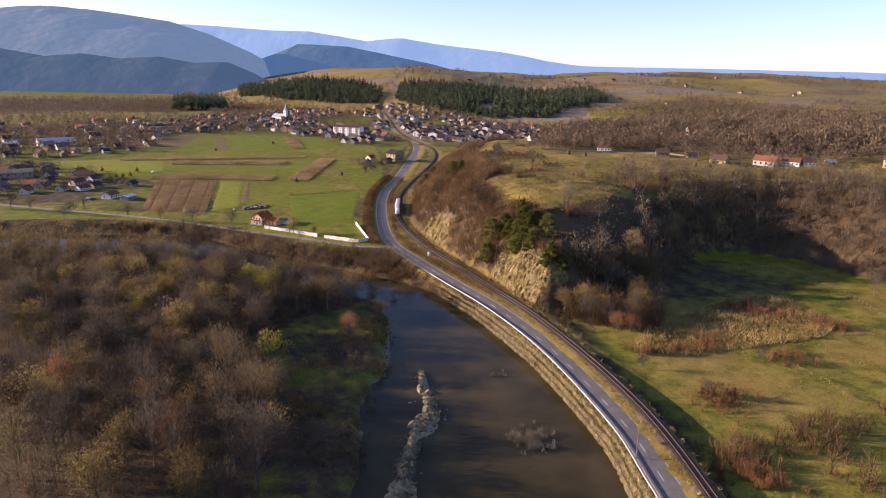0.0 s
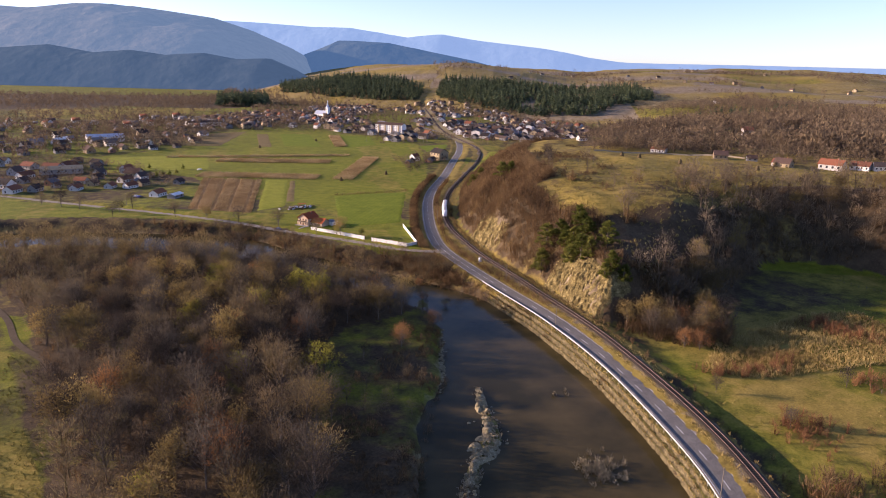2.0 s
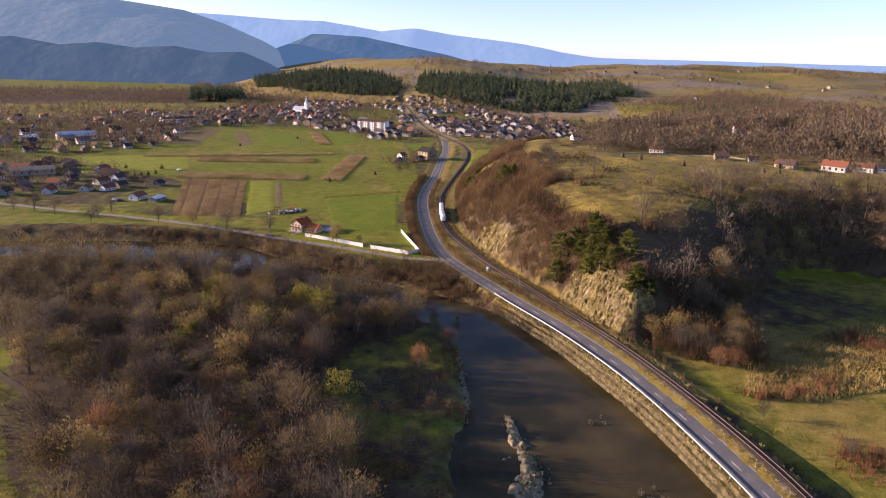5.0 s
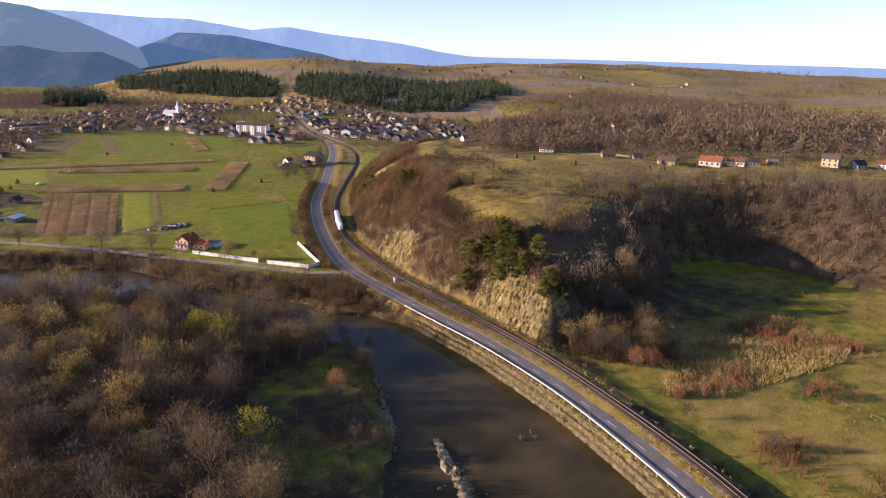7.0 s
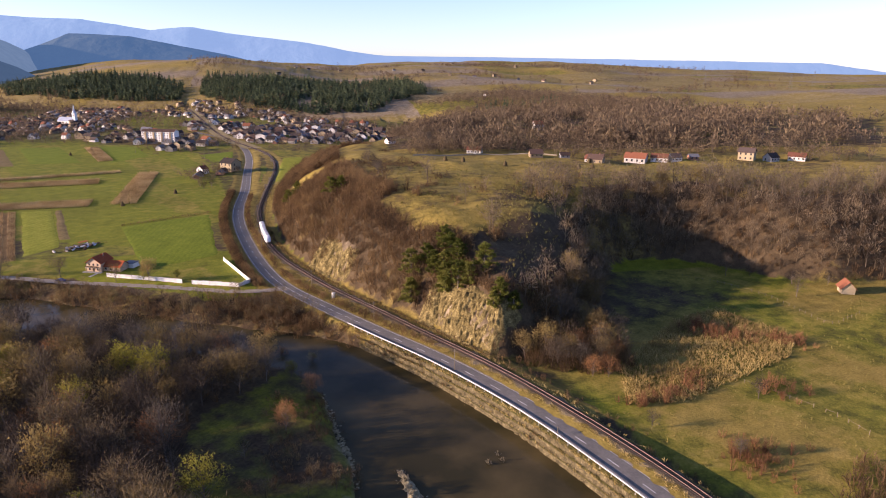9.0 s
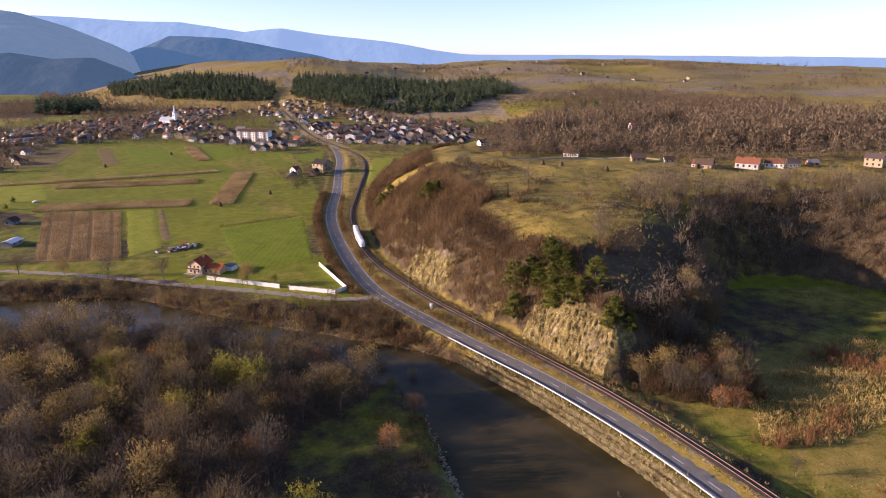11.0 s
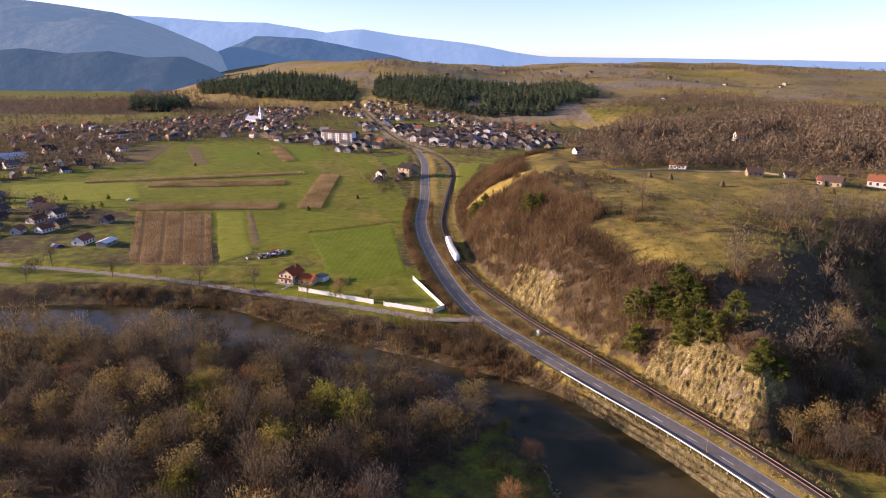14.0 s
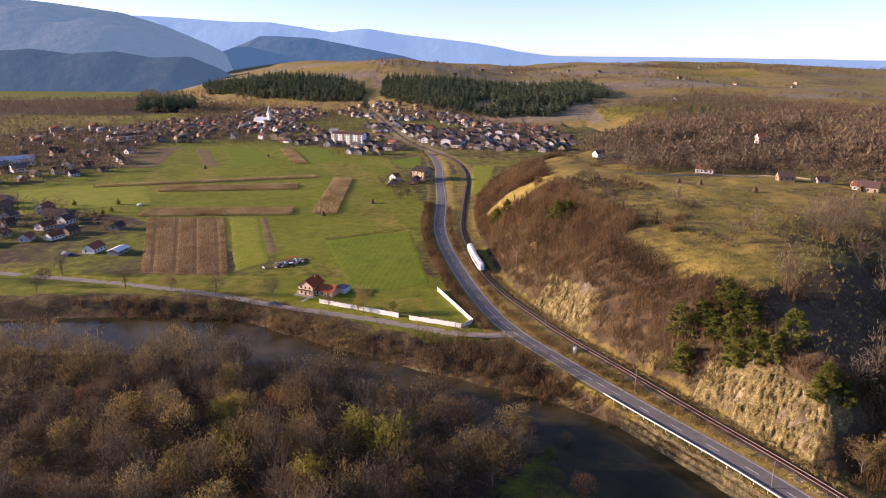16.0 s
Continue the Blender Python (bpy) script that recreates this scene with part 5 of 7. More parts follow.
WEEDS = island_material("yellowed weeds", [(0.10, 0.095, 0.025), (0.19, 0.16, 0.04), (0.27, 0.21, 0.06)])
pts = spots_in([(-13, 45), (-14, 100), (-19, 140), (-26, 150), (-34, 110), (-60, 60), (-60, 30)], 1.7, rng, keep=lambda x, y: fbm(x, y, 14, 3, 191) > -0.25)
scatter("field_weeds", TUFTS, pts, WEEDS, "rough yellowed weeds at the field's edge", "weeds", rng, (0.5, 1.3))
pts = np.vstack([spots_in(q, g, rng, keep=lambda x, y: fbm(x, y, 20, 3, 193) > -0.3) for q, g in ((TOP_GRASS, 3.3), (SLOPE_GRASS, 2.2), (SHADE_GRASS, 2.6))])
scatter("hilltop_weeds", TUFTS, pts, WEEDS, "rough yellowed weeds on the hilltop pasture", "weeds", rng, (0.6, 1.5))
pts = spots_in([(136, 208), (151, 196), (149, 168), (147, 140), (141, 140), (128, 180)], 2.1, rng, keep=lambda x, y: (line_distance(ROAD, x, y)[0] > 4.9) & (line_distance(LANE_LINE, x, y)[0] > 3.2) & (height(x, y) < 5))
scatter("bend_scrub", SHRUBS[:3] + LOW, pts, BRUSH, "brown scrub on the bank below the road bend", "scrub", rng, (0.6, 1.2))
# road and rail verges
verge = []
for line, offs in ((ROAD, (-4.6, -5.6, 5.2, 6.4, 7.4)), (RAIL, (2.6, 3.5, -2.7, -3.6, -4.6))):
    for o in offs:
        for s in np.arange(20, 640, 0.8):
            if rng.random() < 0.6:
                x, y, z, a = along(line, s + rng.uniform(-0.6, 0.6), o + rng.uniform(-0.5, 0.5))
                verge.append((x, y))
verge = np.array(verge)
m = (line_distance(ROAD, verge[:, 0], verge[:, 1])[0] > 4.35) & (line_distance(RAIL, verge[:, 0], verge[:, 1])[0] > 2.3) & (line_distance(LANE_LINE, verge[:, 0], verge[:, 1])[0] > 3)
scatter("verge_grass", TUFTS, verge[m], TUFT, "dry yellow grass tufts along road and railway", "grass", rng, (0.4, 1.15))
bank = []
prof_o, prof_z = [4.5, 4.95, 5.1, 5.15, 5.75, 5.85, 5.9, 6.4, 6.55], [5.32, 4.75, 4.2, 3.2, 3.05, 2.8, 1.8, 1.5, 0.3]
for s in np.arange(30, 345, 0.28):
    o = rng.choice([4.5, 4.6, 4.7, 4.8, 4.9, 5.3, 5.5, 5.65, 6.2]) + rng.normal() * 0.07
    x, y, z, a = along(ROAD, s, o)
    if y < 160:
        bank.append((x, y, float(np.interp(o, prof_o, prof_z)) - 0.1))
vs, fs, c = [], [], 0
for x, y, z in bank:
    v, f = TUFTS[int(rng.integers(len(TUFTS)))]
    w = v * rng.uniform(0.4, 1.1) + np.array([x, y, z]); vs.append(w); fs.append(f + c); c += len(w)
tagged(part("bank_grass", raw_mesh("bank_grass", np.vstack(vs), np.vstack(fs), TUFT)), "dry grass hanging over the stone revetment", "grass", kind="stuff")
vs, fs, c = [], [], 0
for s in np.arange(30, 345, 0.55):
    o = rng.choice([4.9, 5.4, 5.6, 6.3]) + rng.normal() * 0.1
    x, y, z, a = along(ROAD, s, o)
    if y < 160 and fbm(np.array([s]), np.array([0.0]), 14, 3, 94)[0] > -0.05:
        v, f = LOW[int(rng.integers(len(LOW)))]
        w = v * rng.uniform(0.4, 1.0) + np.array([x, y, float(np.interp(o, prof_o, prof_z)) - 0.15]); vs.append(w); fs.append(f + c); c += len(w)
tagged(part("bank_brambles", raw_mesh("bank_brambles", np.vstack(vs), np.vstack(fs), BRUSH)), "brown brambles growing on the stone revetment", "scrub", kind="stuff")
hedge = []
for s in np.arange(395, 640, 0.8):
    for o in (7.5, 9.0, 10.5):
        if rng.random() < 0.75:
            x, y, z, a = along(ROAD, s, o + rng.uniform(-0.8, 0.8))
            hedge.append((x, y))
for s in np.arange(300, 620, 1.0):
    for o in (-5.2, -6.6):
        if rng.random() < 0.6:
            x, y, z, a = along(ROAD, s, o + rng.uniform(-0.6, 0.6))
            hedge.append((x, y))
hedge = np.array(hedge)
m = (line_distance(RAIL, hedge[:, 0], hedge[:, 1])[0] > 3.2) & (line_distance(LANE_LINE, hedge[:, 0], hedge[:, 1])[0] > 5)
scatter("roadside_hedge", SHRUBS, hedge[m], BRUSH, "overgrown brown hedge between fields and road", "hedge", rng, (0.5, 1.0))
# meadow beyond the railway
SCRUB = [(166, 42), (187, 57), (212, 60), (238, 63), (263, 56), (253, 24), (236, 19), (199, 27), (180, 31)]
pts = spots_in(SCRUB, 1.15, rng, keep=lambda x, y: fbm(x, y, 9, 3, 111) > -0.5)
scatter("dry_scrub", TUFTS + LOW[:1], pts, TUFT, "patch of tall dry golden weeds in the meadow", "weeds", rng, (0.9, 1.9))
RUSSET = island_material("russet brush", [(0.10, 0.045, 0.022), (0.18, 0.085, 0.038), (0.26, 0.14, 0.06)])
edge = [(166 + 10 * k + rng.normal() * 1.5, 40 - 1.3 * k * 1.4 + rng.normal() * 2) for k in np.arange(0, 3, 0.06)]
edge += [(238 + rng.normal() * 4, 58 - 5 * k + rng.normal() * 3) for k in np.arange(0, 4, 0.05)] + [(247 + rng.normal() * 3, 26 + rng.normal() * 4) for _ in range(45)]
edge += [(200 + 12 * rng.random(), 5 + 14 * rng.random()) for _ in range(30)] + [(165 + rng.normal() * 5, 4 + rng.normal() * 5) for _ in range(50)] + [(140 + rng.normal() * 4, -22 + rng.normal() * 5) for _ in range(60)]
scatter("russet_scrub", SHRUBS, edge, RUSSET, "russet thicket at the edge of the dry weeds", "scrub", rng, (0.6, 1.1))
pts = [(x, y) for x, y in zip(rng.uniform(120, 360, 6500), rng.uniform(-90, 110, 6500))]
pts = np.array([p for p in pts])
pts = pts[(~inside(UPLAND, pts[:, 0], pts[:, 1])) & (line_distance(RAIL, pts[:, 0], pts[:, 1])[0] > 7) & (pts[:, 0] > np.interp(pts[:, 1], RAIL[:90, 1], RAIL[:90, 0])) & (fbm(pts[:, 0], pts[:, 1], 16, 3, 113) > 0.0)]
scatter("meadow_tufts", TUFTS, pts, WEEDS, "scattered dry tufts in the lower meadow", "grass", rng, (0.35, 0.8))
foot = [along(RAIL, s, -7 + rng.normal() * 1.6)[:2] for s in np.arange(60, 290, 1.6)]
scatter("track_scrub", SHRUBS, [p for p in foot if rng.random() < 0.55], BRUSH, "brown scrub at the foot of the railway bank", "scrub", rng, (0.35, 0.8))

SHORE = [(-200, 318), (-60, 312), (0, 294), (30, 266), (58, 250), (84, 208), (96, 182), (114, 152), (112, 150), (94, 178), (80, 205), (56, 228), (28, 236), (0, 256), (-60, 285), (-200, 290)]
pts = spots_in(SHORE, 4.5, rng, keep=lambda x, y: dry_land(x, y, 0.5))
scatter("shore_trees", LIGHT, spots_in(SHORE, 7.5, rng, keep=lambda x, y: dry_land(x, y, 0.5)), WILLOW, "golden-twigged leafless willows along the near shore", "trees", rng, (0.8, 1.4))
scatter("shore_scrub", SHRUBS, pts, BRUSH, "low leafless willow scrub on the near shore", "scrub", rng, (0.6, 1.4))
# far woods
def uv_spots(poly, gap, keep=None):
    return spots_in([uv(*p) for p in poly], gap, rng, keep=keep)


CLEARINGS = [[(617, 703), (816, 823), (774, 719), (573, 610)], [(448, 392), (515, 405), (475, 350)], [(608, 379), (701, 413), (607, 322), (524, 279)]]
CLEARINGS += [[(735, 834), (829, 826), (763, 705), (640, 640)], GOLD_FAR, GOLD_NEAR]
in_clearing = lambda x, y: functools.reduce(np.logical_or, [inside(c, x, y) for c in CLEARINGS])
for poly, gap, sizes in (([(544, 286), (663, 349), (824, 392), (855, 353), (700, 280), (538, 205), (506, 244)], 7.5, (0.9, 1.5)), ([(950, 876), (1172, 876), (1062, 546), (974, 439), (850, 432), (905, 670)], 11, (0.9, 1.5)),
                         ([(326, 318), (449, 330), (445, 262), (462, 236), (452, 228), (425, 255), (400, 290), (330, 300)], 6.5, (0.45, 0.85)), ([(385, 385), (600, 600), (866, 772), (937, 717), (700, 520), (520, 410), (460, 325), (430, 345)], 9.5, (0.6, 1.3))):
    scatter("upland_belt", FARS, spots_in(poly, gap, rng, keep=lambda x, y: ~in_clearing(x, y)), WOODS, "belt of leafless brown trees on the upland", "woodland", rng, sizes)
for poly, gap in (([(60, 1480), (90, 1650), (300, 1800), (470, 2500), (501, 1945), (560, 1602), (493, 1490), (360, 1404), (240, 1422), (160, 1380)], 17), ([(20, 790), (75, 715), (140, 830), (195, 955), (186, 1206), (134, 1237), (76, 1090), (0, 1086)], 15), ([(-60, 1150), (60, 1180), (90, 1300), (40, 1420), (-120, 1380)], 16), ([(243, 935), (344, 915), (420, 830), (640, 1090), (650, 1440), (433, 1600), (305, 1349), (201, 1010)], 17)):
    scatter("valley_belt", DIST, spots_in(poly, gap, rng, keep=lambda x, y: fbm(x, y, 90, 3, 181) > -0.35), WOODS, "leafless trees between the village gardens", "trees", rng, (0.5, 1.2))
for poly, gap, cut in ((UPLAND_WOOD, 9.5, -0.08), ([(511, 256), (610, 192), (759, 235), (960, 434), (865, 547), (783, 631)], 9.5, -0.2), ([(498, 270), (484, 227), (640, 250), (806, 376), (658, 350)], 7.5, -0.6)):
    scatter("upland_belt", DIST, spots_in(poly, gap, rng, keep=lambda x, y: ~in_clearing(x, y) & (fbm(x, y, 70, 3, 183) > cut)), WOODS, "dense leafless brown wood on the upland", "woodland", rng, (0.8, 1.4))
for poly, gap in ((FAR_BELT, 15), ([(335, 1400), (420, 1330), (560, 1480), (500, 1900), (420, 2300), (340, 1900)], 15),
                  ([(-260, 700), (-60, 640), (60, 660), (120, 700), (180, 1000), (130, 1165), (20, 1095), (-260, 1120)], 13), ([(150, 940), (235, 895), (255, 850), (368, 1215), (295, 1230), (180, 1135)], 14), ([(640, 640), (700, 760), (690, 860), (715, 1060), (700, 1260), (640, 1290), (600, 1100), (620, 860)], 13)):
    scatter("valley_belt", DIST, spots_in(poly, gap, rng, keep=lambda x, y: (fbm(x, y, 80, 3, 187) > -0.25) & (line_distance(RAIL[::3], x, y)[0] > 14)), WOODS, "brown leafless trees among fields and houses", "trees", rng, (0.6, 1.25))
upland_woods = uv_spots([(430, 130), (520, 60), (640, 75), (760, 130), (900, 180), (1050, 230), (1150, 330), (1180, 520), (1000, 700), (700, 640), (520, 520), (440, 420), (470, 300), (480, 200)], 7.0,
                        lambda x, y: ((fbm(x, y, 75, 4, 121) > 0.34) | (np.abs(fbm(x, y, 140, 3, 122)) < 0.035)) & hill_side(x, y, 2, 900) & ~in_clearing(x, y))
scatter("upland_woods", FARS, upland_woods, WOODS, "leafless brown woods on the upland", "woodland", rng, (0.6, 1.6))
upland_copses = uv_spots([(1100, -300), (1200, 100), (1150, 700), (1400, 1300), (2600, 1700), (3000, 300), (2300, -300), (1500, -200)], 16, lambda x, y: ((fbm(x, y, 130, 4, 131) > 0.34) | (np.abs(fbm(x, y, 260, 3, 133)) < 0.035)) & ~in_clearing(x, y))
scatter("upland_copses", DIST, upland_copses, WOODS, "hedges and copses on the far uplands", "woodland", rng, (0.8, 1.4))
valley_trees = uv_spots([(430, -560), (700, -420), (760, -170), (640, -30), (600, 20), (860, 120), (1100, 150), (1150, 20), (1350, -230), (1500, -560), (2100, -900), (1800, -1500), (700, -900)], 15.5,
                        lambda x, y: (fbm(x, y, 120, 3, 141) > -0.05) & dry_land(x, y, 4) & (FX * x + FY * y < 1250 + 500 * fbm(x, y, 300, 2, 143)))
m = ~inside([(0, 560), (60, 480), (150, 330), (215, 350), (262, 470), (345, 640), (335, 760), (262, 830), (190, 860), (120, 840), (90, 690), (10, 640)], valley_trees[:, 0], valley_trees[:, 1])
scatter("village_trees", DIST, valley_trees[m], WOODS, "leafless trees in village gardens and along streams", "trees", rng, (0.5, 1.05))

for poly, gap in (([(-60, 430), (5, 440), (50, 440), (60, 480), (40, 550), (-20, 640), (-120, 650), (-130, 520)], 9), ([(420, 640), (600, 640), (660, 800), (560, 1000), (440, 940)], 13), ([(250, 462), (318, 500), (322, 530), (300, 545), (262, 520)], 7), ([(130, 900), (300, 930), (420, 900), (540, 1150), (590, 1330), (450, 1420), (250, 1160), (120, 1090)], 15), ([(300, 640), (370, 640), (420, 740), (400, 880), (330, 860)], 12)):
    scatter("garden_trees", FARS, spots_in(poly, gap, rng, keep=lambda x, y: dry_land(x, y, 4)), WOODS, "leafless fruit trees in the village gardens", "trees", rng, (0.35, 0.8))
plateau_trees = spots_in([(330, 300), (385, 262), (400, 225), (385, 200), (430, 160), (470, 125), (500, 90), (540, 60), (580, 150), (520, 260), (450, 340), (360, 360)], 8, rng, keep=lambda x, y: (fbm(x, y, 40, 3, 161) > -0.3) & ~inside(TOP_GRASS, x, y))
scatter("plateau_trees", FARS, plateau_trees, WOODS, "leafless garden trees round the plateau houses", "trees", rng, (0.5, 1.1))
line = [(154 + 56 * t + rng.normal() * 0.2, 366 - 2 * t + rng.normal() * 0.2) for t in np.arange(0, 1, 0.03)]
scatter("field_hedge", LOW, line, BRUSH, "row of low shrubs between two fields", "hedge", rng, (0.8, 1.3))


def conifer(seed, tall=16.0, wide=3.9, rows=7):
    """A conifer: a stem with whorls of drooping boughs, with gaps between."""
    rg = np.random.default_rng(seed)
    v, f = [], []
    tube(v, f, (0, 0, -0.5), (0, 0, tall * 0.95), 0.2, 0.04, 4)
    for i in range(rows):
        k = 0.16 + 0.84 * i / rows
        r = wide * (1 - k) ** 0.8 + 0.25
        n = 6
        for j in range(n):
            a = 6.283 * (j + rg.random() * 0.7) / n
            d = np.array([math.cos(a), math.sin(a), -0.18 - 0.2 * rg.random()]); d /= np.linalg.norm(d)
            sliver(v, f, np.array([0, 0, tall * (k + 0.05 * rg.random())]) + d * 0.1, d, r * (0.75 + 0.4 * rg.random()), 0.55 * r + 0.2, np.random.default_rng(seed * 100 + i * 10 + j))
    return np.array(v), np.array(f)


CONES = [conifer(500 + i, 12 + 1.2 * i, 4.2 + 0.3 * i) for i in range(5)]
scatter("conifer_wood", CONES, spots_in([(245, 1440), (340, 1390), (385, 1540), (290, 1600)], 9, rng), FIR, "dark spruce plantation beside the village", "conifers", rng, (1.5, 2.1))
scatter("conifer_wood", CONES, spots_in([(470, 1760), (520, 1560), (600, 1400), (665, 1320), (730, 1440), (720, 1600), (640, 1850), (540, 2080)], 9.5, rng, keep=lambda x, y: fbm(x, y, 70, 3, 151) > -0.5), FIR, "dark pine wood below the golden hill", "conifers", rng, (0.9, 1.7))
scatter("conifer_wood", CONES, spots_in([(702, 1319), (688, 1130), (736, 960), (810, 893), (1048, 998), (1200, 1220), (1010, 1260), (880, 1400), (798, 1472)], 9.5, rng, keep=lambda x, y: fbm(x, y, 70, 3, 152) > -0.4), FIR, "dark green pine wood above the village", "conifers", rng, (0.8, 1.6))
scatter("hill_conifers", CONES, uv_spots([(1020, 300), (1060, 480), (1120, 470), (1090, 300)], 15), FIR, "dark conifers round the hilltop graveyard", "conifers", rng, (0.6, 1.1))


def pine(seed, tall, name="pine_tree"):
    """A near pine: trunk, boughs, and needle clumps at the boughs' ends."""
    rg = np.random.default_rng(seed)
    tv, tf, cv, cf = [], [], [], []
    tube(tv, tf, (0, 0, -0.4), (0.1, 0, tall * 0.5), 0.19, 0.13, 6)
    tube(tv, tf, (0.1, 0, tall * 0.5), (0, 0.1, tall * 0.97), 0.13, 0.03, 6)
    for i in range(26):
        k = 0.12 + 0.86 * i / 26
        r = tall * 0.27 * math.sin(math.pi * (0.26 + 0.7 * k)) * (0.75 + 0.45 * rg.random())
        a = i * 2.4 + rg.random()
        d = np.array([math.cos(a), math.sin(a), 0.25 * rg.normal() + 0.1]); d /= np.linalg.norm(d)
        p0 = np.array([0, 0, tall * k]); p1 = p0 + d * r
        tube(tv, tf, p0, p1, 0.05, 0.015, 3)
        for _ in range(15):
            c = p0 + (p1 - p0) * (0.35 + 0.7 * rg.random()) + rg.normal(size=3) * 0.16
            for _ in range(7):
                w = rg.normal(size=3) + d * 0.6 + np.array([0, 0, 0.3]); w /= np.linalg.norm(w)
                sliver(cv, cf, c, w, 0.5 + 0.35 * rg.random(), 0.22, rg)
    e = new(name)
    part("trunk", raw_mesh("trunk", tv, tf, BARK), None, e)
    part("crown", raw_mesh("crown", cv, cf, NEEDLE), None, e)
    return tagged(e, "dark green pine on the rocky hillside", "pine", "hillside pines")


PINES = [pine(600 + i, 6.5 + 0.9 * i) for i in range(4)]
fresh = set()
for i, (x, y) in enumerate(((183, 137), (180, 134), (178.5, 127), (184, 126), (181, 119), (188, 133), (177, 113.5), (185, 113), (174, 96.5), (177, 93), (182, 131), (176, 118), (171.5, 97.5), (183, 141), (190, 138), (179, 146), (175, 124), (187, 128), (172, 139), (217, 247), (221, 243), (238, 318), (241, 312))):
    k = i % 4
    m = pose(x, y, height_at(x, y) - 0.1, 0, 0, rng.random() * 360)
    t = PINES[k] if k not in fresh else copy_thing(PINES[k], m)
    fresh.add(k)
    s = 0.95 + 0.4 * rng.random()
    t.matrix_basis = m @ Matrix.Diagonal((s * 1.3, s * 1.3, s * 0.95, 1))

# lone trees by the lane, in the meadow and on the hill
LONE = [((10.7, 347), 0.55, 0), ((94, 286), 0.62, 1), ((75, 304.5), 0.6, 2), ((109, 262), 0.55, 9), ((119, 251), 0.6, 11), ((23, 372), 0.6, 4), ((5, 330), 0.5, 3), ((197, 16.5), 0.62, 3), ((161, 8), 0.5, 4), ((159, 31), 0.55, 1), ((178, 66), 0.75, 0), ((183, 62), 0.7, 2), ((190, 66), 0.72, 5), ((174, 72), 0.7, 3),
        ((250, 235), 0.4, 1), ((258, 228), 0.42, 2), ((264, 222), 0.38, 4), ((300, 38), 0.8, 5), ((316, 45), 0.7, 3), ((326, 33), 0.75, 0), ((310, 72), 0.8, 4), ((318, 64), 0.8, 2), ((122, 152), 0.5, 6), ((128, 170), 0.55, 6),
        ((53.6, 172.2), 0.75, 7), ((52.9, 150.6), 1.25, 7), ((27.4, 144.7), 1.1, 8), ((110, 118), 0.8, 6), ((91, 104), 1.05, 6), ((126, 140), 0.5, 9), ((112, 132), 0.6, 8), ((76, 100), 0.6, 1), ((250, 455), 0.6, 0), ((255, 447), 0.65, 3), ((245, 440), 0.6, 5), ((128, 243), 0.35, 8), ((117, 252), 0.35, 8),
        # tan kinds on the slope's edge stand in for sunlight on its treetops
        ((268, 136), 0.7, 0), ((309, 140), 1.0, 9), ((317, 128), 0.9, 10), ((299, 126), 0.9, 2), ((259, 113), 1.1, 10), ((241, 96), 1.1, 9), ((219, 88), 1.0, 11), ((230, 93), 0.95, 9), ((250, 104), 0.95, 3), ((270, 120), 1.0, 11), ((285, 128), 1.0, 9), ((330, 118), 1.1, 10),
        ((172, 84), 0.72, 10), ((178, 80), 0.85, 11), ((186, 84), 0.8, 9), ((195, 86), 0.9, 4), ((202, 78), 0.9, 9), ((197, 70), 0.85, 6), ((188, 74), 0.8, 6), ((180, 72), 0.75, 10), ((176, 60), 0.68, 6), ((186, 62), 0.75, 9), ((194, 62), 0.65, 6), ((206, 68), 0.75, 2),
        ((262, 262), 0.7, 0), ((256, 254), 0.75, 3), ((268, 272), 0.7, 4), ((250, 246), 0.7, 2), ((275, 284), 0.75, 5), ((244, 236), 0.65, 1), ((282, 296), 0.7, 0), ((238, 226), 0.6, 9), ((300, 150), 0.8, 9), ((288, 146), 0.75, 1), ((330, 134), 0.85, 2), ((342, 122), 0.9, 10), ((322, 112), 0.9, 4), ((352, 108), 0.9, 11), ((340, 96), 0.85, 0), ((348, 80), 0.9, 9)]
LONE = [(p, s * 1.3 if 168 < p[0] < 208 and 58 < p[1] < 88 else s * 1.6 if p[1] > 240 and p[0] < 130 else s, k) for p, s, k in LONE]
LONE += [((214, 92), 1.15, 10), ((206, 82), 1.15, 9), ((200, 74), 1.15, 11), ((222, 100), 1.05, 9), ((194, 66), 1.05, 10), ((186, 60), 0.95, 6), ((179, 56), 0.85, 6), ((-7, 377), 1.0, 2), ((15, 356), 0.9, 0), ((-17, 390), 1.0, 4), ((44, 333), 0.8, 5), ((60, 318), 0.8, 10), ((-28, 398), 0.9, 1)]
for (x, y), s, k in LONE:
    t = copy_thing(KINDS[k], pose(x, y, height_at(x, y) - 0.05, 0, 0, rng.random() * 360))
    t.matrix_basis = pose(x, y, height_at(x, y) - 0.05, 0, 0, rng.random() * 360) @ Matrix.Diagonal((s, s, s, 1))
    tagged(t, LABELS[k] if k > 5 else "lone leafless tree standing in open ground", "tree", "lone trees")

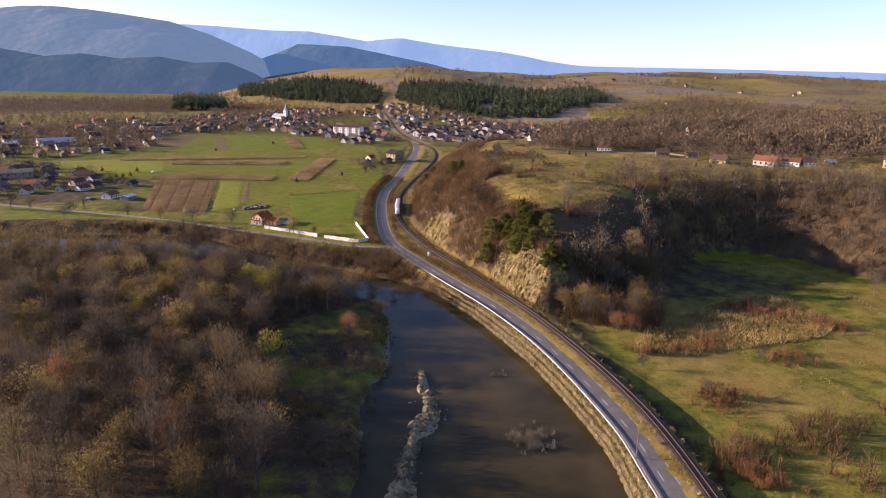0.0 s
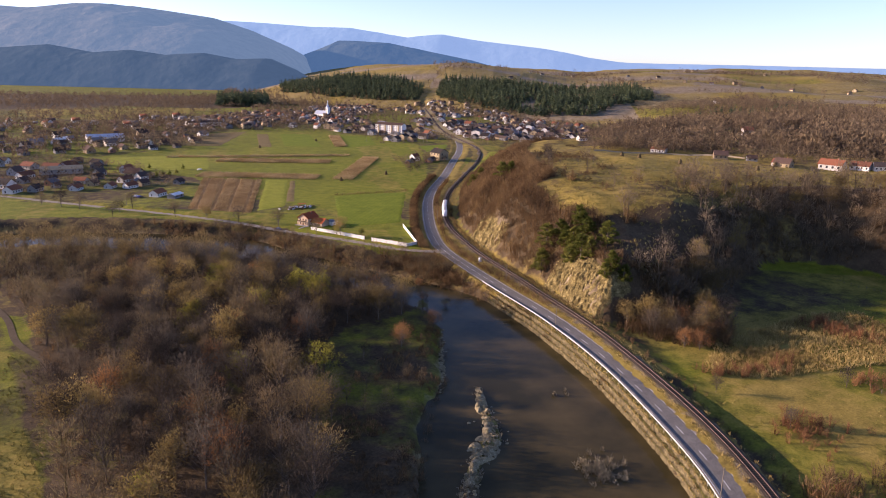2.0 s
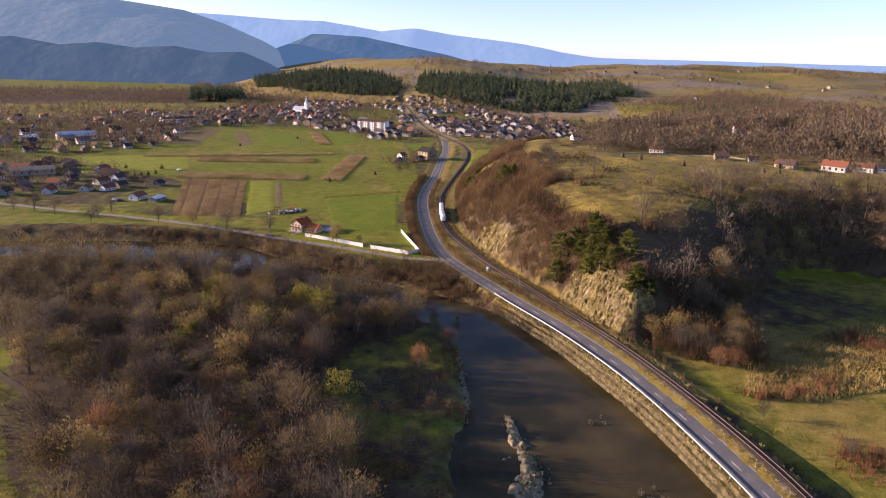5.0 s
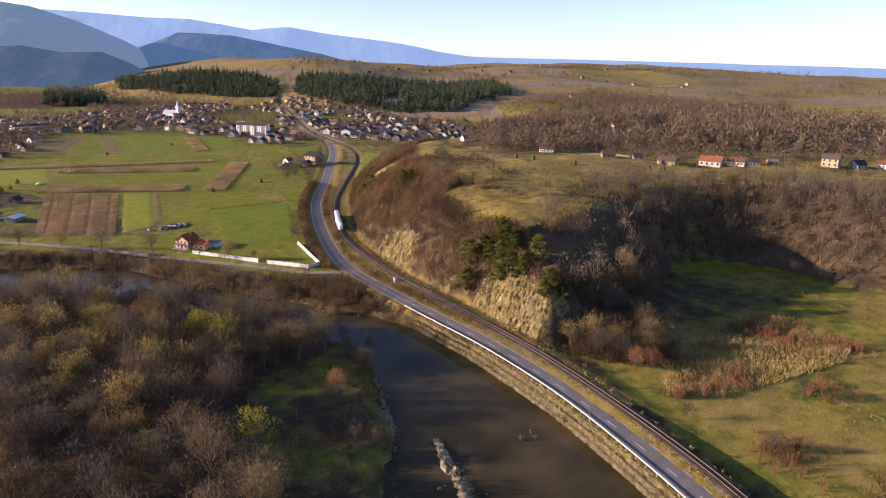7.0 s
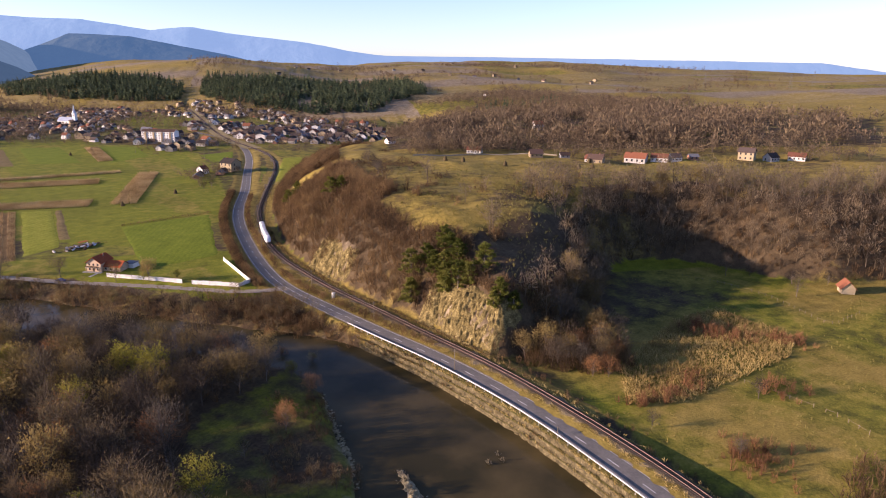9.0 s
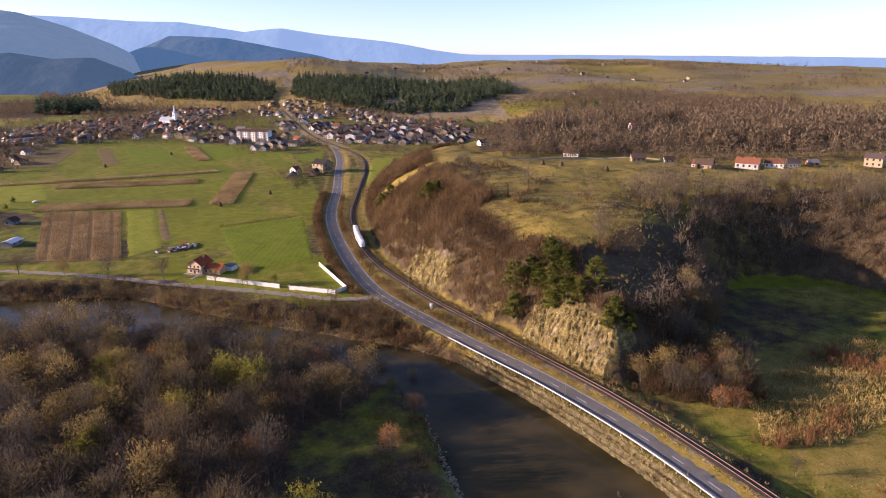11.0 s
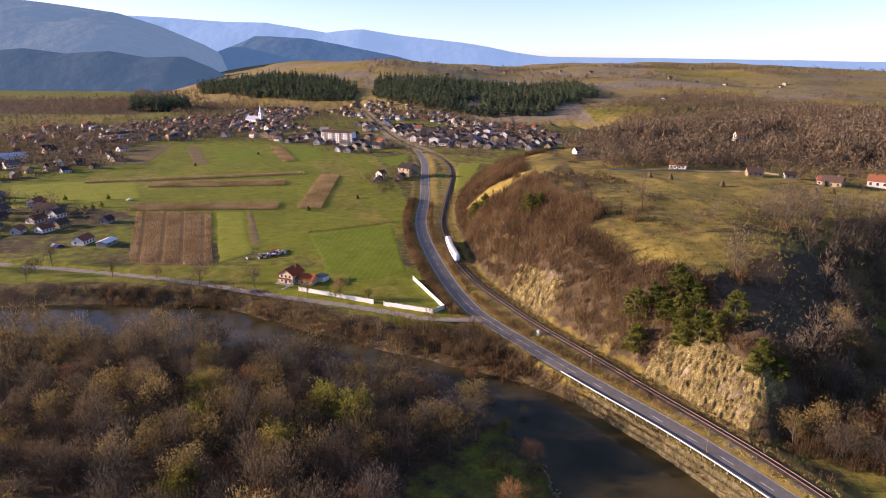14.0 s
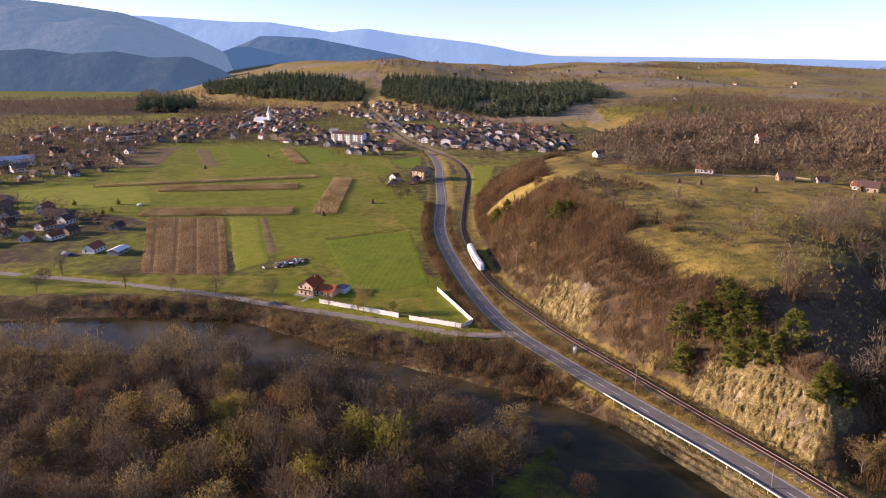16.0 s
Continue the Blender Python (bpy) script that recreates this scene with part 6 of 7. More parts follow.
# ---- houses ----
WALLS = [material("lime wall", [(0.32, 0.31, 0.29), (0.46, 0.44, 0.41), (0.66, 0.64, 0.60)], 0.6, 0.9, vary=0.7), material("cream wall", [(0.22, 0.17, 0.11), (0.40, 0.32, 0.20)], 0.6, 0.9, vary=0.5),
         material("grey wall", [(0.13, 0.125, 0.12), (0.27, 0.26, 0.245)], 0.6, 0.9, vary=0.5), material("brick wall", [(0.22, 0.11, 0.07), (0.34, 0.18, 0.12)], 0.8, 0.9, vary=0.3)]
ROOFS = [material("old tile roof", [(0.032, 0.027, 0.026), (0.06, 0.048, 0.043), (0.095, 0.07, 0.06)], 0.8, 0.9, 0.05, vary=0.5), material("red tile roof", [(0.12, 0.052, 0.034), (0.23, 0.09, 0.05)], 0.8, 0.85, 0.05, vary=0.5),
         material("grey roof", [(0.09, 0.09, 0.095), (0.17, 0.17, 0.18)], 0.6, 0.8, vary=0.4), material("brown roof", [(0.055, 0.038, 0.032), (0.10, 0.065, 0.052)], 0.8, 0.9, 0.05, vary=0.4)]
PANE = material("house window", [(0.02, 0.024, 0.03), (0.05, 0.055, 0.065)], 1, 0.15, spec=0.5)
TIMBER = material("dark timber", [(0.07, 0.045, 0.028), (0.14, 0.09, 0.055)], 2, 0.85)
CONCRETE = material("concrete", [(0.26, 0.25, 0.235), (0.38, 0.37, 0.35)], 0.7, 0.9)


def gable_walls(w, d, h, r):
    """Walls of a house w wide (x, along the ridge) and d deep, with gables up to the ridge."""
    bm = bmesh.new()
    v = [bm.verts.new(p) for p in ((-w / 2, -d / 2, -0.8), (w / 2, -d / 2, -0.8), (w / 2, d / 2, -0.8), (-w / 2, d / 2, -0.8), (-w / 2, -d / 2, h), (w / 2, -d / 2, h), (w / 2, d / 2, h), (-w / 2, d / 2, h), (-w / 2, 0, h + r), (w / 2, 0, h + r))]
    for q in ((0, 1, 5, 4), (2, 3, 7, 6), (1, 2, 6, 9, 5), (3, 0, 4, 8, 7), (4, 5, 9, 8), (6, 7, 8, 9), (3, 2, 1, 0)):
        bm.faces.new([v[i] for i in q])
    return bm


def gable_roof(w, d, h, r, over=0.5, thick=0.16):
    """Two roof slopes with overhang and thickness."""
    bm = bmesh.new()
    k = r / (d / 2)
    for s in (-1, 1):
        a = [(-w / 2 - over, s * (d / 2 + over), h - over * k), (w / 2 + over, s * (d / 2 + over), h - over * k), (w / 2 + over, 0, h + r), (-w / 2 - over, 0, h + r)]
        lo = [bm.verts.new((x, y, z + 0.02)) for x, y, z in a]
        hi = [bm.verts.new((x, y, z + 0.02 + thick)) for x, y, z in a]
        bm.faces.new(hi if s < 0 else hi[::-1]); bm.faces.new(lo[::-1] if s < 0 else lo)
        for i in range(4):
            j = (i + 1) % 4
            bm.faces.new([lo[i], lo[j], hi[j], hi[i]])
    bmesh.ops.recalc_face_normals(bm, faces=bm.faces)
    return bm


WINDOW = bpy.data.meshes.new("window")
bm = box_mesh(-0.55, 0.55, -0.03, 0.03, -0.65, 0.65)
bm.to_mesh(WINDOW); bm.free(); WINDOW.materials.append(PANE)


def cottage(w, d, h, r, wall, roof, name="village_house", chimney=True, storeys=1):
    e = new(name)
    part("wall", gable_walls(w, d, h, r), wall, e)
    part("roof", gable_roof(w, d, h, r), roof, e)
    if chimney:
        part("chimney", box_mesh(w * 0.2, w * 0.2 + 0.6, -0.3, 0.3, h + r * 0.5, h + r + 0.7, 0.02), WALLS[3], e)
    n = max(2, int(w / 3))
    for st in range(storeys):
        z = 1.5 + 2.8 * st
        for i in range(n):
            x = -w / 2 + w * (i + 0.5) / n
            for s in (-1, 1):
                o = new("window", WINDOW); o.parent = e; o.location = (x, s * d / 2, z)
        for s in (-1, 1):
            o = new("window", WINDOW); o.parent = e; o.matrix_basis = pose(s * w / 2, d * 0.18, z, 0, 0, 90)
    return e


HOMES = [cottage(9, 7.5, 3.2, 3.0, WALLS[0], ROOFS[0]), cottage(11, 7.5, 3.2, 3.2, WALLS[1], ROOFS[3]), cottage(10, 8, 3.4, 2.8, WALLS[2], ROOFS[0]), cottage(9, 8.5, 5.6, 3.0, WALLS[0], ROOFS[1], storeys=2),
         cottage(12, 8, 3.2, 3.4, WALLS[0], ROOFS[2]), cottage(8, 6, 2.6, 2.2, WALLS[2], ROOFS[3], chimney=False), cottage(10, 9, 5.4, 2.6, WALLS[1], ROOFS[0], storeys=2), cottage(7, 5, 2.4, 1.8, WALLS[3], ROOFS[2], chimney=False), cottage(12, 8, 3.0, 2.6, WALLS[0], ROOFS[1])]
HOME_LABELS = ["white village house with an old dark tile roof", "cream village house with a brown tile roof", "grey village house with an old dark tile roof", "two-storey white house with a red tile roof", "long white village house with a grey roof",
               "low grey outbuilding with a brown roof", "two-storey cream house with a dark tile roof", "small brick shed with a grey sheet roof", "low white house with a red tile roof"]
for hm, l in zip(HOMES, HOME_LABELS):
    tagged(hm, l, "house", "village houses")
first = set()


def put_home(k, x, y, turn, size=1.0, label=""):
    m = pose(x, y, height_at(x, y), 0, 0, turn)
    t = HOMES[k] if k not in first else copy_thing(HOMES[k], m)
    first.add(k)
    t.matrix_basis = m @ Matrix.Diagonal((size, size, size, 1))
    if label:
        tagged(t, label)
    return t


FAR_HOMES = []


def quarter(poly, gap, turn, count_keep=0.8, mix=(0, 0, 1, 2, 2, 3, 4, 5, 5, 6, 7), far=False):
    """Houses on loose rows in a quarter of the village."""
    sp = spots_in(poly, gap, rng, 0.3, lambda x, y: dry_land(x, y, 8) & (line_distance(ROAD, x, y)[0] > 11) & (line_distance(RAIL, x, y)[0] > 11))
    for x, y in sp:
        if rng.random() < count_keep:
            k, a, size = int(mix[rng.integers(len(mix))]), turn + (90 if rng.random() < 0.35 else 0) + rng.normal() * 8, 0.8 + 0.38 * rng.random()
            if far:
                FAR_HOMES.append((k, pose(x, y, height_at(x, y), 0, 0, a) @ Matrix.Scale(size, 4)))
            else:
                put_home(k, x, y, a, size)


def far_village():
    """The houses too far off to tell apart singly, in one mesh."""
    mats, vs, fs, ids, c = [], [], [], [], 0
    for k, m in FAR_HOMES:
        for ch in HOMES[k].children:
            me = ch.data
            if not me or len(me.polygons) > 60:
                continue
            mt = me.materials[0]
            if mt not in mats:
                mats.append(mt)
            w = m @ ch.matrix_basis
            vs += [tuple(w @ v.co) for v in me.vertices]
            for p in me.polygons:
                q = [i + c for i in p.vertices]
                for i in range(1, len(q) - 1):
                    fs.append((q[0], q[i], q[i + 1])); ids.append(mats.index(mt))
            c += len(me.vertices)
    me = raw_mesh("far_village", vs, fs, mats)
    me.polygons.foreach_set("material_index", np.array(ids, dtype=np.int32))
    return tagged(part("far_village", me), "crowded far village houses with dark tile roofs", "houses", kind="stuff")


quarter([(428, 690), (450, 660), (541, 590), (610, 640), (660, 760), (570, 860), (540, 1000), (470, 960), (445, 800)], 15.5, 35, 0.9)
quarter([(140, 930), (230, 1000), (300, 960), (400, 930), (420, 1080), (520, 1180), (560, 1320), (470, 1400), (380, 1250), (260, 1140), (130, 1060)], 18, 20, 0.85, (0, 0, 2, 5, 7, 6, 1, 3, 4), far=True)
quarter([(545, 1010), (660, 1040), (690, 1130), (676, 1271), (570, 1300)], 18, 20, 0.85, (0, 0, 2, 5, 7, 6, 4), far=True)
quarter([(620, 650), (690, 760), (690, 860), (715, 1060), (640, 1040), (600, 880), (640, 780)], 19, 30, 0.8, (0, 0, 2, 5, 3, 6, 4), far=True)
quarter([(130, 900), (235, 870), (300, 1000), (368, 1217), (295, 1229), (181, 1137)], 22, 15, 0.7, (0, 1, 2, 5, 4, 6), far=True)
quarter([(-120, 880), (130, 880), (180, 1003), (125, 1165), (20, 1091), (-120, 1100)], 25, 20, 0.7, (0, 1, 2, 4, 5, 7, 3), far=True)
far_village()
quarter([(-40, 440), (5, 445), (48, 470), (40, 540), (-20, 620), (-90, 640), (-110, 540)], 20, 50, 0.8, (0, 1, 2, 8, 5, 8, 7))
quarter([(-160, 690), (-20, 650), (57, 655), (110, 700), (140, 870), (-160, 870)], 27, 20, 0.8, (0, 1, 2, 4, 5, 7, 2, 6))
quarter([(330, 660), (400, 690), (430, 800), (420, 900), (350, 905), (250, 920), (300, 850)], 21, 30, 0.75)
# houses that stand apart
for k, x, y, a, s, l in ((8, 41, 408, 50, 0.85, "half-built brick house with a red roof by the lane"), (8, 24, 478, 40, 0.85, ""), (0, 36, 488, 40, 0.9, ""), (5, 60, 455, 50, 0.9, ""),
                         (6, 311, 516, 105, 1.35, "tall dark-roofed house beside the road"), (3, 284, 516, 20, 0.8, ""), (5, 276, 505, 60, 0.9, ""), (7, 292, 500, 30, 0.9, ""), (5, 299, 508, 30, 0.9, ""), (7, 268, 497, 60, 0.9, ""),
                         (8, 373, 282, -62, 0.85, "white house with a red roof on the plateau"), (8, 398, 199, -75, 0.85, ""), (1, 393, 194, -75, 0.9, "yellow house with a tile roof on the plateau"), (8, 424, 182, -75, 1.15, "large orange-roofed house on the plateau"), (8, 434, 170, -70, 0.9, ""),
                         (5, 398, 222, -40, 0.8, ""), (0, 440, 162, -40, 0.8, ""), (6, 481, 130, -80, 1.0, ""), (0, 493, 118, -20, 0.9, ""), (8, 508, 106, -80, 0.9, ""), (7, 405, 205, -40, 1.0, ""), (7, 452, 155, -40, 0.9, ""),
                         (0, 746, 468, -20, 1.0, ""), (4, 790, 470, -20, 1.0, ""), (3, 565, 366, -30, 1.0, ""), (0, 373, 372, -10, 0.8, ""), (1, 384, 236, -40, 0.8, ""), (0, 1060, 850, 0, 1.1, ""), (1, 1180, 850, 10, 1.1, "")):
    put_home(k, x, y, a, s, l)
for x, y, k in ((26, 449, 8), (35, 457, 1), (13, 453, 8), (2, 468, 1), (-9, 452, 8), (-22, 468, 5)):
    put_home(k, x, y, 50 + 8 * rng.normal(), 0.75, "low house with a dull red tile roof")
for _ in range(22):
    u, v = rng.uniform(1700, 2800), rng.uniform(-150, 900)
    x, y = uv(u, v)
    put_home(int((2, 5, 1, 6)[rng.integers(4)]), x, y, rng.uniform(0, 180), 1.0, "")


def flats():
    """The white four-storey block of flats at the village edge."""
    e = new("apartment_block")
    w, d, h = 42, 11, 12.2
    part("wall", gable_walls(w, d, h, 2.6), WHITE, e)
    part("roof", gable_roof(w, d, h, 2.6), ROOFS[3], e)
    for st in range(4):
        for i in range(12):
            for s in (-1, 1):
                o = new("window", WINDOW); o.parent = e; o.matrix_basis = pose(-w / 2 + w * (i + 0.5) / 12, s * d / 2, 1.7 + 2.9 * st) @ Matrix.Diagonal((1.25, 1, 1.15, 1))
    for i in (1.5, 4.5, 7.5, 10.5):
        part("stair_bay", box_mesh(-w / 2 + w * i / 12 - 1.2, -w / 2 + w * i / 12 + 1.2, -d / 2 - 0.6, -d / 2, -0.5, 11.6, 0.05), WALLS[1], e)
    e.matrix_basis = pose(368, 778, height_at(368, 778), 0, 0, -55)
    return tagged(e, "long white four-storey block of flats with a brown roof", "flats")


flats()
ZINC = material("zinc sheet", [(0.34, 0.38, 0.44), (0.5, 0.54, 0.6)], 0.4, 0.4, metal=0.3)


def church():
    e = new("church")
    part("nave", gable_walls(24, 11, 8, 5), WHITE, e)
    part("roof", gable_roof(24, 11, 8, 5), ZINC, e)
    part("tower", box_mesh(-16.5, -11.5, -2.5, 2.5, -1, 19, 0.1), WHITE, e)
    b = bmesh.new()
    bmesh.ops.create_cone(b, cap_ends=True, segments=8, radius1=3.3, radius2=1.2, depth=4, matrix=pose(-14, 0, 21))
    bmesh.ops.create_cone(b, cap_ends=True, segments=8, radius1=1.3, radius2=0.05, depth=9, matrix=pose(-14, 0, 27.4))
    part("spire", b, ZINC, e)
    for x in (-8, -3, 2, 7):
        for s in (-1, 1):
            o = new("window", WINDOW); o.parent = e; o.matrix_basis = pose(x, s * 5.5, 4.5) @ Matrix.Diagonal((1.3, 1, 2.6, 1))
    for s in (-1, 1):
        o = new("window", WINDOW); o.parent = e; o.matrix_basis = pose(-14, s * 2.5, 15.5) @ Matrix.Diagonal((1.2, 1, 1.6, 1))
    e.matrix_basis = pose(361, 1068, height_at(361, 1068), 0, 0, 120)
    return tagged(e, "white village church with a tall zinc spire", "church")


church()


def hall(x, y, w, d, h, turn, wall, roof, label, arched=False):
    e = new("shed_hall")
    if arched:
        b = bmesh.new()
        n = 12
        ring = [[b.verts.new((s * w / 2, d / 2 * math.cos(math.pi * i / n), h * math.sin(math.pi * i / n) - 0.3)) for i in range(n + 1)] for s in (-1, 1)]
        for i in range(n):
            b.faces.new([ring[0][i], ring[0][i + 1], ring[1][i + 1], ring[1][i]])
        b.faces.new(ring[0][::-1]); b.faces.new(ring[1])
        part("vault", b, roof, e)
        part("door", box_mesh(-w / 2 - 0.06, -w / 2, -2, 2, -0.3, h * 0.7), TRAIN_GREY, e)
    else:
        part("wall", gable_walls(w, d, h, d * 0.16), wall, e)
        part("roof", gable_roof(w, d, h, d * 0.16), roof, e)
        for i in range(int(w / 5)):
            for s in (-1, 1):
                o = new("window", WINDOW); o.parent = e; o.location = (-w / 2 + 2.5 + 5 * i, s * d / 2, h * 0.6)
    e.matrix_basis = pose(x, y, height_at(x, y), 0, 0, turn)
    return tagged(e, label, "hall", "farm halls")


hall(18, 782, 38, 16, 6, 8, WALLS[0], ZINC, "white hall with a pale blue sheet roof")
hall(-26, 774, 22, 11, 7, 60, WALLS[0], WHITE, "white arched tent hall", True)
hall(-20, 540, 30, 13, 4, 5, WALLS[2], WALLS[1], "long low barn with a pale ribbed roof")
hall(150, 955, 48, 14, 6, 14, WALLS[0], ROOFS[3], "long white barn with a brown roof")
hall(250, 1062, 26, 12, 5, 10, WALLS[0], ROOFS[2], "white hall with a grey roof")
hall(460, 700, 16, 12, 8, 35, WALLS[0], ROOFS[2], "tall white house front at the village entrance")
hall(565, 735, 10, 9, 10, 35, WALLS[0], ROOFS[0], "tall narrow white house")
hall(51, 397, 10, 6, 2.4, 50, WALLS[2], WHITE, "low shed with a white flat sheet roof")

# ---- the house by the lane, its fence and yard ----
TERRACOTTA = material("orange tile roof", [(0.22, 0.048, 0.02), (0.33, 0.08, 0.03), (0.42, 0.12, 0.045)], 1.2, 0.8, 0.06)
PEACH = material("peach render", [(0.52, 0.38, 0.25), (0.62, 0.47, 0.33)], 0.6, 0.9)


def lane_house():
    e = new("family_house")
    main = part("main_wall", gable_walls(11, 9, 5.4, 3.1), PEACH, e, "peach rendered main wing")
    main.matrix_basis = pose(0, 0, 0, 0, 0, 90)
    r = part("main_roof", gable_roof(11, 9, 5.4, 3.1, 0.8, 0.2), TERRACOTTA, e)
    r.matrix_basis = pose(0, 0, 0, 0, 0, 90)
    a = part("annex_wall", gable_walls(11, 8, 2.9, 2.6), PEACH, e); a.location = (9.5, 0.8, 0)
    r = part("annex_roof", gable_roof(11, 8, 2.9, 2.6, 0.6, 0.2), TERRACOTTA, e); r.location = (9.7, 0.8, 0)
    part("garage_wall", box_mesh(12, 18, 4.8, 11, -0.5, 2.8, 0.03), WHITE, e)
    part("garage_roof", box_mesh(11.7, 18.3, 4.5, 11.3, 2.8, 3.0, 0.03), ROOFS[2], e)
    part("balcony", box_mesh(-4.3, 4.3, -7.0, -5.5, 2.6, 2.8, 0.02), CONCRETE, e)
    part("balustrade", box_mesh(-4.3, 4.3, -7.0, -6.9, 2.8, 3.7, 0.02), TIMBER, e)
    for x in (-4.1, 0, 4.1):
        part("column", box_mesh(x - 0.15, x + 0.15, -6.95, -6.65, -0.4, 2.6, 0.02), PEACH, e)
    for x, z in ((-2.6, 1.5), (2.6, 1.5), (-2.6, 4.2), (0, 4.2), (2.6, 4.2)):
        o = new("window", WINDOW); o.parent = e; o.location = (x, -5.5, z)
    for x in (6, 9, 12.5):
        o = new("window", WINDOW); o.parent = e; o.location = (x, -3.2, 1.5)
    for y in (-2.5, 1.5):
        for z in (1.5, 4.2):
            o = new("window", WINDOW); o.parent = e; o.matrix_basis = pose(-4.5, y, z, 0, 0, 90)
    part("door", box_mesh(-0.5, 0.5, -5.56, -5.5, 0, 2.05, 0.02), TIMBER, e)
    part("chimney", box_mesh(1.2, 1.9, 1.5, 2.2, 6.5, 9.3, 0.03), WALLS[3], e)
    part("terrace", box_mesh(-6, 6, -8.2, -5.5, -0.4, 0.12, 0.02), CONCRETE, e)
    part("path", box_mesh(3.2, 4.8, -15, -8.2, -0.3, 0.08, 0.02), CONCRETE, e)
    e.matrix_basis = pose(111.2, 285.5, height_at(111, 284), 0, 0, -56) @ Matrix.Scale(0.8, 4)
    return tagged(e, "two-storey peach house with an orange tile roof", "house")


lane_house()


def fence_run(name, a, b, n, label):
    """White concrete fence: solid panels between posts with caps."""
    a, b = np.array(a, float), np.array(b, float)
    d = b - a; l = np.linalg.norm(d); ang = math.degrees(math.atan2(d[1], d[0]))
    e = new(name)
    e.matrix_basis = pose(a[0], a[1], height_at(*a), 0, 0, ang)
    w = l / n
    pm = bpy.data.meshes.new("panel"); bm = box_mesh(0.14, w - 0.14, -0.06, 0.06, -0.9, 1.75, 0.02); bm.to_mesh(pm); bm.free(); pm.materials.append(WHITE)
    cm = bpy.data.meshes.new("post"); bm = box_mesh(-0.14, 0.14, -0.14, 0.14, -1.0, 1.95, 0.03); bm.to_mesh(cm); bm.free(); cm.materials.append(WHITE)
    for i in range(n + 1):
        p = a + d * i / n
        z = height_at(*p) - height_at(*a)
        o = new("post", cm); o.parent = e; o.location = (i * w, 0, z)
        if i < n:
            o = new("panel", pm); o.parent = e; o.location = (i * w, 0, z)
    return tagged(e, label, "fence", "white fence")


fence_run("fence", (108.5, 270.5), (128, 238.5), 12, "white concrete panel fence along the lane")
fence_run("fence", (130.5, 234), (142.5, 216), 8, "white concrete panel fence along the lane")
fence_run("fence", (142.5, 216), (149, 217.3), 2, "short white concrete fence at the corner of the field")
fence_run("fence", (149, 217.3), (158.5, 257), 14, "white concrete panel fence along the field's side")


def rubble_heap(x, y):
    """A heap of building waste under sheets, with planks and blocks."""
    e = new("rubble_heap")
    rg = np.random.default_rng(77)
    cols = [WHITE, CONCRETE, TIMBER, ZINC, TIMBER, ROOFS[2]]
    for i in range(64):
        b = bmesh.new()
        sx, sy, sz = rg.uniform(0.5, 2.6), rg.uniform(0.4, 1.6), rg.uniform(0.2, 1.0)
        box(b, -sx / 2, sx / 2, -sy / 2, sy / 2, 0, sz, 0.06)
        for v in b.verts:
            v.co += Vector(rg.normal(size=3) * 0.08)
        o = part("block", b, cols[i % 6], e)
        px, py = rg.normal() * 6.0, rg.normal() * 2.4
        o.matrix_basis = pose(px, py, max(-0.1, 1.1 - 0.14 * math.hypot(px, py)), rg.normal() * 8, rg.normal() * 8, rg.uniform(0, 180))
    part("sheet", box_mesh(1.5, 6.5, 3.2, 5.4, 1.9, 2.05, 0.03), TERRACOTTA, e, "rusty sheet on posts")
    for px, py in ((1.7, 3.4), (6.3, 3.4), (1.7, 5.2), (6.3, 5.2)):
        part("post", box_mesh(px - 0.08, px + 0.08, py - 0.08, py + 0.08, -0.3, 1.9), TIMBER, e)
    e.matrix_basis = pose(x, y, height_at(x, y), 0, 0, 14)
    return tagged(e, "heap of pale building waste and sheets in the yard", "heap")


rubble_heap(119, 331)


def car(x, y, turn, paint, label):
    e = new("car")
    b = bmesh.new()
    prof = [(-2.1, 0.35), (-2.15, 0.75), (-1.9, 0.92), (-1.2, 1.0), (-0.6, 1.42), (0.7, 1.45), (1.5, 1.0), (2.05, 0.88), (2.12, 0.4)]
    ls = [b.verts.new((px, -0.82 if pz < 1.1 else -0.66, pz)) for px, pz in prof]
    rs = [b.verts.new((px, 0.82 if pz < 1.1 else 0.66, pz)) for px, pz in prof]
    n = len(prof)
    for i in range(n):
        j = (i + 1) % n
        b.faces.new([ls[i], ls[j], rs[j], rs[i]])
    b.faces.new(ls[::-1]); b.faces.new(rs)
    bmesh.ops.recalc_face_normals(b, faces=b.faces)
    part("body", b, paint, e)
    for s in (-1, 1):
        b = bmesh.new()
        vs = [b.verts.new((px, s * py, pz)) for px, py, pz in ((-1.0, 0.80, 1.02), (1.25, 0.80, 1.02), (0.65, 0.70, 1.38), (-0.55, 0.70, 1.38))]
        b.faces.new(vs)
        part("side_window", b, PANE, e)
    for px in (-1.3, 1.35):
        for s in (-1, 1):
            b = bmesh.new()
            bmesh.ops.create_cone(b, cap_ends=True, segments=14, radius1=0.32, radius2=0.32, depth=0.2, matrix=pose(px, s * 0.76, 0.32, 90, 0, 0))
            part("wheel", b, TRAIN_GREY, e)
    e.matrix_basis = pose(x, y, height_at(x, y) + 0.06, 0, 0, turn)
    return tagged(e, label, "car", "parked cars")


car(92.5, 281, 125, material("blue car paint", [(0.015, 0.025, 0.09), (0.02, 0.03, 0.12)], 1, 0.3, spec=0.6), "dark blue car parked on the lane")
car(29, 405, 40, material("violet car paint", [(0.02, 0.02, 0.12), (0.03, 0.03, 0.16)], 1, 0.3, spec=0.6), "blue car parked on the grass")
car(27, 409, 60, WHITE, "white car parked on the grass")
car(84, 520, 20, WHITE, "white car parked by the gardens")


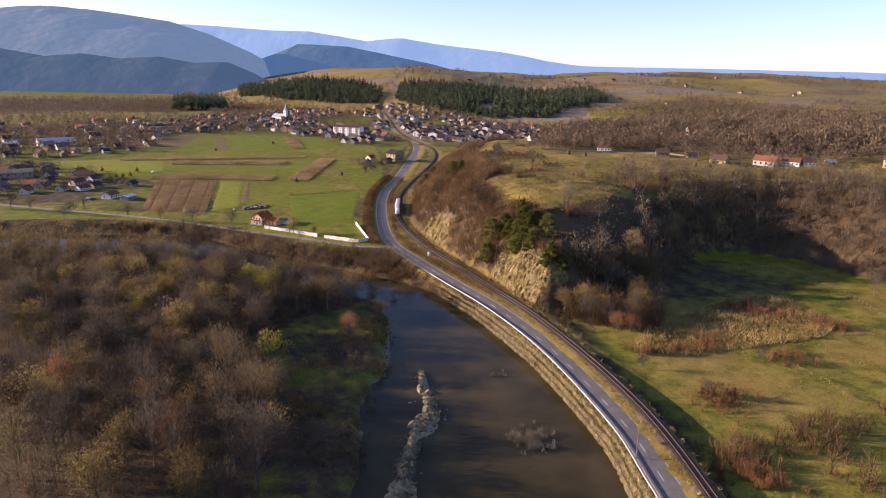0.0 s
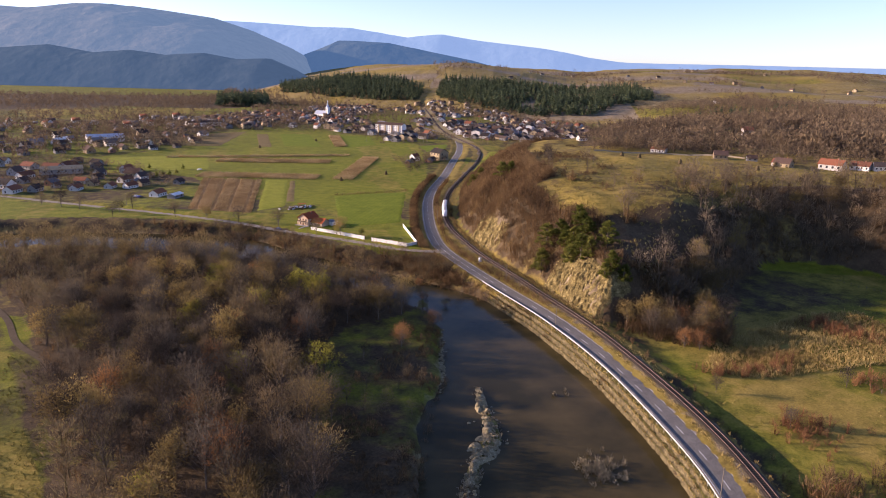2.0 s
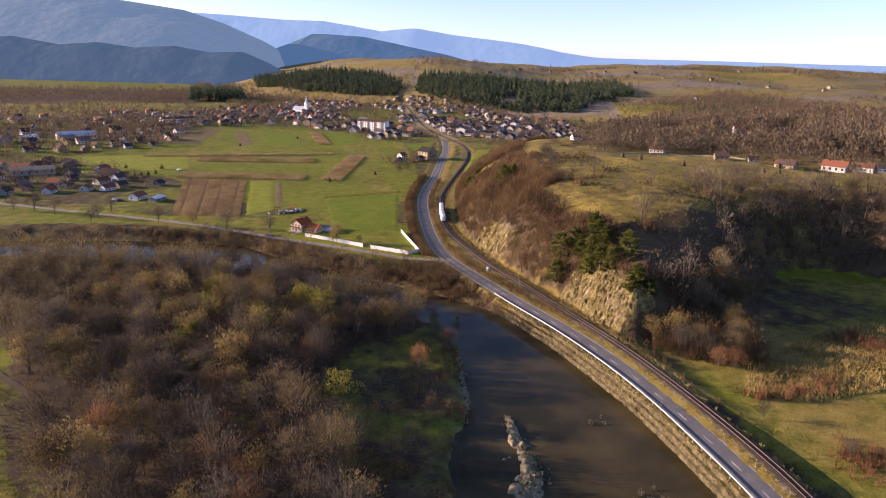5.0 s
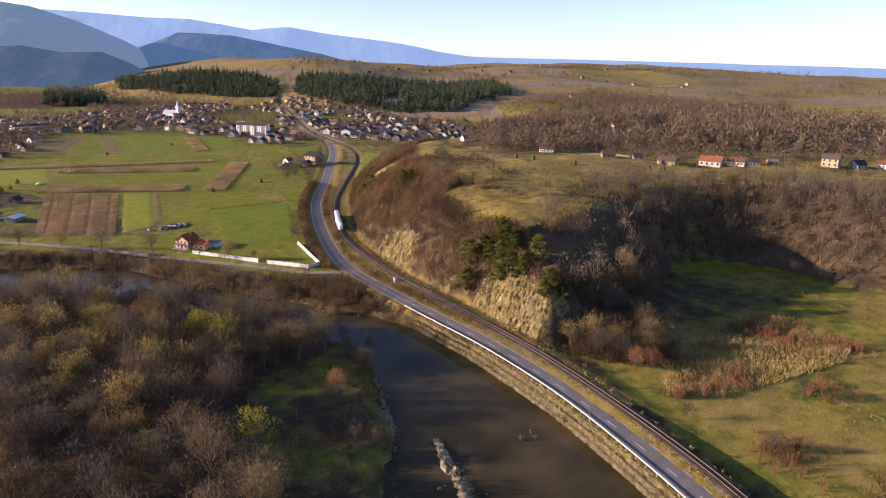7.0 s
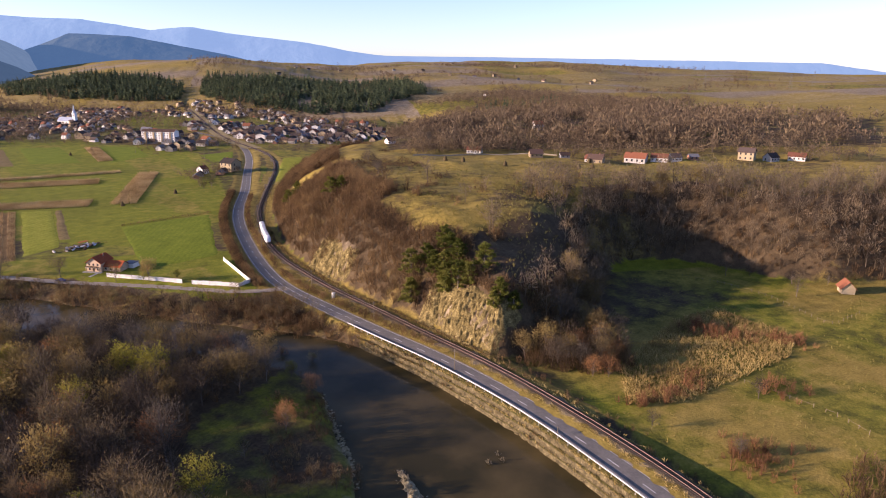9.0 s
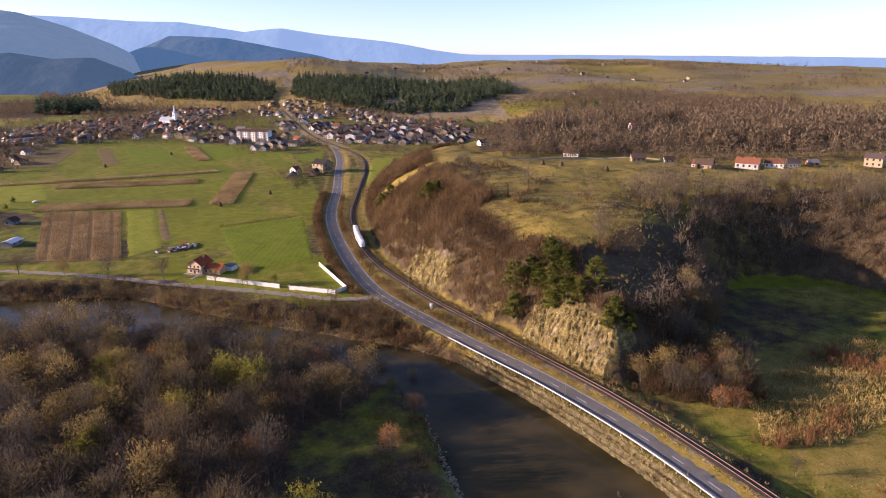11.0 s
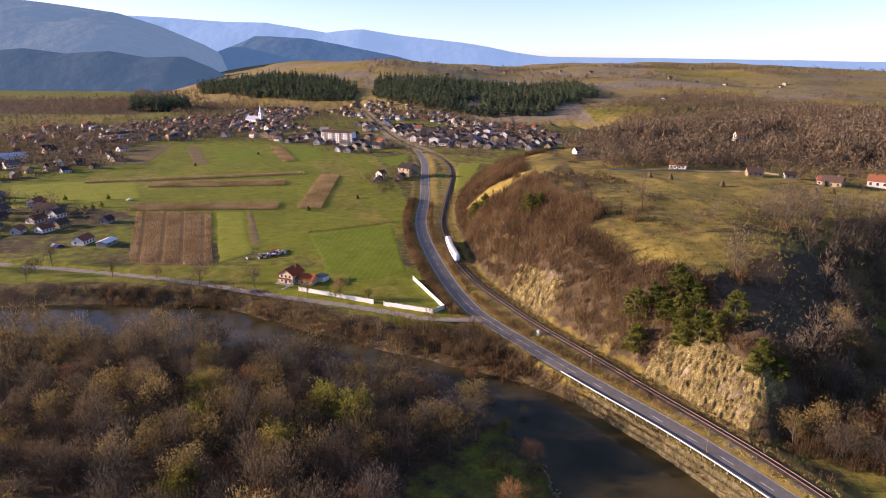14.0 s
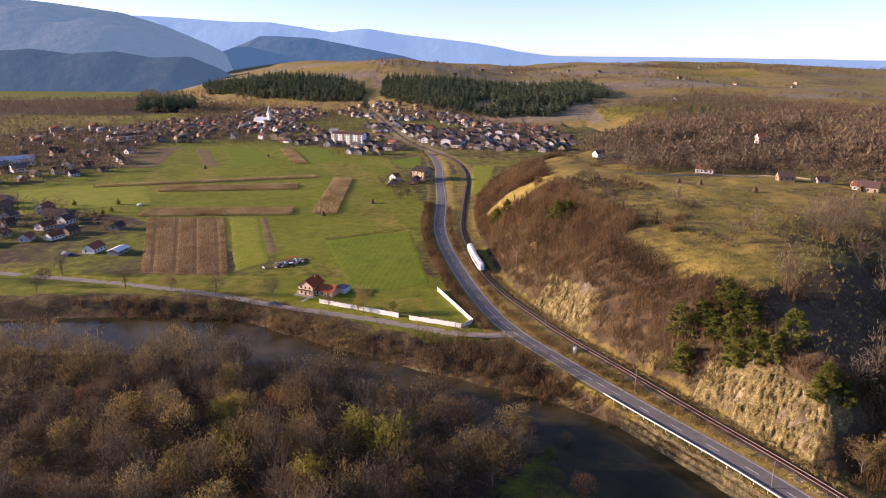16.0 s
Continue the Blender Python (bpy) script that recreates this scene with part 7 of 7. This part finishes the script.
def meadow_hut(x, y):
    e = new("meadow_hut")
    part("wall", gable_walls(5, 4.2, 2.1, 2.2), WALLS[1], e)
    part("roof", gable_roof(5, 4.2, 2.1, 2.2, 0.5, 0.12), ROOFS[1], e)
    part("door", box_mesh(-0.5, 0.5, -2.14, -2.1, -0.1, 1.8, 0.02), TIMBER, e)
    for px in (-1.4, 1.4):
        o = new("window", WINDOW); o.parent = e; o.matrix_basis = pose(px, -2.1, 1.2) @ Matrix.Scale(0.6, 4)
    e.matrix_basis = pose(x, y, height_at(x, y), 0, 0, 30) @ Matrix.Scale(1.25, 4)
    return tagged(e, "small pale hut with a red-brown roof in the meadow", "hut")


meadow_hut(321, 24.5)


def field_fence(line, gap, label):
    """A rough pasture fence: split posts, some leaning, with one pole rail between each two."""
    e = new("pasture_fence")
    rg = np.random.default_rng(31)
    pm = bpy.data.meshes.new("post"); b = box_mesh(-0.09, 0.09, -0.07, 0.07, -0.3, 1.25, 0.02); b.to_mesh(pm); b.free(); pm.materials.append(FENCE_WOOD)
    ln = spline([(x, y, 0) for x, y in line], 1.0)
    total = float(np.sum(np.linalg.norm(np.diff(ln[:, :2], axis=0), axis=1)))
    spots = [along(ln, d) for d in np.arange(1, total - 1, gap)]
    for i, (x, y, z, a) in enumerate(spots):
        o = new("post", pm); o.parent = e
        o.matrix_basis = pose(x, y, height_at(x, y), rg.normal() * 6, rg.normal() * 6, a) @ Matrix.Diagonal((1, 1, rg.uniform(0.75, 1.2), 1))
        if i and rg.random() < 0.75:
            x0, y0 = spots[i - 1][:2]
            p0, p1 = Vector((x0, y0, height_at(x0, y0) + 0.95)), Vector((x, y, height_at(x, y) + 0.95 + rg.normal() * 0.1))
            v, f = [], []
            tube(v, f, p0, p1, 0.05, 0.04, 5)
            part("rail", raw_mesh("rail", v, f, FENCE_WOOD), None, e)
    return tagged(e, label, "fence", "pasture fences")


FENCE_WOOD = material("bleached fence wood", [(0.10, 0.08, 0.05), (0.2, 0.165, 0.105)], 2, 0.9)
field_fence([(295, 87), (296, 65), (291, 44), (280, 27), (277, 18), (297, 13)], 3.2, "rough bleached pole fence round the upper meadow")
field_fence([(205, 31), (203, 10), (201, -3), (194, -16)], 3.4, "rough bleached pole fence across the lower meadow")


def pylon(x, y, tall=44.0):
    """A lattice pylon far off: four tapering legs, braces and three pairs of arms."""
    e = new("pylon")
    legs = [(sx, sy) for sx in (-1, 1) for sy in (-1, 1)]
    at = lambda sx, sy, k: (sx * (3.4 - 2.8 * k), sy * (3.4 - 2.8 * k), tall * k)
    for sx, sy in legs:
        v, f = [], []
        tube(v, f, at(sx, sy, -0.02), at(sx, sy, 1), 0.14, 0.09, 4)
        part("leg", raw_mesh("leg", v, f, TRAIN_GREY), None, e)
    for i in range(7):
        v, f = [], []
        for (ax, ay), (bx, by) in (((-1, -1), (1, -1)), ((1, -1), (1, 1)), ((1, 1), (-1, 1)), ((-1, 1), (-1, -1))):
            tube(v, f, at(ax, ay, i / 7), at(bx, by, (i + 1) / 7), 0.06, 0.06, 3)
        part("brace", raw_mesh("brace", v, f, TRAIN_GREY), None, e)
    for k, w in ((0.7, 6.0), (0.82, 7.5), (0.94, 5.0)):
        v, f = [], []
        tube(v, f, (-w, 0, tall * k), (w, 0, tall * k), 0.12, 0.12, 4)
        part("arm", raw_mesh("arm", v, f, TRAIN_GREY), None, e)
    e.matrix_basis = pose(x, y, height_at(x, y), 0, 0, 40)
    return tagged(e, "grey steel lattice pylon on the far upland", "pylon", "pylons")


for x, y in ((1864, 541), (1948, 513), (1845, 751)):
    pylon(x, y, 36.0)


def haystack(x, y, tall=3.4):
    e = new("haystack")
    b = bmesh.new()
    rings = []
    for k in range(7):
        h = k / 6
        r = 1.5 * (1 - h) ** 0.55 + 0.08
        rings.append([b.verts.new((r * math.cos(i * 0.6283) * (1 + 0.1 * rng.normal()), r * math.sin(i * 0.6283) * (1 + 0.1 * rng.normal()), tall * h - 0.1)) for i in range(10)])
    for k in range(6):
        for i in range(10):
            b.faces.new([rings[k][i], rings[k][(i + 1) % 10], rings[k + 1][(i + 1) % 10], rings[k + 1][i]])
    b.faces.new(rings[-1])
    part("hay", b, HAY, e)
    part("pole", box_mesh(-0.06, 0.06, -0.06, 0.06, tall - 0.4, tall + 0.7), POLE_WOOD, e)
    e.matrix_basis = pose(x, y, height_at(x, y))
    return tagged(e, "dark weathered haystack round a pole", "haystack", "haystacks")


HAY = material("old hay", [(0.06, 0.045, 0.022), (0.12, 0.09, 0.045)], 2, 0.95, 0.1)
for x, y in ((167, 666), (245, 716), (224, 443), (178, 424), (317, 258), (324, 249), (333, 222), (357, 184), (364, 179), (388, 196), (392, 190)):
    haystack(x, y)
for x, y in ((46, 543), (48, 498), (53, 499.5), (58, 501), (64, 506), (72, 531)):
    e = new("garden_conifer")
    (v, f) = CONES[0]
    part("crown", raw_mesh("crown", v * np.array([0.6, 0.6, 0.42]), f, NEEDLE), None, e)
    e.location = (x, y, height_at(x, y))
    tagged(e, "small dark conifer at the field edge", "conifer", "garden conifers")

# ---- river: bar, stones, snags ----
PALE_STONE = material("pale river stone", [(0.075, 0.062, 0.033), (0.23, 0.19, 0.105), (0.47, 0.40, 0.255)], 0.8, 0.9, 0.1, space="w")


def boulders(name, spots, label, size):
    vs, fs, c = [], [], 0
    rg = np.random.default_rng(12)
    base = bmesh.new(); bmesh.ops.create_icosphere(base, subdivisions=1, radius=1)
    bv = np.array([v.co for v in base.verts]); bf = np.array([[v.index for v in f.verts] for f in base.faces]); base.free()
    for x, y, z in spots:
        s = size * (0.4 + 1.1 * rg.random())
        w = bv * (1 + 0.2 * rg.normal(size=bv.shape)) * s * np.array([1.2, 1, 0.65])
        vs.append(w + np.array([x, y, z])); fs.append(bf + c); c += len(bv)
    return tagged(part(name, raw_mesh(name, np.vstack(vs), np.vstack(fs), PALE_STONE)), label, "stones", kind="stuff")


pts = []
for q in BAR:
    for _ in range(9):
        x, y = q[0] + rng.normal() * q[2] * 0.3, q[1] + rng.normal() * q[2] * 0.3
        pts.append((x, y, max(height_at(x, y), -0.05)))
for x, y in ((93.9, 79), (99, 90), (105, 101), (110, 112), (97, 86)):
    for _ in range(40):
        t = rng.normal() * 4
        pts.append((x + 0.55 * t + rng.normal() * 0.6, y + t + rng.normal() * 0.6, 0.02))
boulders("bar_stones", pts, "pale stones and flood wrack on the gravel bar", 0.36)


def gravel_bar(name, line, label, seed):
    """A long bar of gravel, silt and dead grass humps just above the water."""
    s = np.arange(0, len(line) - 1, 0.08)
    L = np.column_stack([np.interp(s, np.arange(len(line)), line[:, i]) for i in range(3)])
    n = normals(L)
    ts = np.linspace(-1, 1, 27)
    w = L[:, 2:3] * 0.62 * (1 + 0.75 * fbm(s * 0.6, s * 0, 2, 3, seed)[:, None])
    off = 0.9 * fbm(s * 0.6, s * 0 + 7, 4, 2, seed + 3)[:, None]
    X = L[:, :1] + n[:, :1] * (ts * w + off)
    Y = L[:, 1:2] + n[:, 1:2] * (ts * w + off)
    Z = -0.5 + 1.25 * (1 - np.abs(ts) ** 2.2) * np.minimum(1, (len(line) - 1 - s)[:, None] / 2) + (1.3 * fbm(X, Y, 2.2, 4, seed + 1) - 0.8 * np.abs(fbm(X, Y, 1.1, 2, seed + 5)) + 0.2) * (1 - ts ** 4)
    a, b = X.shape
    idx = np.arange(a * b).reshape(a, b)
    f = np.stack([idx[:-1, :-1], idx[:-1, 1:], idx[1:, 1:], idx[1:, :-1]], -1).reshape(-1, 4)[:, ::-1]
    return tagged(part(name, raw_mesh(name, np.stack([X, Y, Z], -1), f, PALE_STONE)), label, "gravel bar", kind="structure")


gravel_bar("gravel_bar", BAR, "pale humped gravel bar in the river", 201)
pts = [(q[0] + rng.normal() * q[2] * 0.25, q[1] + rng.normal() * q[2] * 0.25) for q in BAR for _ in range(9)]
PALE_TUFT = island_material("pale dead grass", [(0.10, 0.085, 0.055), (0.20, 0.17, 0.11), (0.32, 0.28, 0.19)])
scatter("bar_grass", TUFTS, pts, PALE_TUFT, "pale dead grass on the gravel bar", "grass", rng, (0.7, 1.5))
snag = [(106 + rng.normal() * 2.7, 18 + rng.normal() * 3.0) for _ in range(110)] + [(121.5 + rng.normal() * 1.5, 56 + rng.normal() * 1.5) for _ in range(5)]
vs, fs, c = [], [], 0
for x, y in snag:
    k = int(rng.integers(len(LOW)))
    w = LOW[k][0] * 1.15 + np.array([x, y, -0.15]); vs.append(w); fs.append(LOW[k][1] + c); c += len(w)
tagged(part("river_willow", raw_mesh("river_willow", np.vstack(vs), np.vstack(fs), PALE_TUFT)), "drowned leafless willow scrub in the river", "scrub", kind="stuff")


LANE2 = material("dirt track", [(0.06, 0.046, 0.03), (0.11, 0.086, 0.056)], 0.4, 0.95, space="w")
track = TRACK.copy()
track[:, 2] = height(track[:, 0], track[:, 1]) + 0.1
tagged(ribbon("dirt_track", track, (-1.1, 1.1), 0.05, LANE2), "rutted dirt track through the riverside wood", "track", kind="structure")


def field_wall():
    """Low pale wall along the plateau's houses."""
    line = spline([(322, 293, 0), (345, 282, 0), (372, 268, 0), (390, 250, 0), (402, 231, 0)], 2)
    z = height(line[:, 0], line[:, 1])
    n = normals(line)
    prof = [(-0.15, -0.5), (-0.15, 0.9), (0.15, 0.9), (0.15, -0.5)]
    v = np.stack([np.column_stack([line[:, 0] + n[:, 0] * o, line[:, 1] + n[:, 1] * o, z + h]) for o, h in prof], 1)
    idx = np.arange(v.shape[0] * 4).reshape(-1, 4)
    f = np.stack([idx[:-1, :-1], idx[:-1, 1:], idx[1:, 1:], idx[1:, :-1]], -1).reshape(-1, 4)
    return tagged(part("field_wall", raw_mesh("field_wall", v, f, GRAVEL)), "low pale concrete wall along the plateau road", "wall")


field_wall()
